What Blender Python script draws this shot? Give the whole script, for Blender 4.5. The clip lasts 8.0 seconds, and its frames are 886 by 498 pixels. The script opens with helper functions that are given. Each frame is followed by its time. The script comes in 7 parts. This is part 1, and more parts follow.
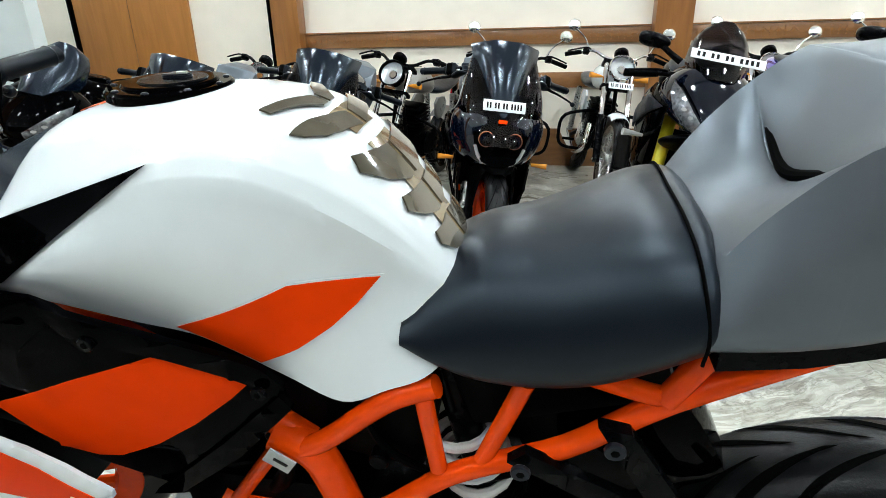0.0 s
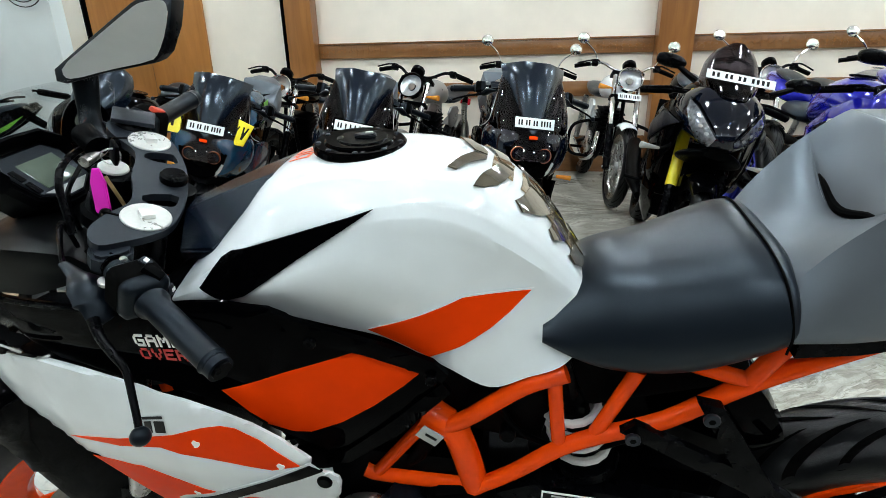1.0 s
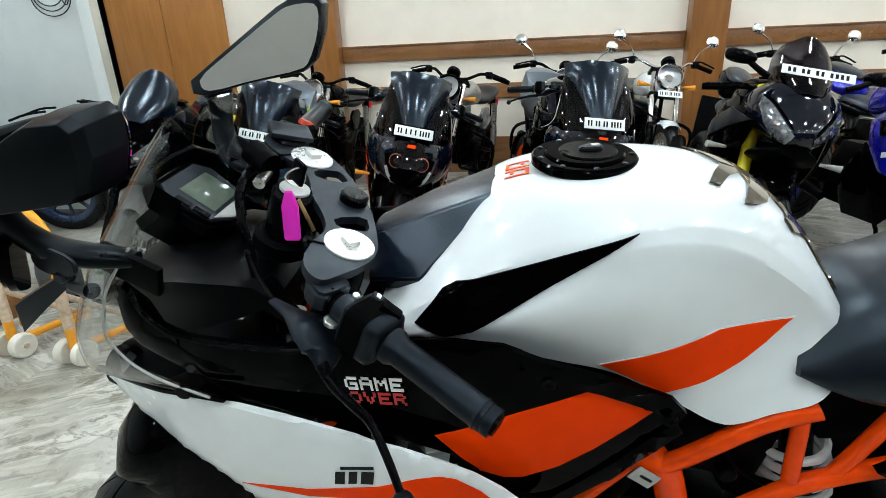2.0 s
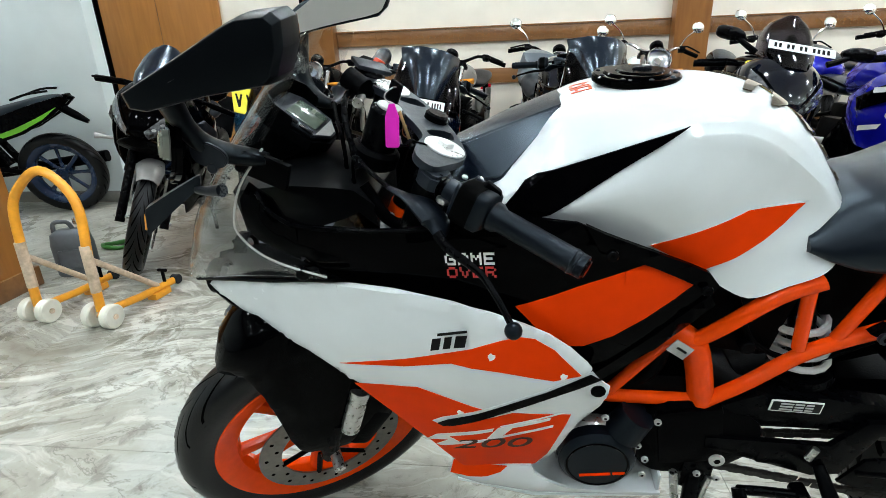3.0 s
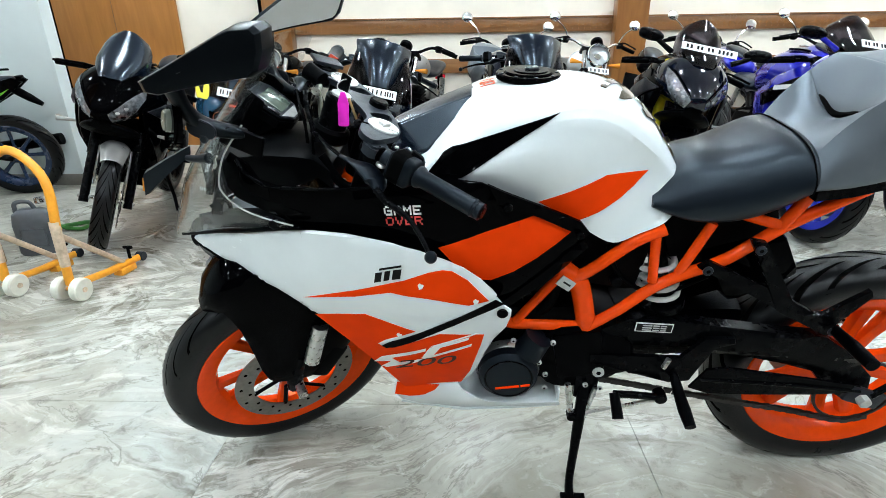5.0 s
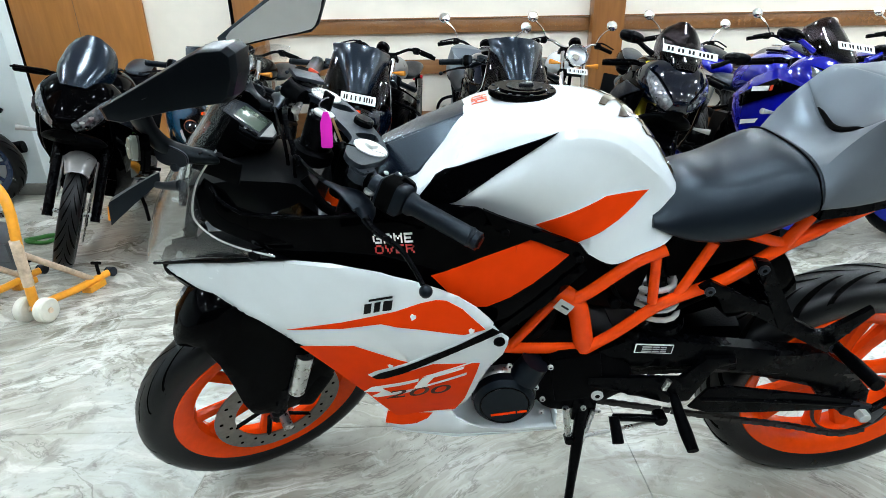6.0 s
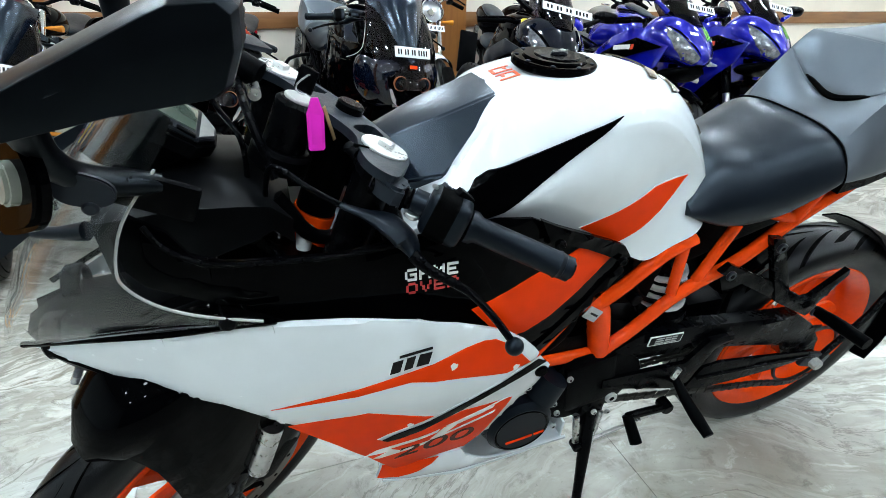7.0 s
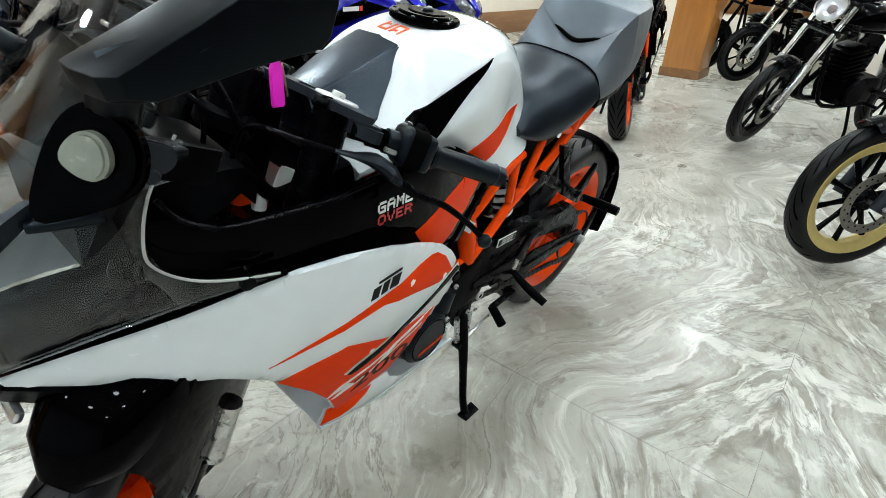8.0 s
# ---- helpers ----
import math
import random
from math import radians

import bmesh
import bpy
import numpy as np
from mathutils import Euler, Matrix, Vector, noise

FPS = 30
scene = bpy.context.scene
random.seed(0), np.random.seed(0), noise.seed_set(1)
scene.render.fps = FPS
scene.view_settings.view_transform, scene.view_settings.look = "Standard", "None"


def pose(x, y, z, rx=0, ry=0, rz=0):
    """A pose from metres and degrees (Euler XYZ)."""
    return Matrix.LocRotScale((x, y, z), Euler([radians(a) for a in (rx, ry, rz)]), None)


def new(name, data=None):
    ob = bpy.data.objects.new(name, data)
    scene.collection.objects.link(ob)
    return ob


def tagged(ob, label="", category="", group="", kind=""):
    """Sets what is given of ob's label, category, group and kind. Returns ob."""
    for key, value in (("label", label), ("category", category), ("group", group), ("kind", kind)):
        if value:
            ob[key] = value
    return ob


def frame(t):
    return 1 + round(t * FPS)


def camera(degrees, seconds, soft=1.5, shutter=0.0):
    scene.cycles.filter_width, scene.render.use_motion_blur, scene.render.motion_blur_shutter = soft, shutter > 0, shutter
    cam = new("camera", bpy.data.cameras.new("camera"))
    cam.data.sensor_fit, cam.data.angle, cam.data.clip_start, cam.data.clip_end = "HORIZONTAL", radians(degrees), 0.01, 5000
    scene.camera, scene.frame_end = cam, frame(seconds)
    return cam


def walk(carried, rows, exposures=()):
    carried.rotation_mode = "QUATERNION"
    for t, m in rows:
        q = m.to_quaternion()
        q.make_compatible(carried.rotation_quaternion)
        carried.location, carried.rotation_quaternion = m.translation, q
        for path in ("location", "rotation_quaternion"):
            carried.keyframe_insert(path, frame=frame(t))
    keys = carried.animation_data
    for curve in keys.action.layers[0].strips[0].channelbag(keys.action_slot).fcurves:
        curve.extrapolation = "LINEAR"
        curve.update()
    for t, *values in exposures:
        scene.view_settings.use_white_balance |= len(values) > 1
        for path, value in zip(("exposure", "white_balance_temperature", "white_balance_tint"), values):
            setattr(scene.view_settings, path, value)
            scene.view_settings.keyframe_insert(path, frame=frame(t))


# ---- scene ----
cam = camera(80.8, 8.0, 0.8)
METRES, EYE, TILT, LEAN, TURN = 1.9, 1.01, -20.0, 1.0, 0.0
ROWS = [
    (0.0, 0.0, 0.0, 0.0, 0.0, 0.0, -0.0),
    (0.5, -0.03, -0.0783, 0.0118, -0.4, 0.02, 0.08),
    (1.0, -0.0914, -0.0796, 0.0122, -0.68, 0.18, 0.39),
    (1.5, -0.1794, -0.048, 0.0314, -0.59, 0.23, 1.01),
    (2.0, -0.2321, -0.0415, 0.0306, -0.41, 0.21, 1.57),
    (3.5, -0.3187, -0.1549, -0.0652, -3.61, -1.02, 1.94),
    (4.0, -0.3039, -0.1955, -0.0765, -4.52, -1.5, 1.79),
    (4.5, -0.2922, -0.2257, -0.0787, -6.08, -1.68, 2.0),
    (6.0, -0.3007, -0.1968, -0.0402, -9.17, -2.09, 3.29),
    (6.5, -0.3541, -0.0987, -0.0144, -14.33, -3.73, 4.89),
    (7.0, -0.4081, -0.0376, 0.0154, -27.42, -8.28, 7.91),
    (7.5, -0.4949, -0.0211, 0.0161, -48.95, -15.56, 12.47),
    (8.0, -0.5676, 0.0159, 0.0289, -58.91, -17.86, 14.37),
]
EXPOSURE = 0.56
walk(cam, [(t, pose(0, 0, EYE, TILT, LEAN, TURN) @ pose(METRES * x, METRES * y, METRES * z, 90 + pitch, roll, yaw)) for t, x, y, z, yaw, pitch, roll in ROWS],
     exposures=[(t, EXPOSURE + e, k, 10) for t, e, k in ((0.0, 0.10, 6500), (0.5, -0.02, 6450), (1.5, -0.12, 6420), (2.0, -0.12, 6420), (3.5, 0.18, 6400), (4.5, 0.30, 6250), (6.0, 0.24, 6100), (6.5, 0.20, 6000), (7.0, 0.14, 6020), (7.5, 0.04, 6380), (8.0, -0.02, 6480))])

# the room is closed; the world adds only a faint grey
world = bpy.data.worlds.new("world")
scene.world = world
world.use_nodes = True
world.node_tree.nodes["Background"].inputs[0].default_value = (0.9, 0.95, 1.0, 1)
world.node_tree.nodes["Background"].inputs[1].default_value = 0.05

LIGHT = 106.0        # emission of the ceiling lamps
ROOM = pose(1.89, 5.0, 0, 0, 0, -9)   # the wall's foot at the pillar; x runs along the wall, y into it


# ---- materials ----
def material(name, colour, rough=0.5, metal=0.0, coat=0.0, vary=0.06, scale=40.0, bump=0.0, bump_scale=300.0, spec=0.5, cool=False):
    m = bpy.data.materials.new(name)
    m.use_nodes = True
    nt = m.node_tree
    b = nt.nodes["Principled BSDF"]
    b.inputs["Base Color"].default_value = (*colour, 1)
    b.inputs["Roughness"].default_value = rough
    b.inputs["Metallic"].default_value = metal
    b.inputs["Coat Weight"].default_value = coat
    b.inputs["Coat Roughness"].default_value = 0.04
    b.inputs["Specular IOR Level"].default_value = spec
    if cool:
        b.inputs["Specular Tint"].default_value = (0.70, 0.86, 1.0, 1)
    tc = nt.nodes.new("ShaderNodeTexCoord")
    if vary > 0:
        n1 = nt.nodes.new("ShaderNodeTexNoise")
        n1.inputs["Scale"].default_value = scale
        n1.inputs["Detail"].default_value = 6
        n2 = nt.nodes.new("ShaderNodeTexNoise")
        n2.inputs["Scale"].default_value = scale * 0.12
        n2.inputs["Detail"].default_value = 3
        add = nt.nodes.new("ShaderNodeMath")
        add.operation = "ADD"
        for n, k in ((n1, 0), (n2, 1)):
            nt.links.new(tc.outputs["Object"], n.inputs["Vector"])
            nt.links.new(n.outputs["Fac"], add.inputs[k])
        mr = nt.nodes.new("ShaderNodeMapRange")
        mr.inputs["From Min"].default_value, mr.inputs["From Max"].default_value = 0.6, 1.4
        mr.inputs["To Min"].default_value, mr.inputs["To Max"].default_value = 1 - vary * 2, 1 + vary * 2
        nt.links.new(add.outputs[0], mr.inputs["Value"])
        mul = nt.nodes.new("ShaderNodeMix")
        mul.data_type, mul.blend_type = "RGBA", "MULTIPLY"
        mul.inputs["Factor"].default_value = 1
        mul.inputs["A"].default_value = (*colour, 1)
        nt.links.new(mr.outputs[0], mul.inputs["B"])
        nt.links.new(mul.outputs["Result"], b.inputs["Base Color"])
        mr2 = nt.nodes.new("ShaderNodeMapRange")
        mr2.inputs["From Min"].default_value, mr2.inputs["From Max"].default_value = 0.6, 1.4
        mr2.inputs["To Min"].default_value, mr2.inputs["To Max"].default_value = rough * 0.8, min(1, rough * 1.25)
        nt.links.new(add.outputs[0], mr2.inputs["Value"])
        nt.links.new(mr2.outputs[0], b.inputs["Roughness"])
    if bump > 0:
        nb = nt.nodes.new("ShaderNodeTexNoise")
        nb.inputs["Scale"].default_value = bump_scale
        nb.inputs["Detail"].default_value = 4
        nt.links.new(tc.outputs["Object"], nb.inputs["Vector"])
        bp = nt.nodes.new("ShaderNodeBump")
        bp.inputs["Strength"].default_value = bump
        bp.inputs["Distance"].default_value = 0.002
        nt.links.new(nb.outputs["Fac"], bp.inputs["Height"])
        nt.links.new(bp.outputs["Normal"], b.inputs["Normal"])
    return m


def glowing(name, colour, strength):
    m = bpy.data.materials.new(name)
    m.use_nodes = True
    b = m.node_tree.nodes["Principled BSDF"]
    b.inputs["Base Color"].default_value = (*colour, 1)
    b.inputs["Emission Color"].default_value = (*colour, 1)
    b.inputs["Emission Strength"].default_value = strength
    return m


WHITE = material("white_paint", (0.70, 0.738, 0.75), 0.22, coat=0.5, vary=0.015, scale=30)
ORANGE = material("orange_paint", (0.80, 0.046, 0.0010), 0.34, spec=0.03, vary=0.04, scale=30)
ORANGE_TUBE = material("orange_powder_coat", (0.80, 0.062, 0.0015), 0.16, spec=0.15, vary=0.05, scale=60, bump=0.05, bump_scale=500)
GLOSS_BLACK = material("gloss_black", (0.0005, 0.0005, 0.0007), 0.030, spec=0.028, vary=0.06, scale=30)
SATIN_BLACK = material("satin_black", (0.0010, 0.0011, 0.0015), 0.26, spec=0.045, vary=0.12, scale=60, bump=0.08, bump_scale=700)
MATT_BLACK = material("matt_black_plastic", (0.0008, 0.0009, 0.0012), 0.42, spec=0.022, vary=0.15, scale=80, bump=0.2, bump_scale=900)
DARK_GREY = material("dark_grey_plastic", (0.013, 0.014, 0.018), 0.36, spec=0.22, vary=0.1, scale=60, bump=0.12, bump_scale=900, cool=True)
ENGINE = material("engine_black", (0.0006, 0.0006, 0.0009), 0.34, spec=0.028, vary=0.2, scale=70, bump=0.3, bump_scale=300)
RUBBER = material("tyre_rubber", (0.0030, 0.0032, 0.0038), 0.32, spec=0.22, vary=0.2, scale=50, bump=0.2, bump_scale=400)
GROOVE = material("tyre_groove", (0.0008, 0.0008, 0.0008), 0.9, vary=0.1, spec=0.03)
TAIL = material("tail_grained_plastic", (0.072, 0.077, 0.086), 0.40, spec=0.90, vary=0.05, scale=40, bump=0.03, bump_scale=900, cool=True)
SEAT = material("seat_vinyl", (0.0014, 0.0026, 0.0056), 0.36, spec=0.38, vary=0.05, scale=40, bump=0.06, bump_scale=900, cool=True)
STEEL = material("brushed_steel", (0.55, 0.55, 0.54), 0.28, metal=1.0, vary=0.1, scale=120)
CHROME = material("chrome", (0.85, 0.85, 0.86), 0.05, metal=1.0, vary=0.02)
ALU = material("machined_aluminium", (0.72, 0.72, 0.70), 0.3, metal=0.6, vary=0.05, scale=150)
BRASS = material("key_brass", (0.45, 0.30, 0.14), 0.35, metal=0.8, vary=0.1)
DISC = material("brake_disc_steel", (0.19, 0.18, 0.16), 0.35, metal=0.9, vary=0.15, scale=90)
PINK = material("pink_plastic", (0.85, 0.02, 0.55), 0.35, vary=0.02)
STICKER_RED = material("sticker_red", (0.62, 0.05, 0.015), 0.35, vary=0.05)
STICKER_ORANGE = material("sticker_orange", (0.74, 0.085, 0.008), 0.35, vary=0.05)
DEEP_BLUE = material("deep_blue_rim", (0.008, 0.022, 0.060), 0.25, spec=0.5, vary=0.1)
CABLE = material("black_cable", (0.006, 0.006, 0.007), 0.5, vary=0.1)
PRINT_WHITE = material("print_white", (0.82, 0.82, 0.80), 0.4, vary=0.02)
PRINT_RED = material("print_red", (0.55, 0.03, 0.03), 0.4, vary=0.02)
PRINT_BLACK = material("print_black", (0.003, 0.003, 0.003), 0.4, spec=0.12, vary=0.02)
PRINT_GREY = material("print_grey", (0.050, 0.022, 0.016), 0.4, spec=0.15, vary=0.02)
PLATE = material("plate_white", (0.74, 0.76, 0.76), 0.35, vary=0.04, scale=30)
LABEL_GREY = material("label_grey", (0.40, 0.40, 0.38), 0.4, vary=0.08, scale=200)
RESIN_SPINE = material("amber_resin_strip", (0.20, 0.145, 0.080), 0.10, spec=0.6, coat=0.8, vary=0.35, scale=14)
RESIN = material("smoky_resin_pad", (0.060, 0.050, 0.034), 0.10, spec=0.6, coat=0.8, vary=0.45, scale=16)
LCD = material("lcd_grey_green", (0.085, 0.11, 0.085), 0.15, coat=0.5, vary=0.05)
SPRING = material("spring_white", (0.55, 0.55, 0.53), 0.4, vary=0.08)
MIRROR = material("mirror_glass", (0.86, 0.87, 0.88), 0.015, metal=1.0, vary=0)
RED = material("red_paint", (0.62, 0.012, 0.03), 0.22, coat=0.6, vary=0.03)
BLUE = material("blue_pearl", (0.006, 0.008, 0.36), 0.16, metal=0.30, coat=1.0, vary=0.18, scale=9)
NAVY = material("navy_paint", (0.0014, 0.0030, 0.0085), 0.09, spec=0.5, vary=0.1)
GREEN = material("lime_green", (0.16, 0.50, 0.03), 0.35, vary=0.04)
ROPE_GREEN = material("dull_green_rope", (0.030, 0.150, 0.020), 0.6, vary=0.15)
TEAL = material("blue_green_paint", (0.003, 0.035, 0.075), 0.2, coat=0.3, vary=0.1)
YELLOW = material("yellow_vinyl", (0.78, 0.66, 0.02), 0.35, vary=0.03)
GOLD = material("gold_rim", (0.62, 0.48, 0.18), 0.32, metal=0.5, vary=0.06)
BLUE_RIM = material("blue_rim", (0.02, 0.03, 0.35), 0.3, metal=0.2, vary=0.05)
GREY_PAINT = material("silver_grey_paint", (0.25, 0.24, 0.23), 0.3, metal=0.4, coat=0.3, vary=0.06)
AMBER = material("amber_lens", (0.75, 0.28, 0.03), 0.2, vary=0.03)
COPPER = material("copper_ring", (0.30, 0.085, 0.03), 0.3, metal=0.6, vary=0.05)
LAMP_GLASS = material("clear_lamp_glass", (0.20, 0.21, 0.23), 0.10, metal=0.6, vary=0.5, scale=60)
CLEAR_LENS = material("headlight_reflector", (0.62, 0.64, 0.65), 0.12, metal=0.7, vary=0.1, scale=150)
SMOKED = material("smoked_screen", (0.0022, 0.0045, 0.011), 0.20, spec=0.55, vary=0.0, cool=True)
STAND_ORANGE = material("stand_yellow_orange", (0.80, 0.33, 0.02), 0.4, vary=0.08, scale=50, bump=0.1)
WORN = material("peeling_film", (0.55, 0.42, 0.30), 0.5, vary=0.2, scale=60)
CASTER = material("caster_cream", (0.66, 0.64, 0.55), 0.45, vary=0.06)
CAN_GREY = material("oil_can_grey", (0.09, 0.10, 0.11), 0.45, vary=0.1)
WALL_WHITE = material("wall_cream_paint", (0.86, 0.785, 0.675), 0.6, vary=0.025, scale=6, bump=0.08, bump_scale=160)
WALL_COOL = material("wall_pale_paint", (0.66, 0.72, 0.72), 0.55, vary=0.03, scale=5, bump=0.08, bump_scale=160)
CEILING = material("ceiling_white", (0.84, 0.84, 0.84), 0.8, vary=0.02, scale=5)
LAMP = glowing("lamp_glow", (0.86, 0.965, 1.0), LIGHT)


def glass(name, tint, rough, ior=1.5):
    m = bpy.data.materials.new(name)
    m.use_nodes = True
    nt = m.node_tree
    nt.nodes.remove(nt.nodes["Principled BSDF"])
    out = nt.nodes["Material Output"]
    tr = nt.nodes.new("ShaderNodeBsdfTransparent")
    tr.inputs[0].default_value = (*tint, 1)
    gl = nt.nodes.new("ShaderNodeBsdfGlossy")
    gl.inputs["Roughness"].default_value = rough
    lw = nt.nodes.new("ShaderNodeLayerWeight")
    lw.inputs["Blend"].default_value = 0.5
    pw = nt.nodes.new("ShaderNodeMath")
    pw.operation = "POWER"
    pw.inputs[1].default_value = 4.5
    nt.links.new(lw.outputs["Facing"], pw.inputs[0])
    ma = nt.nodes.new("ShaderNodeMath")
    ma.operation = "MULTIPLY_ADD"
    ma.inputs[1].default_value = 0.7
    ma.inputs[2].default_value = ((ior - 1) / (ior + 1)) ** 2
    nt.links.new(pw.outputs[0], ma.inputs[0])
    mx = nt.nodes.new("ShaderNodeMixShader")
    nt.links.new(ma.outputs[0], mx.inputs[0])
    nt.links.new(tr.outputs[0], mx.inputs[1])
    nt.links.new(gl.outputs[0], mx.inputs[2])
    nt.links.new(mx.outputs[0], out.inputs["Surface"])
    return m


SCREEN = glass("clear_acrylic", (0.94, 0.95, 0.95), 0.0, 1.48)
SCREEN_SMOKE = glass("smoked_acrylic", (0.30, 0.28, 0.32), 0.0)


def wood_material(name, a, b, rough, grain=(1.5, 1.5, 14)):
    m = bpy.data.materials.new(name)
    m.use_nodes = True
    nt = m.node_tree
    bs = nt.nodes["Principled BSDF"]
    tc = nt.nodes.new("ShaderNodeTexCoord")
    mp = nt.nodes.new("ShaderNodeMapping")
    mp.inputs["Scale"].default_value = grain
    nt.links.new(tc.outputs["Object"], mp.inputs["Vector"])
    n = nt.nodes.new("ShaderNodeTexNoise")
    n.inputs["Scale"].default_value, n.inputs["Detail"].default_value, n.inputs["Distortion"].default_value = 3.0, 8, 0.6
    n2 = nt.nodes.new("ShaderNodeTexNoise")
    n2.inputs["Scale"].default_value, n2.inputs["Detail"].default_value = 0.8, 3
    nt.links.new(mp.outputs[0], n.inputs["Vector"])
    nt.links.new(tc.outputs["Object"], n2.inputs["Vector"])
    ad = nt.nodes.new("ShaderNodeMath")
    ad.operation = "MULTIPLY_ADD"
    ad.inputs[1].default_value = 0.7
    nt.links.new(n.outputs["Fac"], ad.inputs[0])
    sc = nt.nodes.new("ShaderNodeMath")
    sc.operation = "MULTIPLY"
    sc.inputs[1].default_value = 0.3
    nt.links.new(n2.outputs["Fac"], sc.inputs[0])
    nt.links.new(sc.outputs[0], ad.inputs[2])
    cr = nt.nodes.new("ShaderNodeValToRGB")
    cr.color_ramp.elements[0].color, cr.color_ramp.elements[1].color = (*a, 1), (*b, 1)
    cr.color_ramp.elements[0].position, cr.color_ramp.elements[1].position = 0.3, 0.7
    nt.links.new(ad.outputs[0], cr.inputs[0])
    nt.links.new(cr.outputs[0], bs.inputs["Base Color"])
    bs.inputs["Roughness"].default_value = rough
    bs.inputs["Coat Weight"].default_value = 0.3
    bs.inputs["Coat Roughness"].default_value = 0.15
    bp = nt.nodes.new("ShaderNodeBump")
    bp.inputs["Strength"].default_value, bp.inputs["Distance"].default_value = 0.1, 0.002
    nt.links.new(n.outputs["Fac"], bp.inputs["Height"])
    nt.links.new(bp.outputs[0], bs.inputs["Normal"])
    return m


WOOD = wood_material("varnished_wood", (0.20, 0.075, 0.018), (0.33, 0.135, 0.035), 0.3, (6, 6, 0.7))
WOOD_LIGHT = wood_material("orange_wood_panel", (0.33, 0.125, 0.025), (0.46, 0.19, 0.04), 0.28, (6, 6, 0.7))
WOOD_TRIM = wood_material("wood_trim", (0.16, 0.065, 0.02), (0.30, 0.14, 0.05), 0.35, (0.7, 6, 6))


def marble_material():
    m = bpy.data.materials.new("grey_veined_marble")
    m.use_nodes = True
    nt = m.node_tree
    bs = nt.nodes["Principled BSDF"]
    tc = nt.nodes.new("ShaderNodeTexCoord")

    def mapped(scale, turn):
        mp = nt.nodes.new("ShaderNodeMapping")
        mp.inputs["Rotation"].default_value = (0, 0, radians(turn))
        mp.inputs["Scale"].default_value = scale
        nt.links.new(tc.outputs["Object"], mp.inputs["Vector"])
        return mp.outputs[0]

    def noise_at(vec, scale, detail, rough, distort):
        n = nt.nodes.new("ShaderNodeTexNoise")
        for k, v in (("Scale", scale), ("Detail", detail), ("Roughness", rough), ("Distortion", distort)):
            n.inputs[k].default_value = v
        nt.links.new(vec, n.inputs["Vector"])
        return n.outputs["Fac"]

    def math_of(op, a, b):
        n = nt.nodes.new("ShaderNodeMath")
        n.operation = op
        for k, v in enumerate((a, b)):
            if isinstance(v, (int, float)):
                n.inputs[k].default_value = v
            else:
                nt.links.new(v, n.inputs[k])
        return n.outputs[0]

    def ranged(v, a, b, c, d):
        n = nt.nodes.new("ShaderNodeMapRange")
        n.interpolation_type = "SMOOTHSTEP"
        for k, x in (("From Min", a), ("From Max", b), ("To Min", c), ("To Max", d)):
            n.inputs[k].default_value = x
        nt.links.new(v, n.inputs["Value"])
        return n.outputs[0]

    def mixed(fac, a, b):
        n = nt.nodes.new("ShaderNodeMix")
        n.data_type = "RGBA"
        nt.links.new(fac, n.inputs["Factor"])
        for k, v in (("A", a), ("B", b)):
            if isinstance(v, tuple):
                n.inputs[k].default_value = (*v, 1)
            else:
                nt.links.new(v, n.inputs[k])
        return n.outputs["Result"]

    def warped(vec, scale, detail, amount):
        n = nt.nodes.new("ShaderNodeTexNoise")
        for k, v in (("Scale", scale), ("Detail", detail), ("Roughness", 0.55)):
            n.inputs[k].default_value = v
        nt.links.new(vec, n.inputs["Vector"])
        mid = nt.nodes.new("ShaderNodeVectorMath")
        mid.operation = "SUBTRACT"
        nt.links.new(n.outputs["Color"], mid.inputs[0])
        mid.inputs[1].default_value = (0.5, 0.5, 0.5)
        mul = nt.nodes.new("ShaderNodeVectorMath")
        mul.operation = "MULTIPLY_ADD"
        nt.links.new(mid.outputs[0], mul.inputs[0])
        mul.inputs[1].default_value = (amount, amount, 0.0)
        nt.links.new(vec, mul.inputs[2])
        return mul.outputs[0]

    def stretched(vec, turn, scale):
        mp = nt.nodes.new("ShaderNodeMapping")
        mp.vector_type = "TEXTURE"
        mp.inputs["Rotation"].default_value = (0, 0, radians(turn))
        mp.inputs["Scale"].default_value = (1 / scale[0], 1 / scale[1], 1)
        nt.links.new(vec, mp.inputs["Vector"])
        return mp.outputs[0]

    def ramp(v, stops):
        n = nt.nodes.new("ShaderNodeValToRGB")
        el = n.color_ramp.elements
        while len(el) < len(stops):
            el.new(0.5)
        for e, (p, c) in zip(el, stops):
            e.position, e.color = p, (*c, 1)
        nt.links.new(v, n.inputs[0])
        return n.outputs[0]

    plain = tc.outputs["Object"]
    wavy = warped(warped(plain, 0.85, 2, 0.55), 3.2, 3, 0.13)
    rough_edge = warped(wavy, 15.0, 6, 0.030)
    along = stretched(rough_edge, 24, (0.42, 2.6))
    band = noise_at(along, 1.45, 8, 0.62, 0.0)
    fine = noise_at(stretched(rough_edge, 24, (0.5, 3.6)), 3.6, 6, 0.62, 0.0)
    cloud = noise_at(wavy, 1.7, 8, 0.62, 0.4)
    patch = noise_at(rough_edge, 1.9, 9, 0.60, 0.5)
    grain = noise_at(mapped((1, 1, 1), 0), 60, 5, 0.7, 0.3)
    calm = ranged(noise_at(plain, 0.9, 3, 0.5, 0.4), 0.42, 0.58, 0.0, 1.0)
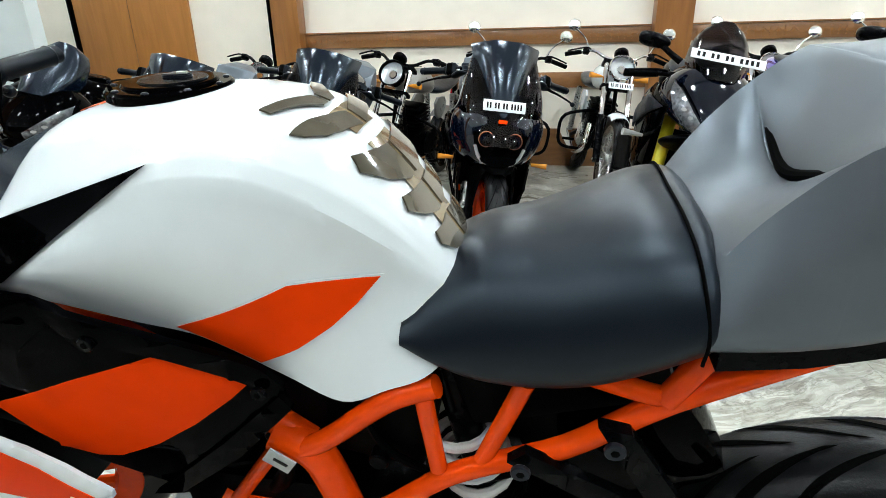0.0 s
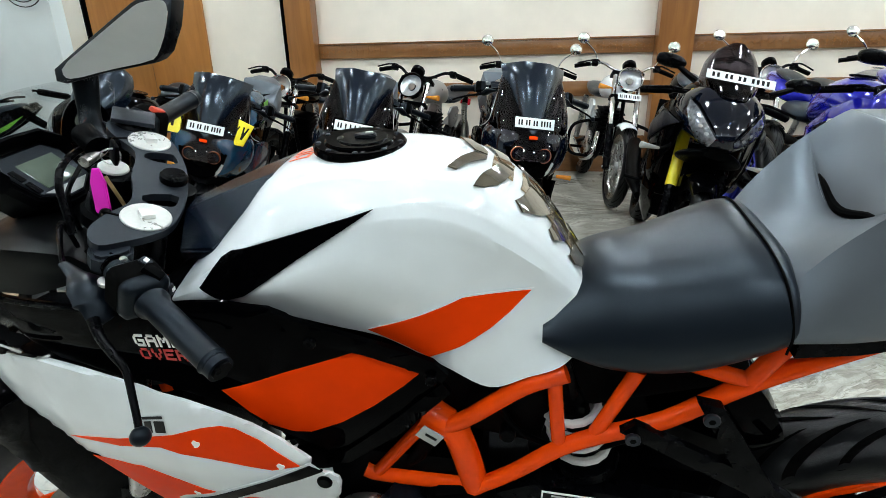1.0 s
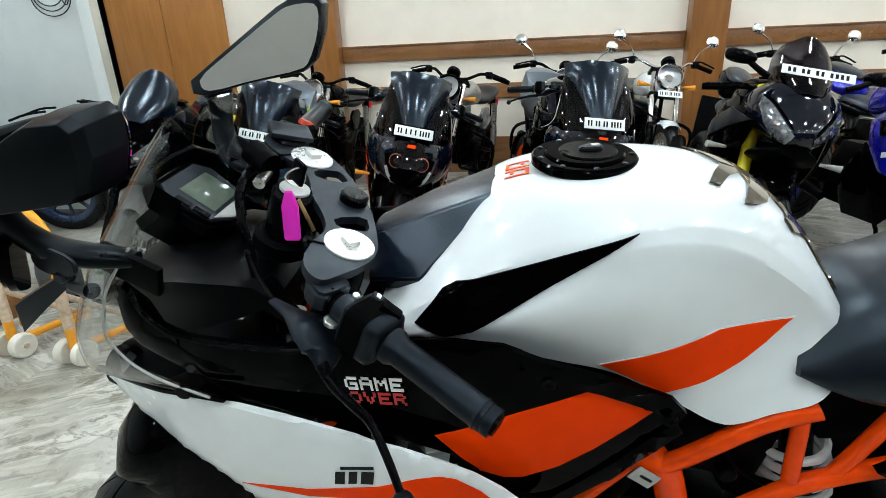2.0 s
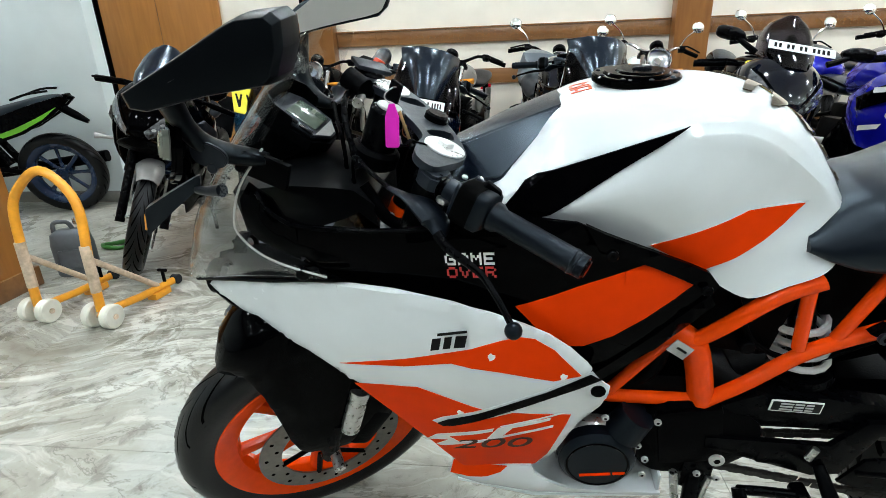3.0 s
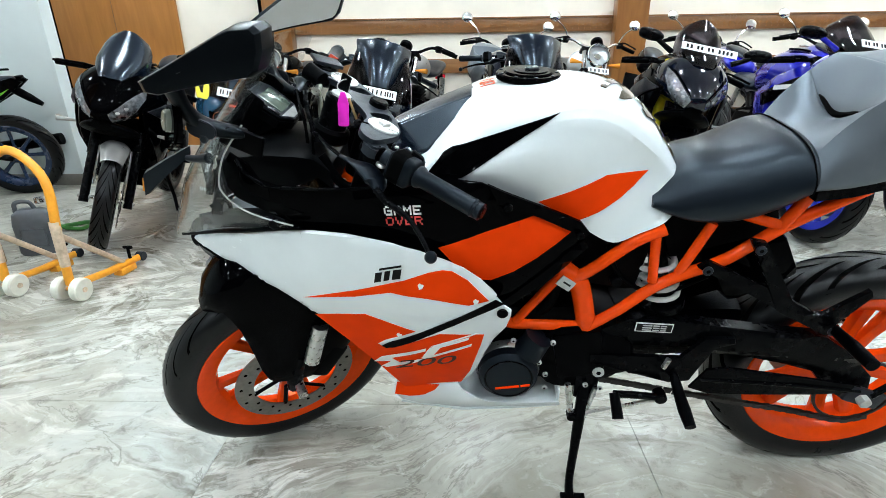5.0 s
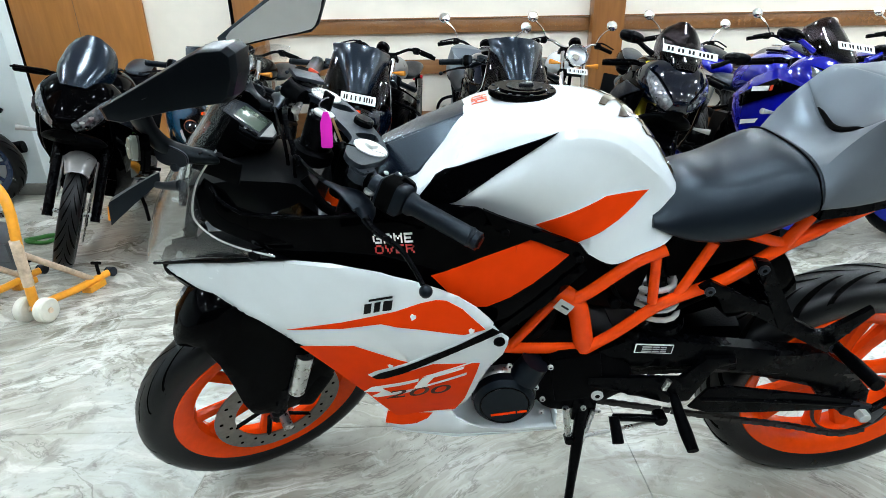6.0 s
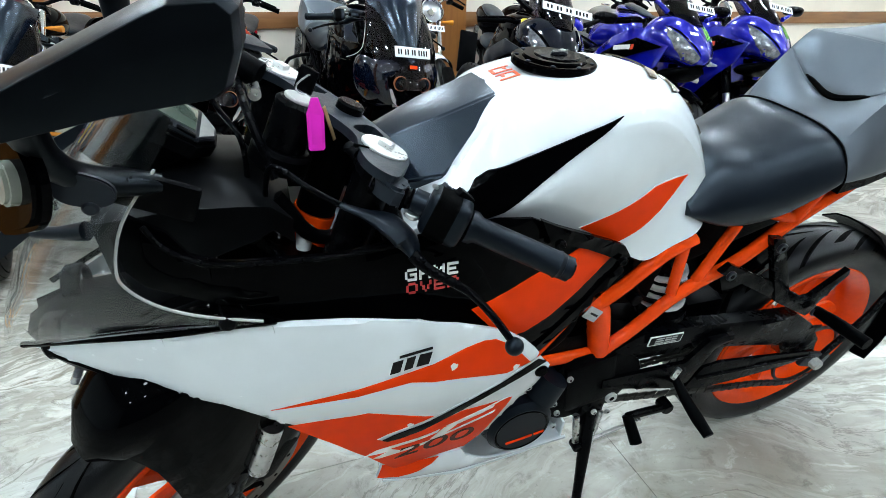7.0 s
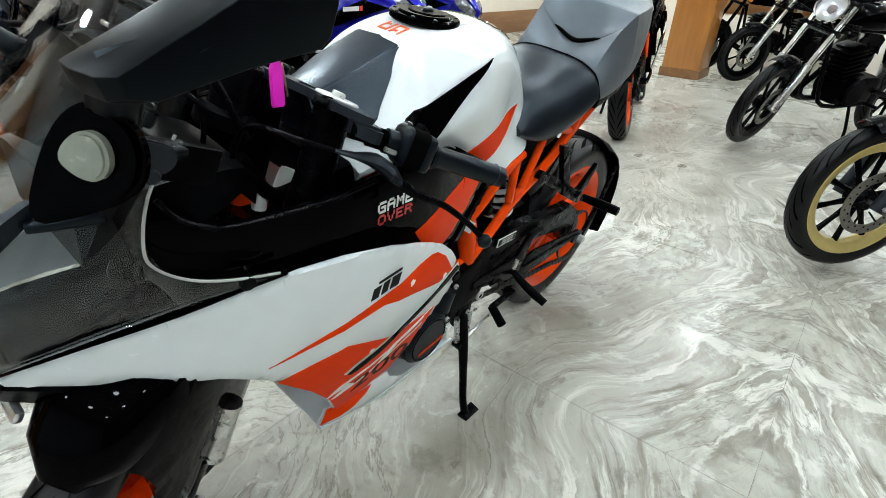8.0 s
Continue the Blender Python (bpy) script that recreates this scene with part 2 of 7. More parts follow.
    dark, taupe, grey, pale, white = (0.125, 0.110, 0.082), (0.210, 0.192, 0.152), (0.302, 0.288, 0.243), (0.405, 0.393, 0.342), (0.615, 0.602, 0.545)
    veined = ramp(band, ((0.26, dark), (0.34, taupe), (0.40, pale), (0.44, grey), (0.475, taupe), (0.50, white), (0.525, grey), (0.56, pale), (0.60, taupe), (0.64, white), (0.72, grey)))
    misty = ramp(cloud, ((0.30, taupe), (0.42, grey), (0.54, pale), (0.66, (0.47, 0.485, 0.455)), (0.74, grey)))
    col = mixed(math_of("ADD", math_of("MULTIPLY", calm, 0.62), 0.22), misty, veined)
    col = mixed(ranged(fine, 0.56, 0.66, 0, 0.60), col, white)
    col = mixed(ranged(fine, 0.33, 0.43, 0.65, 0), col, dark)
    col = mixed(ranged(patch, 0.60, 0.635, 0, 0.65), col, white)
    col = mixed(ranged(patch, 0.34, 0.42, 0.50, 0), col, taupe)
    crack = math_of("ABSOLUTE", math_of("SUBTRACT", noise_at(stretched(wavy, 24, (0.6, 1.5)), 1.5, 9, 0.62, 0.6), 0.5), 0.0)
    col = mixed(ranged(crack, 0.0, 0.009, 0.55, 0), col, (0.11, 0.098, 0.078))
    mottle = noise_at(rough_edge, 9.0, 8, 0.70, 0.3)
    col = mixed(ranged(mottle, 0.34, 0.47, 0.60, 0), col, (0.150, 0.138, 0.112))
    col = mixed(ranged(mottle, 0.55, 0.66, 0, 0.45), col, (0.60, 0.60, 0.56))
    col = mixed(ranged(grain, 0.30, 0.40, 0.40, 0), col, dark)
    nt.links.new(col, bs.inputs["Base Color"])
    nt.links.new(ranged(patch, 0.3, 0.7, 0.36, 0.24), bs.inputs["Roughness"])
    bs.inputs["Specular IOR Level"].default_value = 0.30
    return m


OILY = material("oily_chain", (0.020, 0.018, 0.016), 0.45, metal=0.5, vary=0.3, scale=90)
TRAY = material("cowl_grey_plastic", (0.0022, 0.0024, 0.0028), 0.36, spec=0.12, vary=0.04, scale=40, bump=0.1, bump_scale=900)
YOKE = material("cast_yoke_grey", (0.009, 0.011, 0.015), 0.40, spec=0.28, vary=0.1, scale=80, bump=0.15, bump_scale=700, cool=True)
COVER = material("dark_cover", (0.0035, 0.0062, 0.013), 0.27, spec=0.55, vary=0.0, scale=50, cool=True)
MIRROR_BACK = material("mirror_back_black", (0.0012, 0.0014, 0.0019), 0.30, spec=0.14, vary=0.1, bump=0.05, bump_scale=900, cool=True)
CONTROL = material("control_black", (0.0022, 0.0032, 0.0054), 0.34, spec=0.20, vary=0.12, scale=60, bump=0.1, bump_scale=700, cool=True)
# invented dark finish for the unseen south wall; keeps camera-facing blacks deep
SOUTH = material("dark_unseen_wall", (0.05, 0.048, 0.046), 0.4, vary=0.1, scale=4)
POSITION = material("milky_lens", (0.24, 0.25, 0.21), 0.25, vary=0.12, scale=60)
MARBLE = marble_material()
GROUT = material("slab_joint", (0.20, 0.19, 0.165), 0.7, vary=0.1)


# ---- building blocks ----
def part(name, bm, mat, parent=None, label="", m=None, angle=38):
    """One mesh object from a bmesh, under a thing or a part."""
    if m is not None:
        bmesh.ops.transform(bm, matrix=m, verts=bm.verts)
    bmesh.ops.recalc_face_normals(bm, faces=bm.faces)
    me = bpy.data.meshes.new(name)
    bm.to_mesh(me)
    bm.free()
    me.materials.append(mat)
    for p in me.polygons:
        p.use_smooth = True
    me.set_sharp_from_angle(angle=radians(angle))
    ob = new(name, me)
    ob.parent = parent
    if label:
        tagged(ob, label)
    return ob


def thing(name, m, label, category, group="", kind=""):
    ob = new(name)
    ob.empty_display_size = 0.1
    ob.matrix_basis = m
    return tagged(ob, label, category, group, kind)


def box(sx, sy, sz, at=(0, 0, 0), bevel=0.0, rot=(0, 0, 0), seg=2):
    bm = bmesh.new()
    bmesh.ops.create_cube(bm, size=1, matrix=Matrix.Diagonal((sx, sy, sz, 1)))
    if bevel:
        bmesh.ops.bevel(bm, geom=bm.edges[:], offset=bevel, segments=seg, profile=0.6, affect="EDGES")
    bmesh.ops.transform(bm, matrix=pose(*at, *rot), verts=bm.verts)
    return bm


def loft(rings, closed=True, caps=True):
    bm = bmesh.new()
    vs = [[bm.verts.new(p) for p in r] for r in rings]
    n = len(rings[0])
    for a, b in zip(vs, vs[1:]):
        for i in range(n if closed else n - 1):
            bm.faces.new((a[i], a[(i + 1) % n], b[(i + 1) % n], b[i]))
    if caps and closed:
        bm.faces.new(vs[0][::-1])
        bm.faces.new(vs[-1])
    return bm


def shell(rows, thick):
    """A thin closed skin over a grid of points, the second face set off along the grid's normals."""
    g = [[Vector(p) for p in r] for r in rows]
    a, b = len(g), len(g[0])
    back = []
    for i in range(a):
        line = []
        for j in range(b):
            u = g[min(i + 1, a - 1)][j] - g[max(i - 1, 0)][j]
            v = g[i][min(j + 1, b - 1)] - g[i][max(j - 1, 0)]
            line.append(g[i][j] - u.cross(v).normalized() * thick)
        back.append(line)
    bm = bmesh.new()
    f = [[bm.verts.new(p) for p in r] for r in g]
    k = [[bm.verts.new(p) for p in r] for r in back]
    for i in range(a - 1):
        for j in range(b - 1):
            bm.faces.new((f[i][j], f[i][j + 1], f[i + 1][j + 1], f[i + 1][j]))
            bm.faces.new((k[i][j], k[i + 1][j], k[i + 1][j + 1], k[i][j + 1]))
        for j in (0, b - 1):
            bm.faces.new((f[i][j], f[i + 1][j], k[i + 1][j], k[i][j]))
    for j in range(b - 1):
        for i in (0, a - 1):
            bm.faces.new((f[i][j], k[i][j], k[i][j + 1], f[i][j + 1]))
    return bm


def spline(points, n=6):
    """Catmull-Rom through the points."""
    p = [Vector(q) for q in points]
    p = [p[0] * 2 - p[1], *p, p[-1] * 2 - p[-2]]
    out = []
    for i in range(1, len(p) - 2):
        for k in range(n):
            t = k / n
            a, b, c, d = p[i - 1:i + 3]
            out.append(0.5 * ((2 * b) + (c - a) * t + (2 * a - 5 * b + 4 * c - d) * t * t + (3 * b - a - 3 * c + d) * t ** 3))
    return out + [p[-2]]


def tube(points, r, seg=10, smooth=0, flat=1.0):
    """A round bar along points; r one radius or one for each point."""
    pts = [Vector(p) for p in points]
    rs = [r] * len(pts) if isinstance(r, (int, float)) else list(r)
    if smooth:
        m = len(pts)
        pts = spline(pts, smooth)
        rs = [float(x) for x in np.interp(np.linspace(0, m - 1, len(pts)), range(m), rs)]
    rings, up = [], None
    for i, p in enumerate(pts):
        d = (pts[min(i + 1, len(pts) - 1)] - pts[max(i - 1, 0)]).normalized()
        if up is None:
            up = Vector((0, 0, 1)) if abs(d.z) < 0.9 else Vector((0, 1, 0))
        side = d.cross(up).normalized()
        up = side.cross(d).normalized()
        rings.append([p + rs[i] * (math.cos(a) * side + flat * math.sin(a) * up) for a in [2 * math.pi * k / seg for k in range(seg)]])
    return loft(rings)


def lathe(profile, seg=40, m=None):
    """Turn (radius, along) round the y axis."""
    rings = [[(r * math.cos(a), y, r * math.sin(a)) for a in [2 * math.pi * k / seg for k in range(seg)]] for r, y in profile]
    bm = loft(rings, True, False)
    if m is not None:
        bmesh.ops.transform(bm, matrix=m, verts=bm.verts)
    return bm


def drum(r, y0, y1, seg=24, bevel=0.003, at=(0, 0, 0), inner=0.0):
    """A disc or drum across the bike (axis y), with rounded rims."""
    pr = [(inner + 1e-4, y0), (r - bevel, y0), (r, y0 + bevel), (r, y1 - bevel), (r - bevel, y1), (inner + 1e-4, y1)]
    if inner:
        pr.append(pr[0])
    return lathe(pr, seg, Matrix.Translation(at))


def along_z(bm, m=None):
    """Turn what was made round y to stand along z."""
    bmesh.ops.transform(bm, matrix=pose(0, 0, 0, 90, 0, 0), verts=bm.verts)
    if m is not None:
        bmesh.ops.transform(bm, matrix=m, verts=bm.verts)
    return bm


def lerp(x, xs, ys):
    return float(np.interp(x, xs, ys))


def densify(poly, step):
    out = []
    for a, b in zip(poly, poly[1:] + poly[:1]):
        k = max(1, int(math.dist(a, b) / step))
        out += [(a[0] + (b[0] - a[0]) * i / k, a[1] + (b[1] - a[1]) * i / k) for i in range(k)]
    return out


def sheet(poly, depth, thick=0.004, step=0.03, round_edge=0.0, side=-1, rounded=0):
    """A bodywork panel: an outline in (length, height), bowed to depth(l, h) across, with a thickness and a rolled edge."""
    if rounded:
        poly = chaikin(poly, rounded)
    bm = bmesh.new()
    vs = [bm.verts.new((x, 0, z)) for x, z in densify(poly, step)]
    bm.faces.new(vs)
    bm.normal_update()
    if round_edge:
        bmesh.ops.inset_region(bm, faces=bm.faces[:], thickness=round_edge, use_even_offset=True)
    edge = {v for v in bm.verts if v.is_boundary} if round_edge else set()
    inner = [x for x in bm.faces]
    lo = Vector((min(p[0] for p in poly), min(p[1] for p in poly)))
    hi = Vector((max(p[0] for p in poly), max(p[1] for p in poly)))
    for k, n in ((0, Vector((1, 0, 0))), (1, Vector((0, 0, 1)))):
        x = lo[k] + step
        while x < hi[k]:
            bmesh.ops.bisect_plane(bm, geom=bm.verts[:] + bm.edges[:] + bm.faces[:], plane_co=n * x, plane_no=n)
            x += step
    edge = {v for v in bm.verts if v.is_boundary}
    bmesh.ops.triangulate(bm, faces=[x for x in bm.faces if len(x.verts) > 4])
    for v in bm.verts:
        d = abs(depth(v.co.x, v.co.z))
        if round_edge and v in edge:
            d -= round_edge * 0.8
        v.co.y = side * d
    back = bmesh.ops.extrude_face_region(bm, geom=bm.faces[:])
    for v in [g for g in back["geom"] if isinstance(g, bmesh.types.BMVert)]:
        v.co.y -= side * thick
    return bm


def chaikin(poly, times=1):
    for _ in range(times):
        out = []
        for a, b in zip(poly, poly[1:] + poly[:1]):
            out += [(a[0] * 0.75 + b[0] * 0.25, a[1] * 0.75 + b[1] * 0.25), (a[0] * 0.25 + b[0] * 0.75, a[1] * 0.25 + b[1] * 0.75)]
        poly = out
    return poly


def spline_loft(st, around=4, along=4, crease=()):
    """A skin through stations (l, [(w, h) from the ridge to the lower edge]), mirrored; it passes through every point."""
    rows = []
    for l, pts in st:
        p = [Vector((l, w, h)) for w, h in pts]
        q = [Vector((l, -p[1].y, p[1].z)), *p]
        if not crease:
            rows.append(spline(q, around)[around:])
        else:
            cut = [0, *crease, len(p) - 1]
            row = []
            for a, b in zip(cut, cut[1:]):
                seg = spline(q, around)[around:around * (b + 1) + 1] if a == 0 else spline(p[a:b + 1], around)
                if a == 0:
                    seg = spline([q[0], *p[:b + 1]], around)[around:]
                row += seg if not row else seg[1:]
            rows.append(row)
    cols = [spline([r[i] for r in rows], along) for i in range(len(rows[0]))]
    rings = []
    for k in range(len(cols[0])):
        half = [c[k] for c in cols]
        rings.append([(v.x, -v.y, v.z) for v in half] + [(v.x, v.y, v.z) for v in half[:0:-1]])
    return loft(rings)


def smooth_mesh(bm, levels=2):
    """The bmesh after subdivision, as a new bmesh."""
    me = bpy.data.meshes.new("tmp")
    bm.to_mesh(me)
    bm.free()
    ob = bpy.data.objects.new("tmp", me)
    scene.collection.objects.link(ob)
    mod = ob.modifiers.new("s", "SUBSURF")
    mod.levels = mod.render_levels = levels
    dg = bpy.context.evaluated_depsgraph_get()
    out = bmesh.new()
    out.from_mesh(ob.evaluated_get(dg).to_mesh())
    bpy.data.objects.remove(ob)
    bpy.data.meshes.remove(me)
    return out


def tree_of(bm):
    from mathutils.bvhtree import BVHTree
    return BVHTree.FromBMesh(bm)


def over(tree, side, off, fallback=0.12):
    """A depth function that lies a little proud of a built surface, seen from the side."""
    def depth(l, h):
        hit = tree.ray_cast(Vector((l, side * 0.6, h)), Vector((0, -side, 0)))[0]
        return (abs(hit.y) if hit else fallback) + off
    return depth


def letters(name, text, size, mat, m, parent=None, depth=0.0008, label=""):
    cu = bpy.data.curves.new(name, "FONT")
    cu.body, cu.size, cu.extrude = text, size, depth
    cu.align_x, cu.align_y = "CENTER", "CENTER"
    ob = bpy.data.objects.new(name, cu)
    scene.collection.objects.link(ob)
    me = bpy.data.meshes.new_from_object(ob.evaluated_get(bpy.context.evaluated_depsgraph_get()))
    bpy.data.objects.remove(ob)
    me.transform(m)
    me.materials.append(mat)
    out = new(name, me)
    out.parent = parent
    if label:
        tagged(out, label)
    return out


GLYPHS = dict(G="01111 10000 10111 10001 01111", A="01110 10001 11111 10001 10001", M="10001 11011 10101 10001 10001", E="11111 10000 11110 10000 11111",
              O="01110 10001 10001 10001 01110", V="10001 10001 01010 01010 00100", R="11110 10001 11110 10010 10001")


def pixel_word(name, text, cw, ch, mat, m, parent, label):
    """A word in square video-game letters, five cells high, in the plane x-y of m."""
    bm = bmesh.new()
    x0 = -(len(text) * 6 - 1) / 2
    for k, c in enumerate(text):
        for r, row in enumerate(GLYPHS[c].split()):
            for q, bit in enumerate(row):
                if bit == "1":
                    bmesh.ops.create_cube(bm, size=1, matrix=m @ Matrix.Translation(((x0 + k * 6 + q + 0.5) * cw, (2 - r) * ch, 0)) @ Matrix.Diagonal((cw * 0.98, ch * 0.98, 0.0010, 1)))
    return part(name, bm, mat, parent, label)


def bars(widths, height, m, gap=0.25, thick=0.0012):
    """Unreadable writing: a row of plain upright bars, in the plane x-z of m."""
    bm = bmesh.new()
    total = sum(widths) + gap * height * (len(widths) - 1)
    x = -total / 2
    for w in widths:
        bmesh.ops.create_cube(bm, size=1, matrix=m @ Matrix.Translation((x + w / 2, 0, 0)) @ Matrix.Diagonal((w, thick, height, 1)))
        x += w + gap * height
    return bm


# ---- the room ----
def room_box(name, x0, x1, y0, y1, z0, z1, mat, label, category="wall", bevel=0.004):
    bm = box(x1 - x0, y1 - y0, z1 - z0, ((x0 + x1) / 2, (y0 + y1) / 2, (z0 + z1) / 2), bevel)
    ob = part(name, bm, mat)
    ob.matrix_basis = ROOM
    return tagged(ob, label, category, kind="structure")


H = 3.3
XL, XR, YN = -7.4, 8.2, -9.4
room_box("wall_north", -3.6, XR, 0.06, 0.26, 0, H, WALL_WHITE, "cream painted back wall with wooden rails")
room_box("wall_north_bay", XL - 0.2, -3.6, 0.10, 0.30, 0, H, WALL_WHITE, "cream painted wall beside the wooden panel")
room_box("wall_west", XL - 0.2, XL, YN, 0.10, 0, H, WALL_COOL, "pale painted side wall of the showroom")
room_box("wall_east", XR, XR + 0.2, YN, 0.06, 0, H, WALL_WHITE, "cream painted end wall of the showroom")
# never in view; its darkness is added to shade what faces the camera
room_box("wall_south", XL - 0.2, XR + 0.2, YN - 0.2, YN, 0, H, SOUTH, "unseen wall behind the camera, made dark to deepen reflections")
room_box("wall_partition", XL, -4.62, -1.72, -1.60, 0, H, WALL_COOL, "pale bluish partition wall behind parked bikes")
room_box("ceiling", XL - 0.2, XR + 0.2, YN - 0.2, 0.3, H, H + 0.15, CEILING, "white ceiling with round lamps", "ceiling")
room_box("skirting_partition", XL, -4.62, -1.735, -1.72, 0, 0.09, GROUT, "grey skirting of the partition wall", "skirting", 0.002)

# wooden pillars, panel and rails on the back wall
room_box("pillar_wood_east", -0.03, 0.28, -0.10, 0.06, 0, H, WOOD, "varnished brown wooden pillar on the back wall", "pillar")
room_box("pillar_wood_west", -3.56, -3.29, -0.10, 0.06, 0, H, WOOD, "varnished brown wooden pillar with a dark edge", "pillar")
room_box("trim_dark_edge", -3.595, -3.562, -0.10, 0.06, 0, H, GLOSS_BLACK, "narrow black strip beside the wooden pillar", "trim", 0.002)
room_box("panel_wood", -5.80, -4.50, 0.03, 0.10, 0, H, WOOD_LIGHT, "tall orange-brown varnished wooden panel", "panel")
room_box("trim_panel_edge", -5.86, -5.802, 0.02, 0.10, 0, H, GLOSS_BLACK, "black edge strip of the wooden panel", "trim", 0.002)
room_box("trim_panel_joint", -5.17, -5.165, 0.024, 0.03, 0, H, WOOD_TRIM, "thin joint in the wooden panel", "trim", 0.0)
for n, (a, b) in enumerate(((-3.286, -0.034), (0.284, XR))):
    room_box("rail_upper_%s" % "ab"[n], a, b, 0.022, 0.06, 1.13, 1.26, WOOD_TRIM, "carved brown wooden rail along the wall", "rail")
    room_box("rail_upper_cap_%s" % "ab"[n], a, b, 0.008, 0.06, 1.262, 1.275, WOOD, "slim wooden cap of the wall rail", "rail", 0.002)
    room_box("rail_lower_%s" % "ab"[n], a, b, 0.022, 0.06, 0.74, 0.88, WOOD_TRIM, "plain brown wooden rail low on the wall", "rail")
    room_box("skirting_wood_%s" % "ab"[n], a, b, 0.022, 0.06, 0.0, 0.36, WOOD_TRIM, "brown wooden skirting board", "skirting")
room_box("wall_gap_fill", -4.50, -3.60, 0.06, 0.10, 0, H, WALL_WHITE, "cream wall between panel and pillar")

# carving along the upper rail: a running row of small lozenges and leaves
def rail_carving():
    bm = bmesh.new()
    x = -3.25
    k = 0
    while x < 3.2:
        if not -0.06 < x < 0.31:
            for dz, s in ((0.0, 0.020), (0.034, 0.009), (-0.034, 0.009)):
                bmesh.ops.create_cube(bm, size=1, matrix=Matrix.Translation((x, 0.020, 1.195 + dz)) @ pose(0, 0, 0, 0, 45, 0) @ Matrix.Diagonal((s * 1.3, 0.008, s * 1.3, 1)))
            bmesh.ops.create_cube(bm, size=1, matrix=Matrix.Translation((x + 0.030, 0.020, 1.195 + (0.012 if k % 2 else -0.012))) @ pose(0, 0, 0, 0, 25 if k % 2 else -25, 0) @ Matrix.Diagonal((0.030, 0.006, 0.010, 1)))
        x += 0.06
        k += 1
    ob = part("rail_carving", bm, WOOD)
    ob.matrix_basis = ROOM
    tagged(ob, "row of small carved leaves on the wall rail", "carving", kind="stuff")


rail_carving()

# near wooden pillar at the west side, and the one by the east aisle
def free_pillar(name, x, y, sx, sy, mat, label):
    ob = part(name, box(sx, sy, H, (0, 0, H / 2), 0.012), mat)
    ob.matrix_basis = pose(x, y, 0, 0, 0, -9)
    tagged(ob, label, "pillar", kind="structure")
    part("plinth", box(sx + 0.03, sy + 0.03, 0.10, (0, 0, 0.05), 0.006), WOOD_TRIM, ob)


free_pillar("pillar_near_west", -2.93, 2.16, 0.7, 0.45, WOOD_LIGHT, "orange-brown wooden pillar beside the paddock stand")
free_pillar("pillar_aisle_east", 5.97, 0.76, 0.42, 0.42, WOOD_LIGHT, "orange-brown wooden pillar in the aisle")

ob = part("wall_low", box(3.2, 0.14, 0.62, (0, 0, 0.31), 0.008), WALL_WHITE)
ob.matrix_basis = pose(7.55, -0.75, 0, 0, 0, -85)
tagged(ob, "low cream wall behind the parked bikes", "wall", kind="structure")
ob = part("rail_low_wall", box(3.2, 0.16, 0.22, (0, 0, 0.735), 0.008), WOOD_TRIM)
ob.matrix_basis = pose(7.55, -0.75, 0, 0, 0, -85)
tagged(ob, "brown wooden rail on the low wall", "rail", kind="structure")

# ceiling lamps
def ceiling_light(x, y, r):
    t = thing("ceiling_light", ROOM @ pose(x, y, H), "round white recessed ceiling lamp, lit", "lamp", "ceiling lamps")
    part("frame", along_z(drum(r + 0.02, -0.0, 0.012, 28, 0.003, inner=r)), CEILING, t, m=pose(0, 0, -0.006))
    part("diffuser", along_z(drum(r, 0.0, 0.008, 28, 0.002)), LAMP, t, m=pose(0, 0, -0.004))


for iy in range(5):
    for ix in range(7):
        ceiling_light(-5.6 + ix * 2.05 + (0.35 if iy % 2 else 0), -1.0 - iy * 1.75, 0.13)

# floor: one slab field with thin joints; neighbouring slabs mirror each other's veins
def floor():
    base = part("floor", box(XR - XL + 0.4, 0.3 - YN + 0.2, 0.1, ((XR + XL) / 2, (0.3 + YN) / 2 - 0.1, -0.053), 0), GROUT)
    base.matrix_basis = ROOM
    tagged(base, "grey and white veined polished marble floor", "floor", kind="structure")
    sx, sy = 1.167, 1.005
    x0, y0 = SEAM
    i0, i1 = int((XL - x0) / sx) - 1, int((XR - x0) / sx) + 1
    j0, j1 = int((YN - y0) / sy) - 1, int((0.06 - y0) / sy) + 1
    kinds = {}
    for i in range(i0, i1):
        for j in range(j0, j1):
            # neighbouring slabs are cut from one block and mirror each other
            k = ((i + 2) // 4 * 3 + ((j + 2) // 4) * 5) % 11
            if k not in kinds:
                ob = kinds[k] = part("slab", box(sx - 0.0014, sy - 0.0014, 0.02, (0, 0, -0.010 - 4 * k), 0.0), MARBLE)
            else:
                ob = new("slab", kinds[k].data)
            ob.parent = base
            ob.matrix_basis = Matrix.Translation((x0 + (i + 0.5) * sx, y0 + (j + 0.5) * sy, 4 * k)) @ Matrix.Diagonal((-1 if i % 2 else 1, -1 if j % 2 else 1, 1, 1))


SEAM = (0.10, -5.45)


# ---- faired bikes ----
def fair_w(l, h):
    return lerp(l, [-0.72, -0.6, -0.5, -0.4, -0.3, -0.2, -0.1, 0, 0.06], [0.05, 0.115, 0.16, 0.19, 0.21, 0.219, 0.212, 0.20, 0.195]) * lerp(h, [0.19, 0.25, 0.33, 0.4, 0.5, 0.6, 0.66], [0.35, 0.5, 0.6, 0.72, 0.86, 0.97, 1.0])


def black_w(l, h):
    return lerp(l, [-0.6, -0.5, -0.4, -0.3, -0.2, -0.1, 0, 0.1, 0.15], [0.12, 0.155, 0.172, 0.185, 0.186, 0.178, 0.155, 0.128, 0.12]) - 0.25 * max(0.0, h - 0.84) - 0.12 * max(0.0, 0.66 - h)


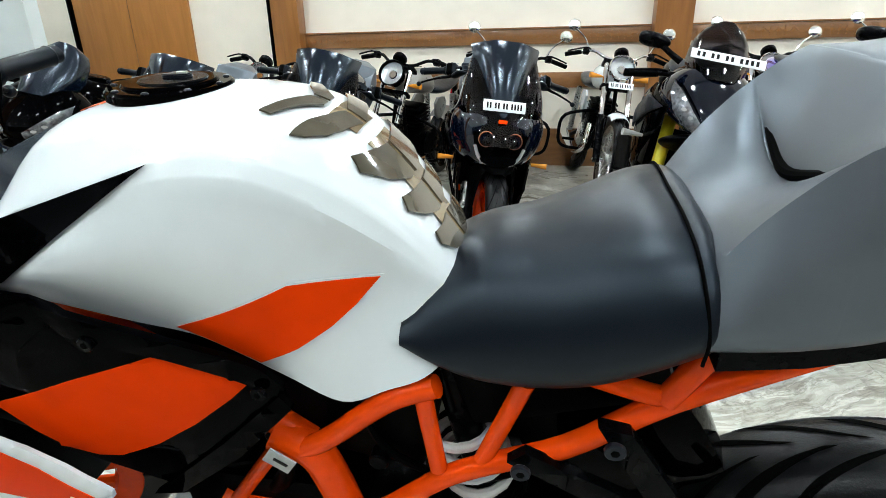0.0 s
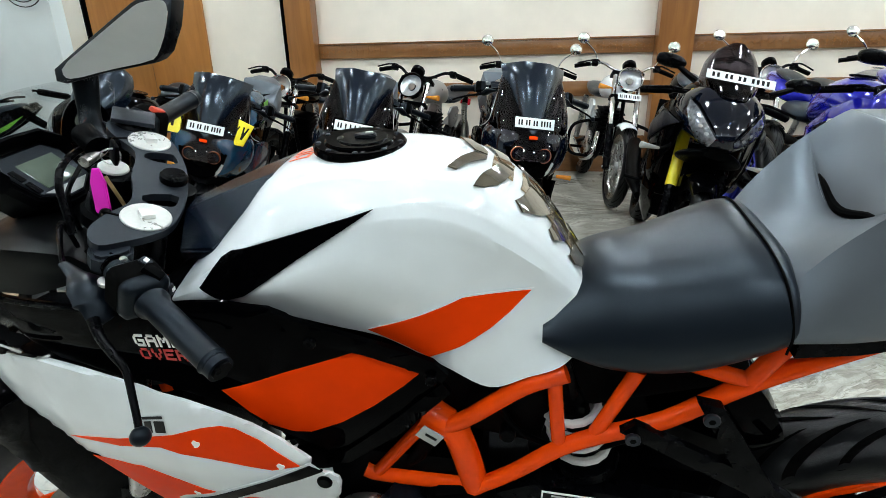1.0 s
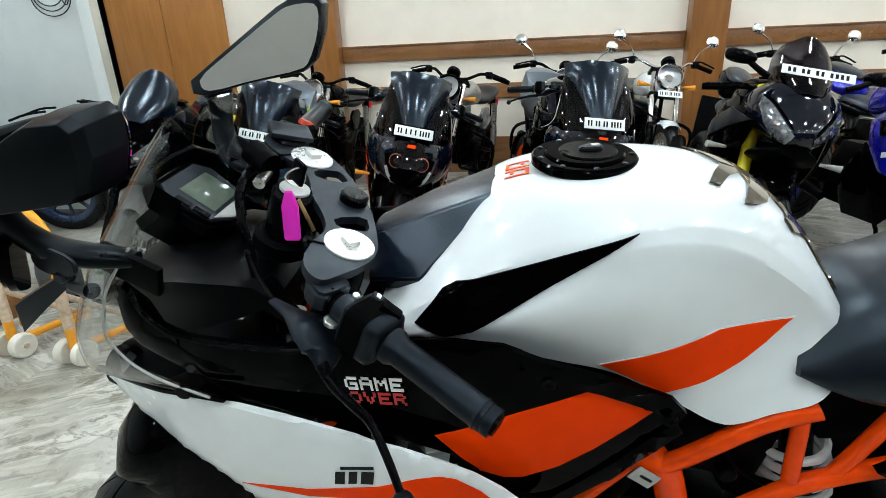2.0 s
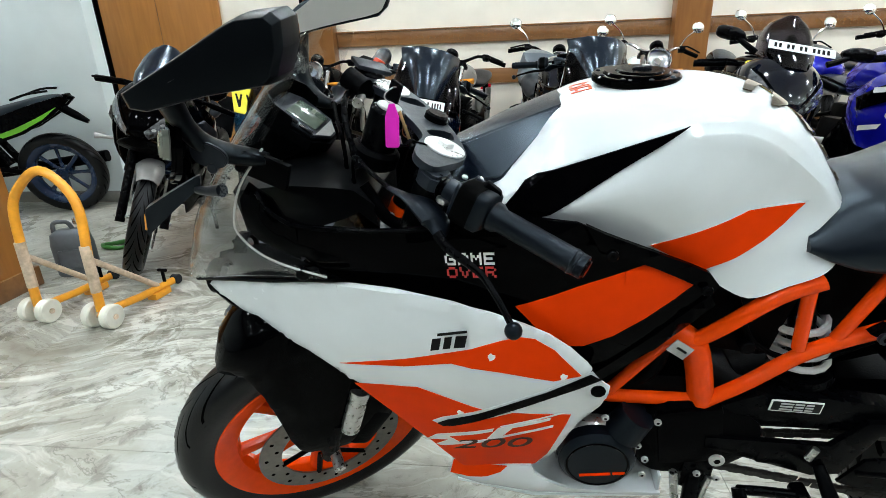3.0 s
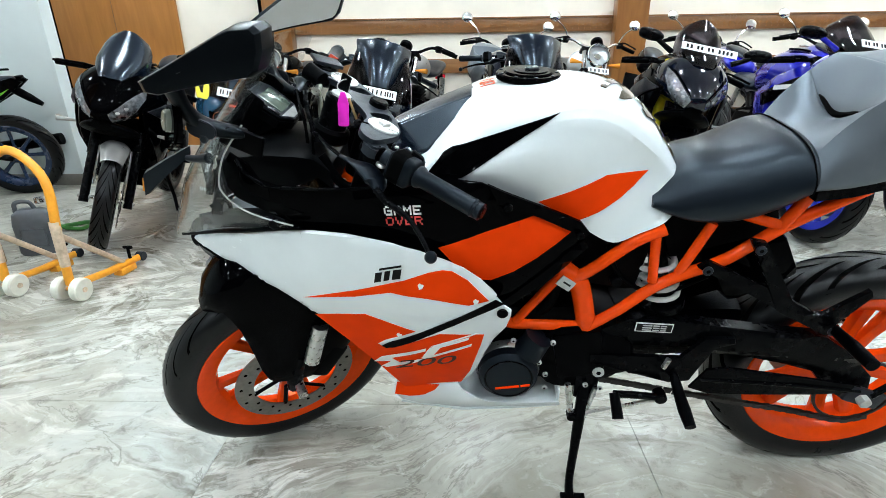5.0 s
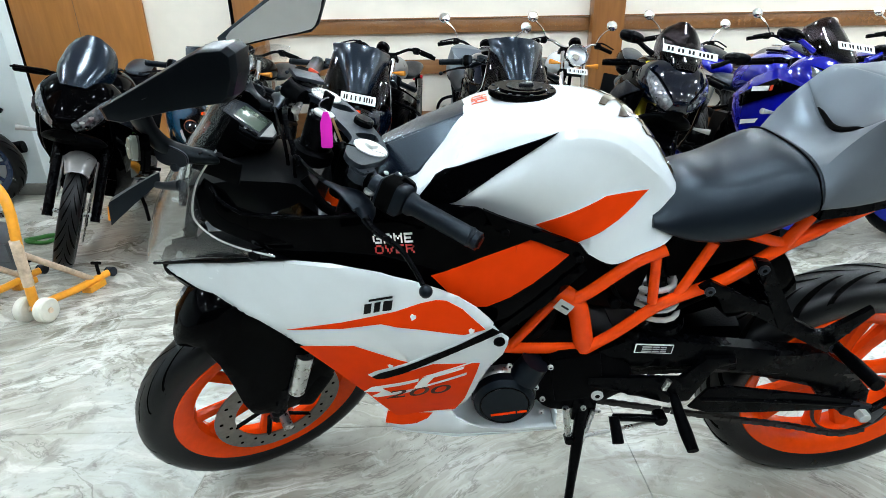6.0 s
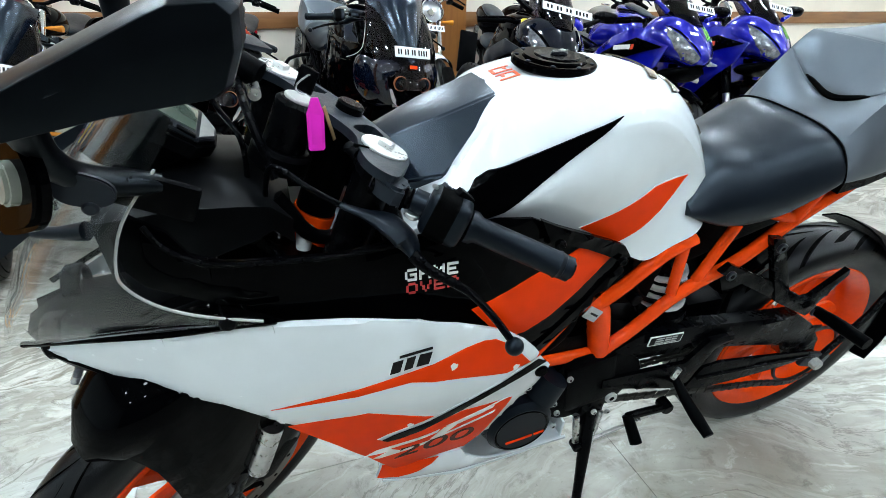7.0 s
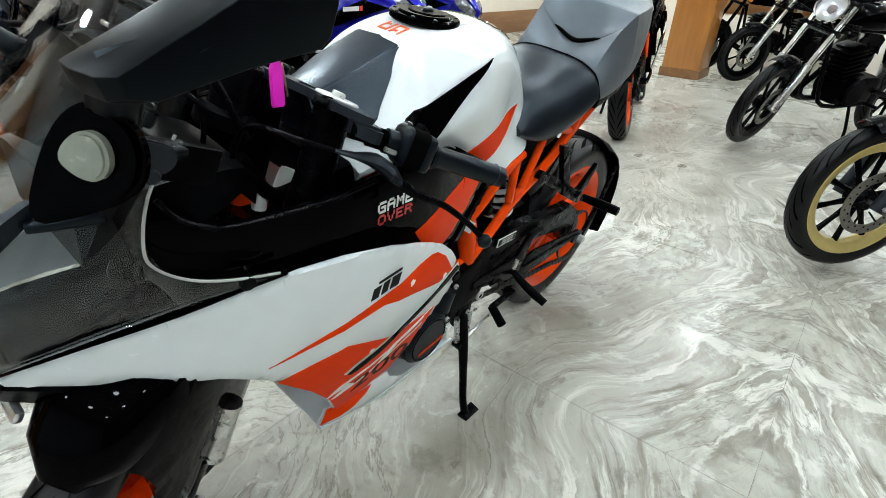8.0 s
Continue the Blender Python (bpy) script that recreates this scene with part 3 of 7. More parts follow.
def tyre_profile(r, width, rim):
    w = width / 2
    pr = [(rim, -w * 0.62)]
    for k in range(13):
        a = math.pi * (k / 12)
        side = -math.cos(a)
        pr.append((rim + (r - rim) * (0.30 + 0.70 * math.sin(a) ** 0.85), w * (abs(side) ** 0.9) * (1 if side > 0 else -1) * (0.80 + 0.20 * math.sin(a))))
    pr.append((rim, w * 0.62))
    return pr


def wheel(parent, m, r, width, rim_r, rim_mat, spokes=10, disc=(), grooves=1.0, hub=0.045, disc_r=0.15, spoke_w=0.011, paired=True, spoke_mat=None):
    """A wheel about the y axis of m: hub > tyre, rim, spokes, discs."""
    spoke_mat = spoke_mat or rim_mat
    w = part("wheel", drum(hub, -width * 0.42, width * 0.42, 20, 0.006), spoke_mat, parent, m=m)
    part("tyre", lathe(tyre_profile(r, width, rim_r), 72), RUBBER, w, m=m)
    wi = width * 0.36
    part("rim", lathe([(rim_r + 0.006, -wi), (rim_r + 0.010, -wi * 0.92), (rim_r - 0.004, -wi * 0.80), (rim_r - 0.026, -wi * 0.62), (rim_r - 0.034, 0), (rim_r - 0.026, wi * 0.62), (rim_r - 0.004, wi * 0.80),
                       (rim_r + 0.010, wi * 0.92), (rim_r + 0.006, wi), (rim_r - 0.012, wi * 0.9), (rim_r - 0.036, wi * 0.55), (rim_r - 0.044, 0), (rim_r - 0.036, -wi * 0.55), (rim_r - 0.012, -wi * 0.9), (rim_r + 0.006, -wi)], 64), rim_mat, w, m=m)
    for k in range(spokes):
        if paired:
            a = 2 * math.pi * (k // 2) / (spokes // 2)
            b = a + (0.20 if k % 2 else -0.20)
            a = a + (0.34 if k % 2 else -0.34)
        else:
            a = b = 2 * math.pi * k / spokes
        p0 = Vector((math.cos(a) * hub * 0.8, 0, math.sin(a) * hub * 0.8))
        p1 = Vector((math.cos(b) * (rim_r - 0.034), 0, math.sin(b) * (rim_r - 0.034)))
        part("spoke", tube([p0, p0.lerp(p1, 0.5), p1], [spoke_w * 1.25, spoke_w * 0.95, spoke_w * 1.2], 8, flat=1.3), spoke_mat, w, m=m)
    for y in disc:
        d = part("brake_disc", lathe([(disc_r * 0.70, y - 0.002), (disc_r, y - 0.002), (disc_r, y + 0.002), (disc_r * 0.70, y + 0.002), (disc_r * 0.70, y - 0.002)], 48), DISC, w, m=m)
        bm = bmesh.new()
        for k in range(30):
            a = 2 * math.pi * k / 30
            rr = disc_r * (0.78 if k % 2 else 0.90)
            q = drum(0.0042, y - 0.0028, y + 0.0028, 8, 0.0003, (rr * math.cos(a), 0, rr * math.sin(a)))
            me = bpy.data.meshes.new("t")
            q.to_mesh(me)
            q.free()
            bm.from_mesh(me)
            bpy.data.meshes.remove(me)
        tagged(part("drilling", bm, GROOVE, d, "small drilled holes in the disc", m=m), kind="stuff")
        for k in range(6):
            a = 2 * math.pi * k / 6
            part("carrier_arm", tube([(math.cos(a) * hub * 0.8, y, math.sin(a) * hub * 0.8), (math.cos(a + 0.5) * disc_r * 0.72, y, math.sin(a + 0.5) * disc_r * 0.72)], 0.006, 6, flat=0.5), ENGINE, d, m=m)
    if grooves:
        pr = tyre_profile(r, width, rim_r)
        ys, rs = [p[1] for p in pr[1:-1]], [p[0] for p in pr[1:-1]]
        bm = bmesh.new()
        for s in (-1, 1):
            for k in range(24):
                a0 = 2 * math.pi * (k + (0.5 if s > 0 else 0)) / 24
                run = []
                for i in range(9):
                    u = i / 8
                    y = s * width * (0.03 + 0.37 * u)
                    rr = lerp(y, ys, rs) + 0.0012
                    a = a0 + 0.46 * u ** 0.8
                    wd = (0.0030 + 0.0026 * math.sin(math.pi * u)) / rr * (2.1 if k % 2 else 1.5) * grooves
                    run.append(([rr * math.cos(a - wd), y, rr * math.sin(a - wd)], [rr * math.cos(a + wd), y, rr * math.sin(a + wd)]))
                    if k % 3 == 2 and u > 0.6:
                        break
                vs = [(bm.verts.new(p), bm.verts.new(q)) for p, q in run]
                for (a1, b1), (a2, b2) in zip(vs, vs[1:]):
                    bm.faces.new((a1, b1, b2, a2))
        tagged(part("tread", bm, GROOVE, w, "dark curved tread grooves", m=m), kind="stuff")
    return w


def tank_rings():
    st = [
        (-0.215, 0.850, (0.060, 0.848), (0.115, 0.835), (0.125, 0.830), (0.124, 0.822), (0.118, 0.815)),
        (-0.165, 0.892, (0.070, 0.888), (0.126, 0.866), (0.136, 0.852), (0.138, 0.842), (0.130, 0.832)),
        (-0.120, 0.936, (0.074, 0.928), (0.128, 0.896), (0.139, 0.862), (0.143, 0.850), (0.132, 0.834)),
        (-0.075, 0.980, (0.074, 0.968), (0.126, 0.919), (0.137, 0.880), (0.146, 0.862), (0.131, 0.824)),
        (0.000, 0.996, (0.074, 0.989), (0.123, 0.943), (0.130, 0.922), (0.146, 0.880), (0.122, 0.800)),
        (0.066, 1.001, (0.072, 0.994), (0.117, 0.965), (0.127, 0.948), (0.139, 0.880), (0.113, 0.778)),
        (0.140, 0.998, (0.065, 0.990), (0.103, 0.966), (0.114, 0.948), (0.120, 0.860), (0.108, 0.733)),
        (0.200, 0.978, (0.060, 0.970), (0.090, 0.942), (0.100, 0.920), (0.098, 0.840), (0.108, 0.702)),
        (0.250, 0.936, (0.055, 0.928), (0.078, 0.902), (0.086, 0.882), (0.084, 0.820), (0.106, 0.722)),
        (0.290, 0.882, (0.050, 0.876), (0.068, 0.858), (0.074, 0.845), (0.080, 0.806), (0.108, 0.745)),
        (0.318, 0.840, (0.042, 0.836), (0.058, 0.824), (0.064, 0.815), (0.070, 0.790), (0.088, 0.765)),
    ]
    return [(l, [(0.0, top), *pts]) for l, top, *pts in st]


def half_rings(st, close_low=0.0):
    """Rings from stations (l, [(w, h) ... from the ridge to the lower edge]), mirrored."""
    rings = []
    for l, pts in st:
        left = [(l, -w, h) for w, h in pts]
        right = [(l, w, h) for w, h in reversed(pts) if w > 1e-6]
        rings.append(left + right)
    return rings


def steer_matrix(deg):
    return Matrix.Translation((-0.260, 0.002, 0.932)) @ Matrix(((0.917, 0, 0.4, 0), (0, 1, 0, 0), (-0.4, 0, 0.917, 0), (0, 0, 0, 1))) @ pose(0, 0, 0, 0, 0, deg)


def screws(parent, spots, r=0.006, mat=None, side=-1, name="bolt"):
    for l, w, h in spots:
        b = part(name, drum(r, -0.003, 0.003, 12, 0.001, (l, w, h)), mat or STEEL, parent)
        part("socket", drum(r * 0.45, -0.0036, 0.0036, 6, 0.0004, (l, w, h)), GROOVE, b)


def number_plate(parent, m, w=0.16, h=0.042, groups=(2, 2, 2, 4), border=False, dark=None):
    p = part("number_plate", box(w, 0.003, h, bevel=0.0014), PLATE, parent, "white registration plate with dark figures", m=m)
    if border:
        part("plate_frame", box(w + 0.014, 0.0025, h + 0.014, (0, 0.002, 0), 0.0012), GLOSS_BLACK, p, m=m)
    cell = w * 0.86 / (sum(groups) + 0.7 * (len(groups) - 1))
    x = -w * 0.43
    for g in groups:
        for k in range(g):
            bm = bmesh.new()
            bmesh.ops.create_cube(bm, size=1, matrix=m @ Matrix.Translation((x + cell * 0.45, -0.0018, 0)) @ Matrix.Diagonal((cell * 0.55, 0.0012, h * 0.52, 1)))
            part("plate_mark", bm, dark or PRINT_BLACK, p)
            x += cell
        x += cell * 0.7
    return p


def rc_bike(m, c, steer=0.0, label="", hero=False, group="", mirrors=True):
    """A small fully faired bike: wheels, trellis frame, tank, fairing, screen, bars, mirrors."""
    B = thing("motorcycle", m, label, "motorcycle", group)
    S = steer_matrix(steer)
    both = (-1, 1)
    # wheels
    wheel(B, S @ pose(-0.012, 0, -0.700), 0.293, 0.112, 0.218, c["rim"], 10, (-0.066,), 0.55, disc_r=0.148)
    wheel(B, pose(0.812, 0, 0.303), 0.305, 0.150, 0.220, c["rim"], 10, (0.07,), 1.3, disc_r=0.115, spoke_w=0.015)
    # fork
    for s in both:
        leg = part("fork_leg", tube([(-0.036, s * 0.103 + 0.010, -0.004), (-0.035, s * 0.10, -0.10), (-0.035, s * 0.10, -0.38)], 0.026, 16), SATIN_BLACK, B, m=S)
        part("slider", tube([(-0.018, s * 0.098, -0.488), (-0.008, s * 0.100, -0.604)], 0.0195, 18), STEEL, leg, "bare steel fork slider", m=S)
        part("fork_foot", tube([(-0.030, s * 0.080, -0.60), (-0.024, s * 0.078, -0.68), (-0.014, s * 0.076, -0.725)], [0.020, 0.022, 0.018], 12), SATIN_BLACK, leg, m=S)
    part("axle", tube([(-0.012, -0.13, -0.700), (-0.012, 0.13, -0.700)], 0.012, 10), STEEL, B, m=S)
    # caliper on the left leg
    part("brake_caliper", box(0.05, 0.05, 0.11, (0.045, -0.075, -0.62), 0.012, (0, 15, 0)), ENGINE, B, m=S)
    # front mudguard: an arched shell over the tyre with side skirts
    rings = []
    for k in range(19):
        dg = 50 - k * 6.5
        a = radians(dg)
        wd = lerp(dg, [-70, 0, 30, 42, 47, 50], [0.070, 0.086, 0.080, 0.062, 0.042, 0.022])
        out = lerp(dg, [-70, -20, 15, 31, 40, 46, 50], [0.335, 0.360, 0.392, 0.396, 0.374, 0.346, 0.322])
        q = []
        for u in np.linspace(-1, 1, 15).tolist():
            rr = 0.312 + (out - 0.312) * math.cos(u * math.pi / 2) ** 0.6
            q.append((-0.012 - rr * math.sin(a), (1 if u > 0 else -1) * abs(math.sin(u * math.pi / 2)) ** 0.8 * wd, -0.700 + rr * math.cos(a)))
        rings.append(q)
    bm = shell(rings, 0.004)
    guard = part("front_mudguard", bm, c["guard"], B, "glossy black front mudguard", m=S)
    for s in both:
        bm = sheet(chaikin([(-0.232, -0.470), (-0.225, -0.400), (-0.17, -0.345), (0.02, -0.335), (0.095, -0.40), (0.080, -0.60), (0.030, -0.674), (-0.062, -0.690), (-0.100, -0.668), (-0.155, -0.562), (-0.193, -0.500)], 1),
                   lambda x, z: lerp(x, [-0.235, -0.20, -0.15, -0.08, 0.1], [0.050, 0.074, 0.086, 0.095, 0.100]), 0.005, 0.03, 0.008, s)
        part("skirt", bm, c["guard"], guard, "black side skirt of the mudguard", m=S)
    # trellis frame tubes, both sides
    for s in both:
        runs = (
            ("main_rail", [(0.178, 0.485), (0.236, 0.530), (0.300, 0.590), (0.352, 0.622), (0.432, 0.662), (0.520, 0.735), (0.647, 0.815)], 0.0122, 0.100),
            ("pivot_post", [(0.100, 0.628), (0.142, 0.604), (0.160, 0.560), (0.180, 0.470)], 0.0215, 0.092),
            ("lower_tube", [(0.000, 0.492), (0.030, 0.484), (0.178, 0.482)], 0.0128, 0.092),
            ("front_brace", [(0.022, 0.494), (0.106, 0.612)], 0.0100, 0.095),
            ("upper_tube", [(0.120, 0.606), (0.165, 0.630), (0.245, 0.700), (0.300, 0.728)], 0.0126, 0.100),
            ("front_tube", [(0.140, 0.610), (0.02, 0.70), (-0.15, 0.80)], 0.0170, 0.085),
            ("post", [(0.284, 0.722), (0.296, 0.606)], 0.0100, 0.100),
            ("rear_brace", [(0.388, 0.742), (0.345, 0.625)], 0.0100, 0.098),
            ("seat_brace", [(0.425, 0.765), (0.500, 0.742), (0.525, 0.740)], 0.0105, 0.100),
            ("seat_stub", [(0.515, 0.738), (0.545, 0.800)], 0.0115, 0.102),
        )
        for name, pts, r, w in runs:
            part(name, tube([(l, s * w, h) for l, h in pts], r, 12, 4 if len(pts) > 2 else 0), c["frame"], B)
        if hero and s < 0:
            lab = part("frame_label", box(0.034, 0.002, 0.025, (0.116, -0.1205, 0.612), 0.0006, (0, 35, 0)), LABEL_GREY, B, "grey metal data label on the frame")
            part("label_line", bars([0.018], 0.004, pose(0.118, -0.1225, 0.612, 0, 35, 0), 0.2, 0.001), PRINT_BLACK, lab)
    # engine block, cases and radiator: layered black castings
    part("engine_block", box(0.26, 0.18, 0.22, (0.06, 0, 0.42), 0.03), ENGINE, B)
    part("cylinder", box(0.17, 0.15, 0.22, (-0.06, 0, 0.57), 0.02, (0, -18, 0)), ENGINE, B)
    for k in range(6):
        part("cooling_fin", box(0.185, 0.175, 0.006, (-0.035 - 0.011 * k, 0, 0.53 + 0.032 * k), 0.002, (0, -18, 0)), ENGINE, B)
    part("gearbox", box(0.20, 0.17, 0.16, (0.20, 0, 0.40), 0.03), ENGINE, B)
    part("radiator", box(0.035, 0.30, 0.26, (-0.24, 0, 0.56), 0.008, (0, 12, 0)), ENGINE, B)
    if hero:
        cov = part("alternator_cover", drum(0.066, -0.150, -0.09, 36, 0.010, (0.008, 0, 0.372)), CONTROL, B, "round black engine cover with an orange mark")
        part("cover_rim", lathe([(0.069, -0.122), (0.072, -0.118), (0.072, -0.10), (0.069, -0.10), (0.069, -0.122)], 36, Matrix.Translation((0.008, 0, 0.372))), STEEL, cov)
        part("cover_mark", bars([0.054, 0.021], 0.006, pose(0.018, -0.1508, 0.349, 0, -9, 0), 0.6), ORANGE, cov, "orange bar mark")
        part("cover_ring", lathe([(0.050, -0.1505), (0.052, -0.1518), (0.054, -0.1505), (0.050, -0.1505)], 36, Matrix.Translation((0.008, 0, 0.372))), SATIN_BLACK, cov)
        part("water_pump", tube([(0.072, -0.118, 0.468), (0.050, -0.118, 0.425)], [0.030, 0.034], 24, flat=1.0), CONTROL, B)
        part("sprocket_cover", box(0.11, 0.04, 0.13, (0.165, -0.10, 0.415), 0.012, (0, -10, 0)), ENGINE, B)
        part("engine_case", sheet(chaikin([(0.09, 0.50), (0.26, 0.47), (0.30, 0.40), (0.24, 0.33), (0.12, 0.30), (0.07, 0.36)], 2), lambda l, h: 0.115, 0.05, 0.04, 0.012), ENGINE, B)
        screws(B, [(0.016, -0.130, 0.467), (0.102, -0.130, 0.462), (0.074, -0.138, 0.412), (0.092, -0.132, 0.371), (0.093, -0.130, 0.329), (0.186, -0.128, 0.337), (0.220, -0.128, 0.328)], 0.0062, LABEL_GREY)
        screws(B, [(0.208, -0.136, 0.384)], 0.013, LABEL_GREY)
        # hoses and wires inside the frame triangles
        part("hose", tube([(0.06, -0.07, 0.66), (0.10, -0.085, 0.60), (0.09, -0.08, 0.53), (0.03, -0.07, 0.47)], 0.013, 10, 5), MATT_BLACK, B)
        part("wire", tube([(0.20, -0.08, 0.68), (0.24, -0.085, 0.60), (0.33, -0.075, 0.56), (0.42, -0.07, 0.60)], 0.005, 8, 5), MATT_BLACK, B)
        part("airbox", box(0.26, 0.15, 0.16, (0.16, 0, 0.66), 0.02, (0, 10, 0)), MATT_BLACK, B)
        part("battery_tray", box(0.22, 0.14, 0.10, (0.42, 0, 0.72), 0.015, (0, -18, 0)), MATT_BLACK, B)
        part("exhaust_box", box(0.30, 0.11, 0.14, (0.40, 0.02, 0.42), 0.03), ENGINE, B)
        part("shock_linkage", box(0.17, 0.10, 0.16, (0.455, 0.04, 0.585), 0.03, (0, -20, 0)), ENGINE, B)
        part("reservoir_bolt", drum(0.012, -0.10, -0.08, 14, 0.002, (0.225, 0, 0.60)), ENGINE, B)
    # swingarm, chain, hanger, shock
    for s in both:
        arm = sheet([(0.20, 0.475), (0.265, 0.508), (0.36, 0.505), (0.59, 0.475), (0.69, 0.466), (0.76, 0.420), (0.835, 0.345), (0.850, 0.290), (0.80, 0.268), (0.745, 0.305), (0.70, 0.360), (0.62, 0.385), (0.42, 0.433), (0.28, 0.437)], lambda l, h: 0.110 - 0.10 * max(0, 0.45 - h), 0.03, 0.04, 0.009, s)
        arm = part("swingarm", arm, SATIN_BLACK, B)
        part("axle_block", box(0.09, 0.012, 0.045, (0.82, s * 0.114, 0.303), 0.004, (0, 20, 0)), DARK_GREY, arm)
        part("axle_nut", drum(0.014, -0.010, 0.010, 6, 0.002, (0.812, s * 0.128, 0.303)), LABEL_GREY, arm)
        if hero and s < 0:
            A = pose(0.317, -0.1115, 0.4935, 0, 3, 0)
            lab = part("arm_label", box(0.080, 0.002, 0.024, bevel=0.0006), PRINT_WHITE, arm, "white bordered black data label", m=A)
            part("label_field", box(0.075, 0.002, 0.019, (0, -0.0008, 0), 0.0004), PRINT_BLACK, lab, m=A)
            for k in range(3):
                part("label_line", bars([0.020, 0.014, 0.012], 0.0030, A @ pose(0, -0.0020, 0.006 - 0.006 * k), 0.8, 0.0008), LABEL_GREY, lab)
    if hero:
        rr = 0.092
        bm = lathe([(rr - 0.006, -0.100), (rr, -0.100), (rr, -0.094), (rr - 0.006, -0.094), (rr - 0.006, -0.100)], 40, Matrix.Translation((0.812, 0, 0.303)))
        part("rear_sprocket", bm, OILY, B)
        part("chain", thing_chain([(0.20, 0.335), (0.45, 0.284), (0.547, 0.264), (0.678, 0.241), (0.80, 0.212), (0.86, 0.225)], -0.100), OILY, B, "oily drive chain")
        part("chain_upper", thing_chain([(0.205, 0.41), (0.50, 0.42), (0.812, 0.303 + rr)], -0.097), OILY, B)
        part("chain_guard", sheet([(0.425, 0.322), (0.455, 0.378), (0.50, 0.384), (0.62, 0.366), (0.80, 0.338), (0.812, 0.318), (0.70, 0.308), (0.56, 0.304), (0.47, 0.306)], lambda l, h: 0.119, 0.006, 0.03, 0.004), SATIN_BLACK, B, "dark plastic chain guard")
        part("guard_rib", tube([(0.445, -0.121, 0.352), (0.62, -0.121, 0.342), (0.80, -0.121, 0.326)], 0.0035, 8, 3), SATIN_BLACK, B)
        coil = [(0.340 - 0.030 * i / 66 + 0.042 * math.cos(i * 0.40), 0.042 * math.sin(i * 0.40) - 0.045, 0.530 + 0.105 * i / 66) for i in range(67)]
        sh = part("shock_absorber", tube([(0.352, -0.045, 0.48), (0.30, -0.045, 0.72)], 0.020, 14), SATIN_BLACK, B)
        part("spring", tube(coil, 0.0062, 8), SPRING, sh, "white coil spring")
        part("spring_collar", tube([(0.347, -0.045, 0.510), (0.343, -0.045, 0.526)], 0.050, 20), SATIN_BLACK, sh)
        part("damper_cylinder", tube([(0.488, -0.02, 0.562), (0.600, -0.02, 0.600)], 0.031, 24), STEEL, B, "bare steel cylinder before the rear wheel")
        # pillion hanger and pegs
        hang = part("peg_hanger", sheet([(0.455, 0.718), (0.486, 0.712), (0.575, 0.575), (0.695, 0.508), (0.668, 0.488), (0.550, 0.552)], lambda l, h: 0.128, 0.014, 0.03, 0.004), SATIN_BLACK, B, "black pillion footrest hanger")
        part("hanger_brace", sheet([(0.372, 0.652), (0.390, 0.668), (0.560, 0.586), (0.605, 0.556), (0.548, 0.556)], lambda l, h: 0.124, 0.012, 0.03, 0.004), SATIN_BLACK, hang)
        part("hanger_spur", sheet([(0.600, 0.545), (0.645, 0.548), (0.715, 0.606), (0.722, 0.592), (0.670, 0.515)], lambda l, h: 0.131, 0.012, 0.03, 0.003), SATIN_BLACK, hang)
        part("pillion_peg", tube([(0.672, -0.135, 0.512), (0.675, -0.19, 0.515), (0.676, -0.245, 0.518)], [0.011, 0.014, 0.013], 12), MATT_BLACK, hang)
        screws(hang, [(0.470, -0.137, 0.703), (0.386, -0.131, 0.652), (0.668, -0.137, 0.51)], 0.010, DARK_GREY)
        step = part("rider_footrest", tube([(0.378, -0.125, 0.372), (0.382, -0.160, 0.352), (0.384, -0.200, 0.338), (0.386, -0.236, 0.328)], [0.010, 0.0125, 0.014, 0.012], 14, 3, flat=0.8), MATT_BLACK, B, "black rubber rider footrest")
        part("step_spring", tube([(0.345, -0.14, 0.405), (0.352, -0.14, 0.43)], 0.006, 8), STEEL, step)
        part("footrest_plate", sheet([(0.187, 0.424), (0.385, 0.418), (0.427, 0.474), (0.488, 0.475), (0.492, 0.460), (0.452, 0.447), (0.430, 0.390), (0.416, 0.352), (0.372, 0.345), (0.262, 0.379), (0.19, 0.400)], lambda l, h: 0.127, 0.010, 0.03, 0.005), SATIN_BLACK, B)
        # gear lever with its link rod
        gl = part("gear_lever", tube([(0.350, -0.150, 0.325), (0.290, -0.155, 0.336), (0.243, -0.160, 0.343)], 0.0085, 10, 4), SATIN_BLACK, B)
        part("lever_rubber", tube([(0.243, -0.158, 0.345), (0.248, -0.198, 0.306)], [0.011, 0.0125], 12), MATT_BLACK, gl)
        part("link_rod", tube([(0.340, -0.150, 0.318), (0.170, -0.138, 0.250)], 0.0042, 8), STEEL, gl)
        part("shift_arm", tube([(0.147, -0.125, 0.335), (0.162, -0.132, 0.243)], 0.0075, 8), STEEL, gl)
        part("link_joint", drum(0.011, -0.146, -0.122, 12, 0.002, (0.162, 0, 0.245)), SATIN_BLACK, gl)
        part("pivot_knob", drum(0.014, -0.160, -0.13, 14, 0.003, (0.350, 0, 0.325)), SATIN_BLACK, gl)
        # side stand, down
        st = part("side_stand", tube([(0.190, -0.105, 0.330), (0.182, -0.135, 0.255), (0.172, -0.168, 0.150), (0.166, -0.190, 0.075), (0.170, -0.208, 0.022)], [0.015, 0.014, 0.0105, 0.0100, 0.012], 12, 4), SATIN_BLACK, B, "black side stand, folded down")
        part("stand_foot", box(0.060, 0.034, 0.008, (0.176, -0.212, 0.034), 0.003, (9, 0, 0)), SATIN_BLACK, st)
        part("stand_bracket", box(0.055, 0.024, 0.085, (0.192, -0.105, 0.325), 0.008), SATIN_BLACK, st)
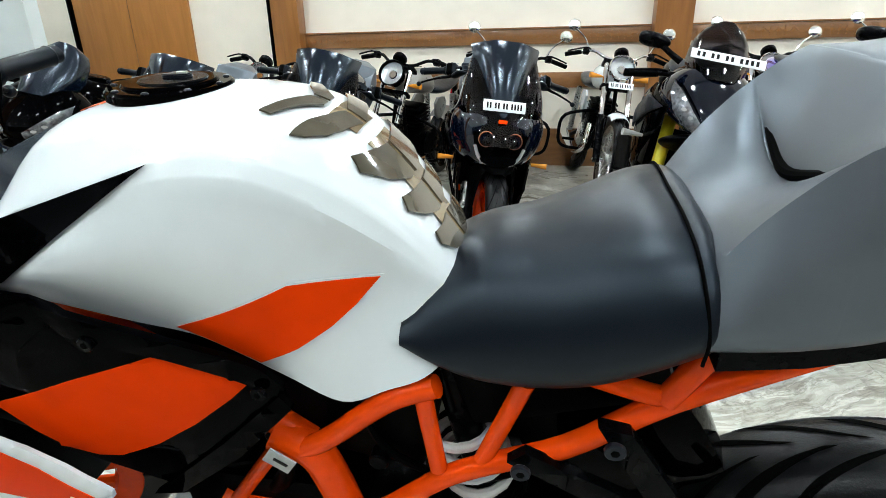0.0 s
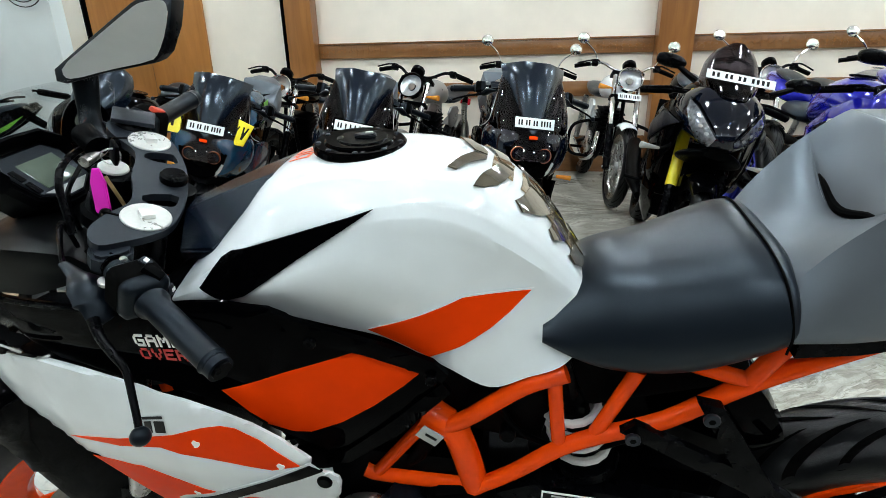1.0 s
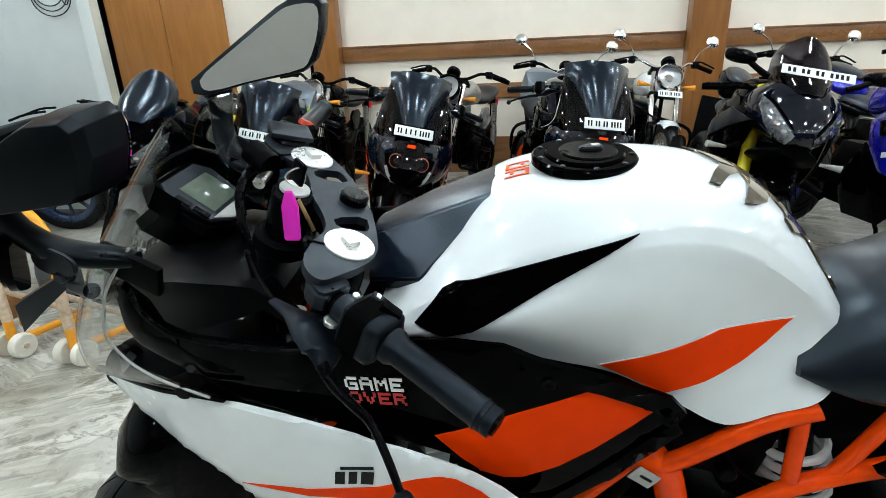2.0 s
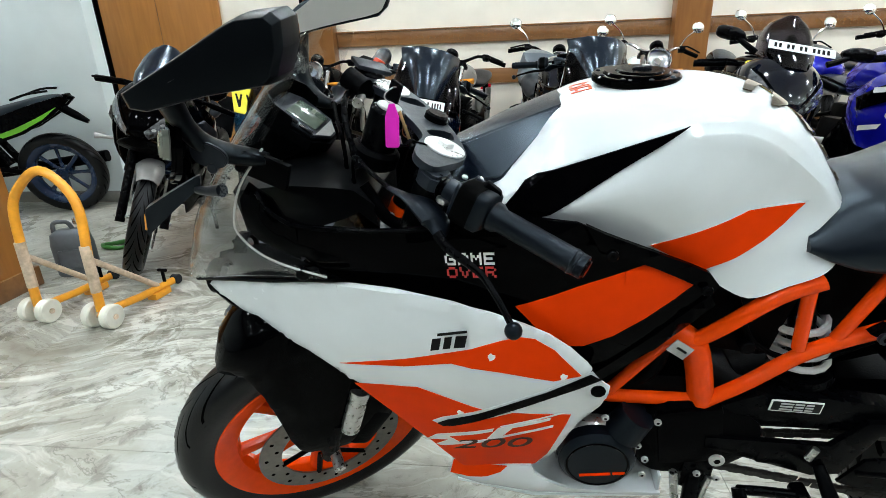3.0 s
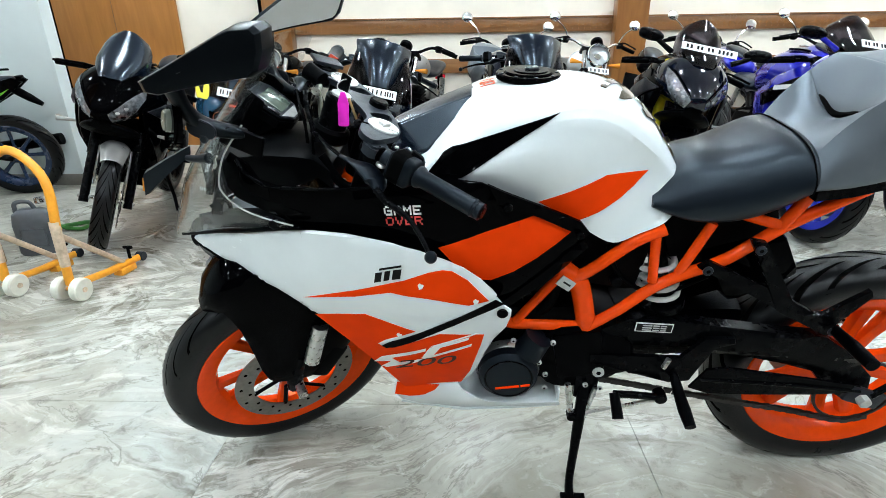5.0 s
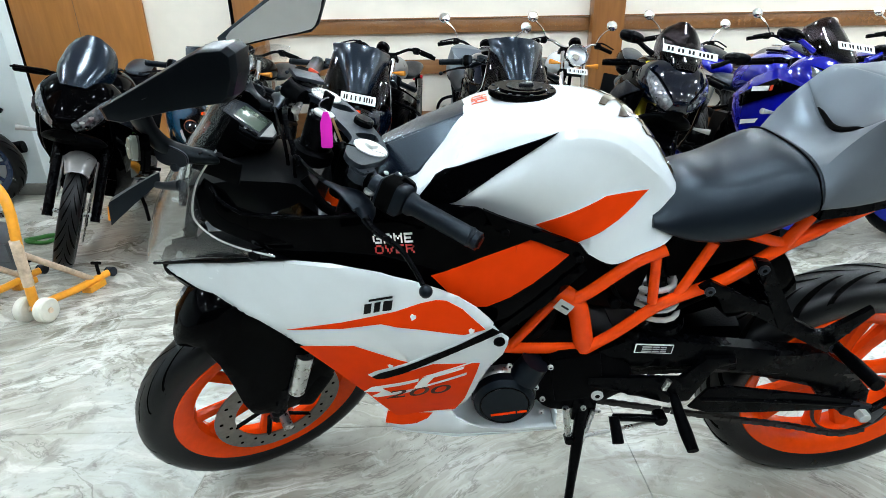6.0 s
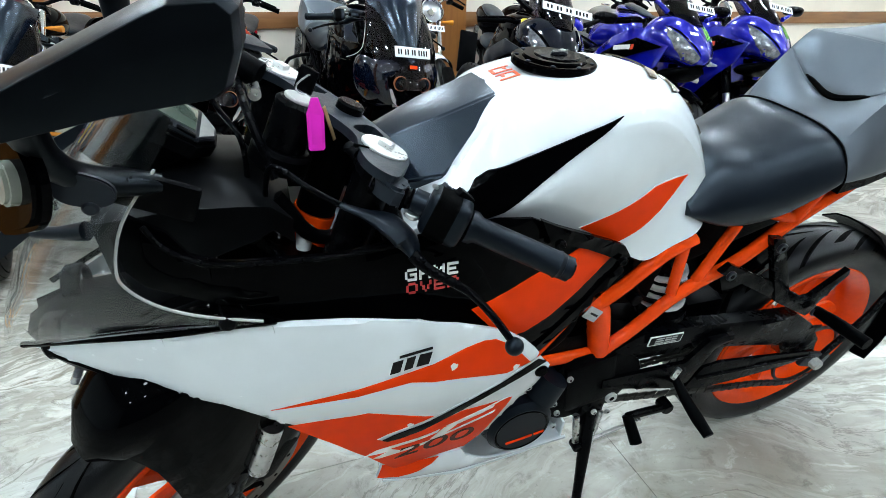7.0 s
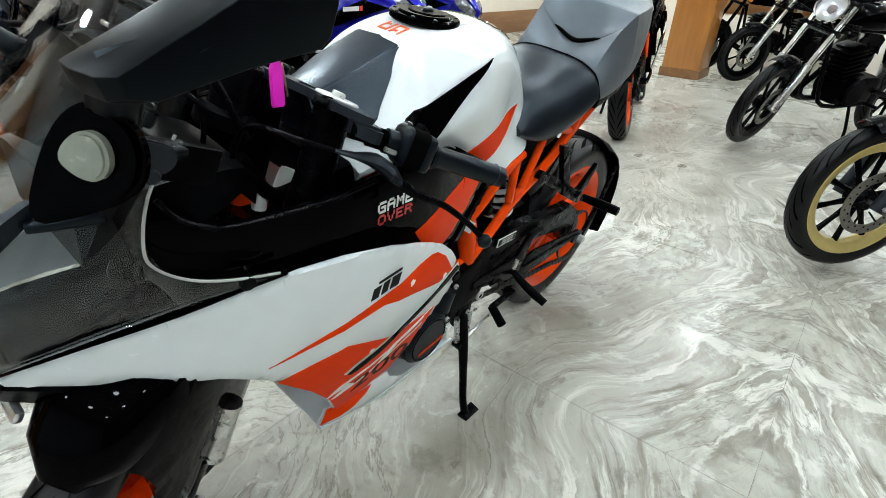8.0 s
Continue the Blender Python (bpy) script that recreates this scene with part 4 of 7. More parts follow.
        part("stand_spring", tube([(0.212, -0.120, 0.32), (0.180, -0.150, 0.215)], 0.006, 8), STEEL, st)
    else:
        part("side_stand", tube([(0.20, -0.10, 0.33), (0.165, -0.19, 0.15), (0.155, -0.226, 0.030)], 0.012, 8), SATIN_BLACK, B)
    # rear hugger and tail lamp holder
    rings = []
    for k in range(12):
        a = radians(-20 + k * 12)
        rr = 0.325
        rings.append([(0.812 + rr * math.sin(a), u * 0.085, 0.303 + (rr - 0.03 * abs(u) ** 3) * math.cos(a)) for u in np.linspace(-1, 1, 7).tolist()])
    bm = shell(rings[3:] if hero else rings[3:8], 0.004)
    hug = part("rear_mudguard", bm, MATT_BLACK, B, "matt black rear mudguard")
    for s in both:
        part("guard_stay", tube([(1.02, s * 0.086, 0.50), (0.95, s * 0.10, 0.40), (0.83, s * 0.118, 0.31)], 0.008, 8), SATIN_BLACK, hug)
    part("inner_guard", box(0.16, 0.15, 0.12, (0.515, 0, 0.615), 0.03, (0, -30, 0)), GLOSS_BLACK, B)
    # tank
    bm = spline_loft(tank_rings(), 5, 5, (2, 3))
    tk = tree_of(bm)
    tank = part("fuel_tank", bm, c["tank"], B, c.get("tank_label", ""), angle=28)
    for s in both:
        o = over(tk, s, 0.0040)
        tri = [(0.072, 0.964), (-0.036, 0.930), (-0.112, 0.906), (-0.128, 0.896), (-0.160, 0.858), (-0.125, 0.846), (-0.094, 0.857), (-0.02, 0.906)]
        part("scoop", sheet(tri, o, 0.002, 0.008, 0.0, s), GLOSS_BLACK, tank, "glossy black wedge on the tank side")
        dec = [(0.047, 0.796), (0.168, 0.846), (0.250, 0.845), (0.226, 0.818), (0.201, 0.796), (0.165, 0.772), (0.122, 0.751)]
        part("tank_stripe", sheet([(a + (a - 0.145) * 0.03, b + (b - 0.80) * 0.05) for a, b in dec], over(tk, s, 0.0022), 0.001, 0.008, 0.0, s), c["trim"], tank)
        part("tank_decal", sheet(dec, over(tk, s, 0.0030), 0.001, 0.008, 0.0, s), c["decal"], tank, c.get("decal_label", "orange flash on the tank"))
    # front cover of the tank between the white arms
    st = [(-0.076, [(0.0, 0.9795), (0.046, 0.9770), (0.053, 0.970), (0.050, 0.95)]), (-0.158, [(0.0, 0.952), (0.044, 0.946), (0.095, 0.889), (0.09, 0.870)]), (-0.232, [(0.0, 0.920), (0.030, 0.914), (0.066, 0.868), (0.06, 0.850)])]
    bm = loft(half_rings(st))
    bmesh.ops.bevel(bm, geom=bm.edges[:], offset=0.003, segments=2, affect="EDGES")
    part("tank_front_cover", bm, c["cover"], tank, "dark grey faceted cover before the filler", angle=25)
    # filler cap
    C = Matrix.Translation((0.026, 0, 0.9995)) @ pose(0, 0, 0, 0, 1.5, 0)
    cap = part("filler_cap", along_z(drum(0.060, -0.006, 0.0065, 56, 0.0025)), GLOSS_BLACK, tank, "glossy black round filler cap with a ring of bolts", m=C)
    part("cap_lid", along_z(drum(0.0455, 0.0, 0.0095, 48, 0.0022)), GLOSS_BLACK, cap, m=C)
    part("cap_flap", along_z(drum(0.0330, 0.0, 0.0112, 40, 0.0014), pose(0.004, 0, 0)), SATIN_BLACK, cap, m=C)
    part("key_cover", sheet_box(chaikin([(-0.013, -0.004), (0.004, -0.010), (0.015, -0.006), (0.015, 0.006), (0.004, 0.010), (-0.013, 0.004)], 2), 0.004, 0.0012), DARK_GREY, cap, m=C @ pose(0.006, 0.002, 0.0128, 0, 0, 20))
    part("key_hinge", box(0.010, 0.006, 0.003, (0.012, 0.004, 0.0150), 0.001, (0, 0, 20)), LABEL_GREY, cap, m=C)
    if hero:
        for k in range(9):
            a = 2 * math.pi * k / 9
            part("cap_bolt", along_z(drum(0.0034, 0, 0.004, 10, 0.001), Matrix.Translation((0.0528 * math.cos(a), 0.0528 * math.sin(a), 0.0040))), DARK_GREY, cap, m=C)
        # resin grip pads running over the back of the tank
        from_top = lambda x, y: tk.ray_cast(Vector((x, y, 1.3)), Vector((0, 0, -1)))[0]
        from_back = lambda y, z: tk.ray_cast(Vector((0.8, y, z)), Vector((-1, 0, 0)))[0]

        def pad(name, poly, caster, off, mat=RESIN, label="smoky translucent resin tank pad"):
            bm = bmesh.new()
            f = bm.faces.new([bm.verts.new((x, y, 0)) for x, y in densify(poly, 0.010)])
            bmesh.ops.triangulate(bm, faces=[f])
            bmesh.ops.subdivide_edges(bm, edges=bm.edges[:], cuts=1)
            for v in bm.verts:
                hit = caster(v.co.x, v.co.y)
                v.co = (hit + off) if hit else Vector((0.1, 0, 0.98))
            ext = bmesh.ops.extrude_face_region(bm, geom=bm.faces[:])
            for v in [g for g in ext["geom"] if isinstance(g, bmesh.types.BMVert)]:
                v.co += off * 0.8
            return part(name, bm, mat, tank, label)
        up, back = Vector((0.0012, 0, 0.0018)), Vector((0.002, 0, 0.0012))
        pad("pad_spine", [(0.196, -0.030), (0.222, -0.026), (0.222, 0.026), (0.196, 0.030)], from_top, up * 0.6, RESIN_SPINE, "amber resin strip down the back of the tank")
        pad("pad_spine", [(-0.028, 0.953), (0.028, 0.953), (0.026, 0.900), (0.020, 0.846), (-0.020, 0.846), (-0.026, 0.900)], from_back, back * 0.6, RESIN_SPINE, "amber resin strip down the back of the tank")
        # small orange sticker, drawn as bars
        for k in (-1, 1):
            for x, y, sx, sy in ((0, 0.0080, 0.014, 0.0019), (0, -0.0080, 0.014, 0.0019), (-0.012 * k, 0, 0.0022, 0.0080), (0.006 * k, 0.003, 0.0022, 0.0045)):
                px, py = STICKER_AT[0] + x, STICKER_AT[1] + y + k * 0.0125
                pad("tank_sticker", [(px - sx, py - sy), (px + sx, py - sy), (px + sx, py + sy), (px - sx, py + sy)], from_top, Vector((0, 0, 0.0008)), STICKER_ORANGE, "orange bar of the sticker by the filler cap")
        for s in both:
            for caster, off, shape in (
                    (from_top, up, [(0.146, 0.058), (0.157, 0.060), (0.171, 0.036), (0.188, 0.014), (0.188, 0.003), (0.172, 0.004), (0.158, 0.030)]),
                    (from_top, up, [(0.178, 0.074), (0.190, 0.070), (0.205, 0.058), (0.213, 0.040), (0.221, 0.004), (0.204, 0.004), (0.196, 0.030), (0.186, 0.052)])):
                pad("tank_pad", [(x, s * y) for x, y in shape], caster, off)
            for shape in ([(0.060, 0.951), (0.066, 0.938), (0.048, 0.925), (0.020, 0.915), (0.004, 0.915), (0.004, 0.945), (0.030, 0.948)],
                          [(0.052, 0.910), (0.058, 0.898), (0.040, 0.887), (0.016, 0.880), (0.004, 0.880), (0.004, 0.907), (0.028, 0.908)],
                          [(0.046, 0.872), (0.050, 0.861), (0.034, 0.848), (0.012, 0.844), (0.004, 0.845), (0.004, 0.873), (0.024, 0.871)]):
                pad("tank_pad", [(s * y, z) for y, z in shape], from_back, back)
    # seat
    st = [
        (0.266, [(0.0, 0.800), (0.050, 0.800), (0.082, 0.796), (0.098, 0.788), (0.102, 0.778), (0.090, 0.772)]),
        (0.300, [(0.0, 0.835), (0.045, 0.832), (0.078, 0.820), (0.102, 0.792), (0.111, 0.768), (0.100, 0.760)]),
        (0.340, [(0.0, 0.858), (0.050, 0.853), (0.086, 0.834), (0.114, 0.790), (0.116, 0.757), (0.100, 0.748)]),
        (0.390, [(0.0, 0.868), (0.058, 0.862), (0.098, 0.842), (0.124, 0.795), (0.120, 0.756), (0.100, 0.748)]),
        (0.440, [(0.0, 0.886), (0.066, 0.880), (0.110, 0.856), (0.134, 0.805), (0.126, 0.768), (0.105, 0.758)]),
        (0.485, [(0.0, 0.903), (0.070, 0.898), (0.116, 0.874), (0.140, 0.822), (0.130, 0.790), (0.110, 0.780)]),
        (0.520, [(0.0, 0.905), (0.070, 0.901), (0.118, 0.882), (0.142, 0.840), (0.132, 0.812), (0.112, 0.803)]),
        (0.534, [(0.0, 0.896), (0.066, 0.893), (0.112, 0.874), (0.136, 0.840), (0.128, 0.818), (0.110, 0.812)]),
    ]
    seat = part("rider_seat", spline_loft(st), SEAT, B, "black textured vinyl rider seat", angle=60)
    if hero:
        seam = spline([(0.522, -0.143, 0.815), (0.523, -0.141, 0.842), (0.516, -0.118, 0.884), (0.512, -0.070, 0.903), (0.510, 0.0, 0.907), (0.512, 0.070, 0.903), (0.516, 0.118, 0.884), (0.523, 0.141, 0.842)], 8)
        part("stitched_seam", tube(seam, 0.0016, 6), GROOVE, seat)
    # tail with the pillion pad
    st = [
        (0.525, [(0.0, 0.884), (0.050, 0.884), (0.106, 0.880), (0.132, 0.850), (0.140, 0.828), (0.122, 0.818)]),
        (0.552, [(0.0, 0.901), (0.050, 0.906), (0.109, 0.924), (0.136, 0.874), (0.142, 0.833), (0.124, 0.824)]),
        (0.582, [(0.0, 0.914), (0.050, 0.928), (0.112, 0.960), (0.138, 0.890), (0.143, 0.838), (0.124, 0.828)]),
        (0.600, [(0.0, 0.919), (0.050, 0.934), (0.114, 0.977), (0.139, 0.898), (0.143, 0.842), (0.124, 0.832)]),
        (0.605, [(0.0, 0.917), (0.050, 0.932), (0.115, 0.981), (0.139, 0.900), (0.143, 0.843), (0.124, 0.833)]),
        (0.609, [(0.0, 0.938), (0.050, 0.946), (0.116, 0.984), (0.139, 0.902), (0.143, 0.844), (0.124, 0.834)]),
        (0.630, [(0.0, 0.981), (0.052, 0.982), (0.119, 1.000), (0.139, 0.915), (0.142, 0.849), (0.122, 0.840)]),
        (0.648, [(0.0, 1.013), (0.056, 1.012), (0.122, 1.010), (0.138, 0.925), (0.140, 0.854), (0.120, 0.845)]),
        (0.653, [(0.0, 1.016), (0.056, 1.015), (0.122, 1.011), (0.138, 0.926), (0.140, 0.855), (0.120, 0.846)]),
        (0.664, [(0.0, 1.021), (0.058, 1.019), (0.120, 1.012), (0.136, 0.930), (0.138, 0.858), (0.119, 0.848)]),
        (0.720, [(0.0, 1.034), (0.058, 1.031), (0.110, 1.014), (0.127, 0.940), (0.130, 0.870), (0.112, 0.860)]),
        (0.800, [(0.0, 1.043), (0.052, 1.040), (0.092, 1.016), (0.106, 0.955), (0.108, 0.894), (0.094, 0.885)]),
        (0.890, [(0.0, 1.038), (0.044, 1.034), (0.064, 1.010), (0.074, 0.965), (0.074, 0.928), (0.064, 0.922)]),
    ]
    tbm = spline_loft(st, 4, 4, (2,))
    tt = tree_of(tbm)
    tail = part("tail_seat", tbm, TAIL, B, "black moulded tail with a pillion pad", angle=34)
    # near-black tube sunk in the fold: the crease's shade put in as colour
    part("crease", tube([(0.612, -0.102, 0.958), (0.608, -0.050, 0.938), (0.606, 0.0, 0.923), (0.608, 0.050, 0.938), (0.612, 0.102, 0.958)], [0.001, 0.0045, 0.006, 0.0045, 0.001], 8, 4), GROOVE, tail, "dark tube standing in for the shade in the tail crease")
    for s in both:
        part("tail_edge", sheet([(0.535, 0.805), (0.60, 0.812), (0.75, 0.850), (0.89, 0.905), (0.90, 0.925), (0.75, 0.878), (0.60, 0.838), (0.535, 0.828)], lambda l, h: lerp(l, [0.53, 0.68, 0.9], [0.139, 0.131, 0.07]), 0.02, 0.04, 0.003, s), SATIN_BLACK, tail)
    part("under_tail", box(0.36, 0.13, 0.05, (0.72, 0, 0.835), 0.015, (0, -12, 0)), MATT_BLACK, B)
    part("tail_lamp", box(0.02, 0.08, 0.035, (0.905, 0, 0.965), 0.006), RED, B)
    # side fairing: painted outer skin with flashes, the black inner panel and the tinted shroud
    outline = [(-0.676, 0.690), (-0.59, 0.722), (-0.503, 0.746), (-0.435, 0.762), (-0.368, 0.771), (-0.303, 0.772), (-0.222, 0.758), (-0.170, 0.741), (-0.123, 0.720), (-0.092, 0.703), (-0.060, 0.676), (-0.036, 0.648),
               (-0.028, 0.636), (-0.030, 0.626), (-0.042, 0.616), (-0.010, 0.606), (0.002, 0.594), (0.002, 0.578), (-0.006, 0.545), (-0.030, 0.508), (-0.046, 0.465), (-0.058, 0.420), (-0.072, 0.378), (-0.088, 0.350), (-0.110, 0.338),
               (-0.232, 0.318), (-0.256, 0.368), (-0.279, 0.418), (-0.330, 0.497), (-0.385, 0.568), (-0.428, 0.600), (-0.467, 0.623), (-0.555, 0.656), (-0.62, 0.674)]
    for s in both:
        fair = part("side_fairing", sheet(outline, fair_w, 0.004, 0.0125 if hero else 0.03, 0.004, s), c["fair"], B, c.get("fair_label", ""))
        lift = lambda k: (lambda l, h: fair_w(l, h) + k)
        d1 = [(-0.410, 0.616), (-0.300, 0.652), (-0.206, 0.681), (-0.156, 0.698), (-0.130, 0.703), (-0.112, 0.700), (-0.084, 0.679), (-0.043, 0.626), (-0.082, 0.617), (-0.160, 0.638), (-0.229, 0.653), (-0.300, 0.637)]
        part("upper_flash", sheet(d1, lift(0.0012), 0.001, 0.03, 0.0, s), c["decal"], fair)
        d2 = [(-0.393, 0.572), (-0.340, 0.583), (-0.286, 0.592), (-0.188, 0.546), (-0.252, 0.510), (-0.266, 0.494), (-0.256, 0.484), (-0.140, 0.535), (-0.050, 0.528), (-0.056, 0.495), (-0.078, 0.395), (-0.098, 0.346), (-0.110, 0.342), (-0.230, 0.322), (-0.254, 0.371), (-0.278, 0.421), (-0.330, 0.499)]
        part("lower_flash", sheet(d2, lift(0.0012), 0.001, 0.03, 0.0, s), c["decal"], fair)
        slash = [(-0.262, 0.494), (-0.245, 0.508), (-0.171, 0.547), (-0.100, 0.588), (-0.030, 0.629), (-0.014, 0.617), (-0.082, 0.580), (-0.151, 0.539), (-0.236, 0.491), (-0.254, 0.487)]
        part("edge_slash", sheet([(a + (a + 0.14) * 0.02 - (0.006 if a < -0.2 else 0), b + (0.006 if b > -0.14 * 0 + 0.55 + 0.62 * (a + 0.14) else -0.006)) for a, b in slash], lift(0.0018), 0.001, 0.03, 0.0, s), c["fair"], fair)
        part("black_slash", sheet(slash, lift(0.0050), 0.004, 0.03, 0.002, s), GLOSS_BLACK, fair, "glossy black slash across the fairing")
        if hero and s < 0:
            # maker's marks, as plain slanted shapes
            for x0, wd in ((-0.258, 0.013), (-0.240, 0.011), (-0.224, 0.016)):
                q = 0.25 * (x0 + 0.24)
                part("badge_mark", sheet([(x0, 0.679 + q), (x0 + wd, 0.682 + q), (x0 + wd + 0.004, 0.703 + q), (x0 + 0.004, 0.700 + q)], lift(0.0016), 0.001, 0.02, 0.0, s), PRINT_BLACK, fair)
            part("badge_mark", sheet([(-0.246, 0.702), (-0.204, 0.712), (-0.204, 0.716), (-0.246, 0.706)], lift(0.0016), 0.001, 0.02, 0.0, s), PRINT_BLACK, fair)
            for poly in ([(-0.288, 0.430), (-0.268, 0.452), (-0.170, 0.488), (-0.172, 0.478), (-0.248, 0.448), (-0.230, 0.432), (-0.180, 0.450), (-0.183, 0.440), (-0.262, 0.410), (-0.272, 0.414), (-0.248, 0.436)],
                         [(-0.163, 0.490), (-0.080, 0.522), (-0.082, 0.514), (-0.140, 0.490), (-0.156, 0.462), (-0.075, 0.500), (-0.076, 0.492), (-0.172, 0.448), (-0.182, 0.452)],
                         [(-0.160, 0.496), (-0.150, 0.494), (-0.060, 0.534), (-0.068, 0.534)]):
                part("side_mark", sheet(poly, lift(0.0020), 0.001, 0.02, 0.0, s), PRINT_WHITE, fair, "white slanted lettering shape")
            N = Matrix.Translation((-0.172, -(fair_w(-0.172, 0.446) + 0.0050), 0.442)) @ Matrix.Rotation(radians(-7), 4, "Z") @ pose(0, 0, 0, 78, 0, 0)
            letters("side_number", "200", 0.044, PRINT_GREY, N @ Matrix(((2.0, 0.40, 0, 0), (0.44, 0.66, 0, 0), (0, 0, 1, 0), (0, 0, 0, 1))), fair, label="dark slanted figures")
            for x, z in ((-0.171, 0.669), (-0.068, 0.626), (-0.222, 0.533)):
                chip = [(x + 0.0052 * (1 + 0.3 * math.sin(5 * a)) * math.cos(a), z + 0.0062 * (1 + 0.3 * math.cos(3 * a)) * math.sin(a)) for a in [k * math.pi / 6 for k in range(12)]]
                part("paint_chip", sheet(chip, lift(0.0018), 0.001, 0.01, 0.0, s), PRINT_WHITE, fair, "torn spot where the film has come off")
            part("fairing_clip", drum(0.011, -0.006, 0.0, 14, 0.002, (-0.016, -fair_w(-0.016, 0.592) * 1.0, 0.592)), GLOSS_BLACK, fair)
        belly = [(-0.259, 0.282), (-0.250, 0.330), (-0.105, 0.346), (-0.096, 0.324), (-0.064, 0.300), (-0.034, 0.285), (0.026, 0.277), (0.130, 0.285), (0.134, 0.268), (0.03, 0.256), (-0.03, 0.250), (-0.122, 0.244), (-0.24, 0.247)]
        bw = lambda l, h: lerp(l, [-0.26, -0.20, -0.1, 0.14], [0.118, 0.132, 0.142, 0.138]) - 0.45 * max(0, 0.29 - h)
        bp = part("belly_pan", sheet(belly, bw, 0.005, 0.03, 0.003, s), c["fair"], B, c.get("belly_label", ""))
        part("belly_flash", sheet([(-0.258, 0.284), (-0.249, 0.328), (-0.148, 0.339), (-0.160, 0.320), (-0.185, 0.302), (-0.220, 0.290)], lambda l, h: bw(l, h) + 0.001, 0.001, 0.03, 0.0, s), c["decal"], bp)
        if s < 0:
            part("pan_floor", loft([[(l, -w, 0.252 + k), (l, w, 0.252 + k), (l, w, 0.246 + k), (l, -w, 0.246 + k)] for l, w, k in ((-0.245, 0.105, 0.0), (-0.10, 0.126, -0.002), (0.02, 0.124, 0.004), (0.13, 0.122, 0.016))]), c["fair"], bp)
            part("pan_end", box(0.006, 0.23, 0.045, (0.131, 0, 0.285), 0.002), c["fair"], bp)
        inner = [(-0.530, 0.835), (-0.535, 0.872), (-0.515, 0.898), (-0.480, 0.880), (-0.462, 0.855), (-0.430, 0.846), (-0.320, 0.848), (-0.240, 0.856), (-0.150, 0.862), (-0.110, 0.862), (-0.060, 0.852), (-0.040, 0.842), (-0.023, 0.822), (0.047, 0.790), (0.120, 0.748), (0.143, 0.728), (0.141, 0.700), (0.080, 0.640), (-0.008, 0.580),
                 (-0.07, 0.640), (-0.124, 0.695), (-0.227, 0.738), (-0.374, 0.756), (-0.40, 0.770), (-0.47, 0.798), (-0.515, 0.816)]
        ip = part("inner_fairing", sheet(inner, black_w, 0.004, 0.03, 0.005, s), GLOSS_BLACK, B, "glossy black upper fairing panel")
        up1 = lambda k: (lambda l, h: black_w(l, h) + k)
        part("edge_bead", tube([(l, s * (black_w(l, h) + 0.002), h) for l, h in spline2([(-0.500, 0.890), (-0.486, 0.868), (-0.462, 0.853), (-0.430, 0.846), (-0.320, 0.848), (-0.240, 0.854)], 5)], 0.0032, 8), SATIN_BLACK, ip)
        shroud = [(-0.139, 0.731), (-0.052, 0.757), (0.046, 0.782), (0.122, 0.744), (0.090, 0.715), (0.048, 0.685), (0.005, 0.662), (-0.038, 0.648), (-0.060, 0.652), (-0.085, 0.668), (-0.110, 0.694)]
        part("shroud", sheet(shroud, up1(0.003), 0.004, 0.025, 0.003, s), c["shroud"], ip, c.get("shroud_label", "orange side cover"))
        part("side_rail", sheet([(-0.05, 0.852), (-0.02, 0.836), (0.05, 0.800), (0.130, 0.758), (0.148, 0.735), (0.140, 0.722), (0.120, 0.735), (0.047, 0.778), (-0.03, 0.815)], up1(0.010), 0.008, 0.025, 0.003, s), GLOSS_BLACK, ip)
        part("low_rail", sheet([(0.140, 0.718), (0.150, 0.700), (0.080, 0.628), (0.000, 0.572), (-0.03, 0.575), (0.02, 0.615), (0.070, 0.655)], up1(0.006), 0.008, 0.025, 0.003, s), GLOSS_BLACK, ip)
        if hero:
            screws(ip, [(-0.012, s * (black_w(0, 0.81) + 0.012), 0.806), (0.128, s * (black_w(0.12, 0.73) + 0.014), 0.734)], 0.008, SATIN_BLACK)
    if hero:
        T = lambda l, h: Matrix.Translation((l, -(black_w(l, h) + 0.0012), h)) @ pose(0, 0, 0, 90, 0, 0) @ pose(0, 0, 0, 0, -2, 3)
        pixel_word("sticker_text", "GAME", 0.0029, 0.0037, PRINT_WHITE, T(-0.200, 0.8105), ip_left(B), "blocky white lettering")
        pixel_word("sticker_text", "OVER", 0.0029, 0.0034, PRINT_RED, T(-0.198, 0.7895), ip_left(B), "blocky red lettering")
    # nose between the panels
    rings = []
    for l, w, top, low in ((-0.700, 0.030, 0.690, 0.672), (-0.66, 0.080, 0.698, 0.640), (-0.60, 0.108, 0.690, 0.600), (-0.54, 0.130, 0.676, 0.575), (-0.48, 0.145, 0.664, 0.565)):
        rings.append([(l, -w, (top + low) / 2 + 0.01), (l, -w * 0.8, top - 0.01), (l, 0, top), (l, w * 0.8, top - 0.01), (l, w, (top + low) / 2 + 0.01), (l, w * 0.7, low), (l, 0, low - 0.01), (l, -w * 0.7, low)])
    nose = part("headlight_nose", loft(rings), MATT_BLACK if hero else GLOSS_BLACK, B, "black nose around the twin lamps")
    for s in both:
        eye = Matrix.Translation((-0.655, s * 0.052, 0.690)) @ pose(0, 0, 0, 0, -12, 90)
        ring = part("headlamp", drum(0.031, -0.012, 0.012, 24, 0.003, inner=0.024), AMBER if c.get("halo") else SATIN_BLACK, nose, m=eye)
        part("lens", drum(0.024, -0.006, 0.008, 24, 0.006), CLEAR_LENS, ring, m=eye)
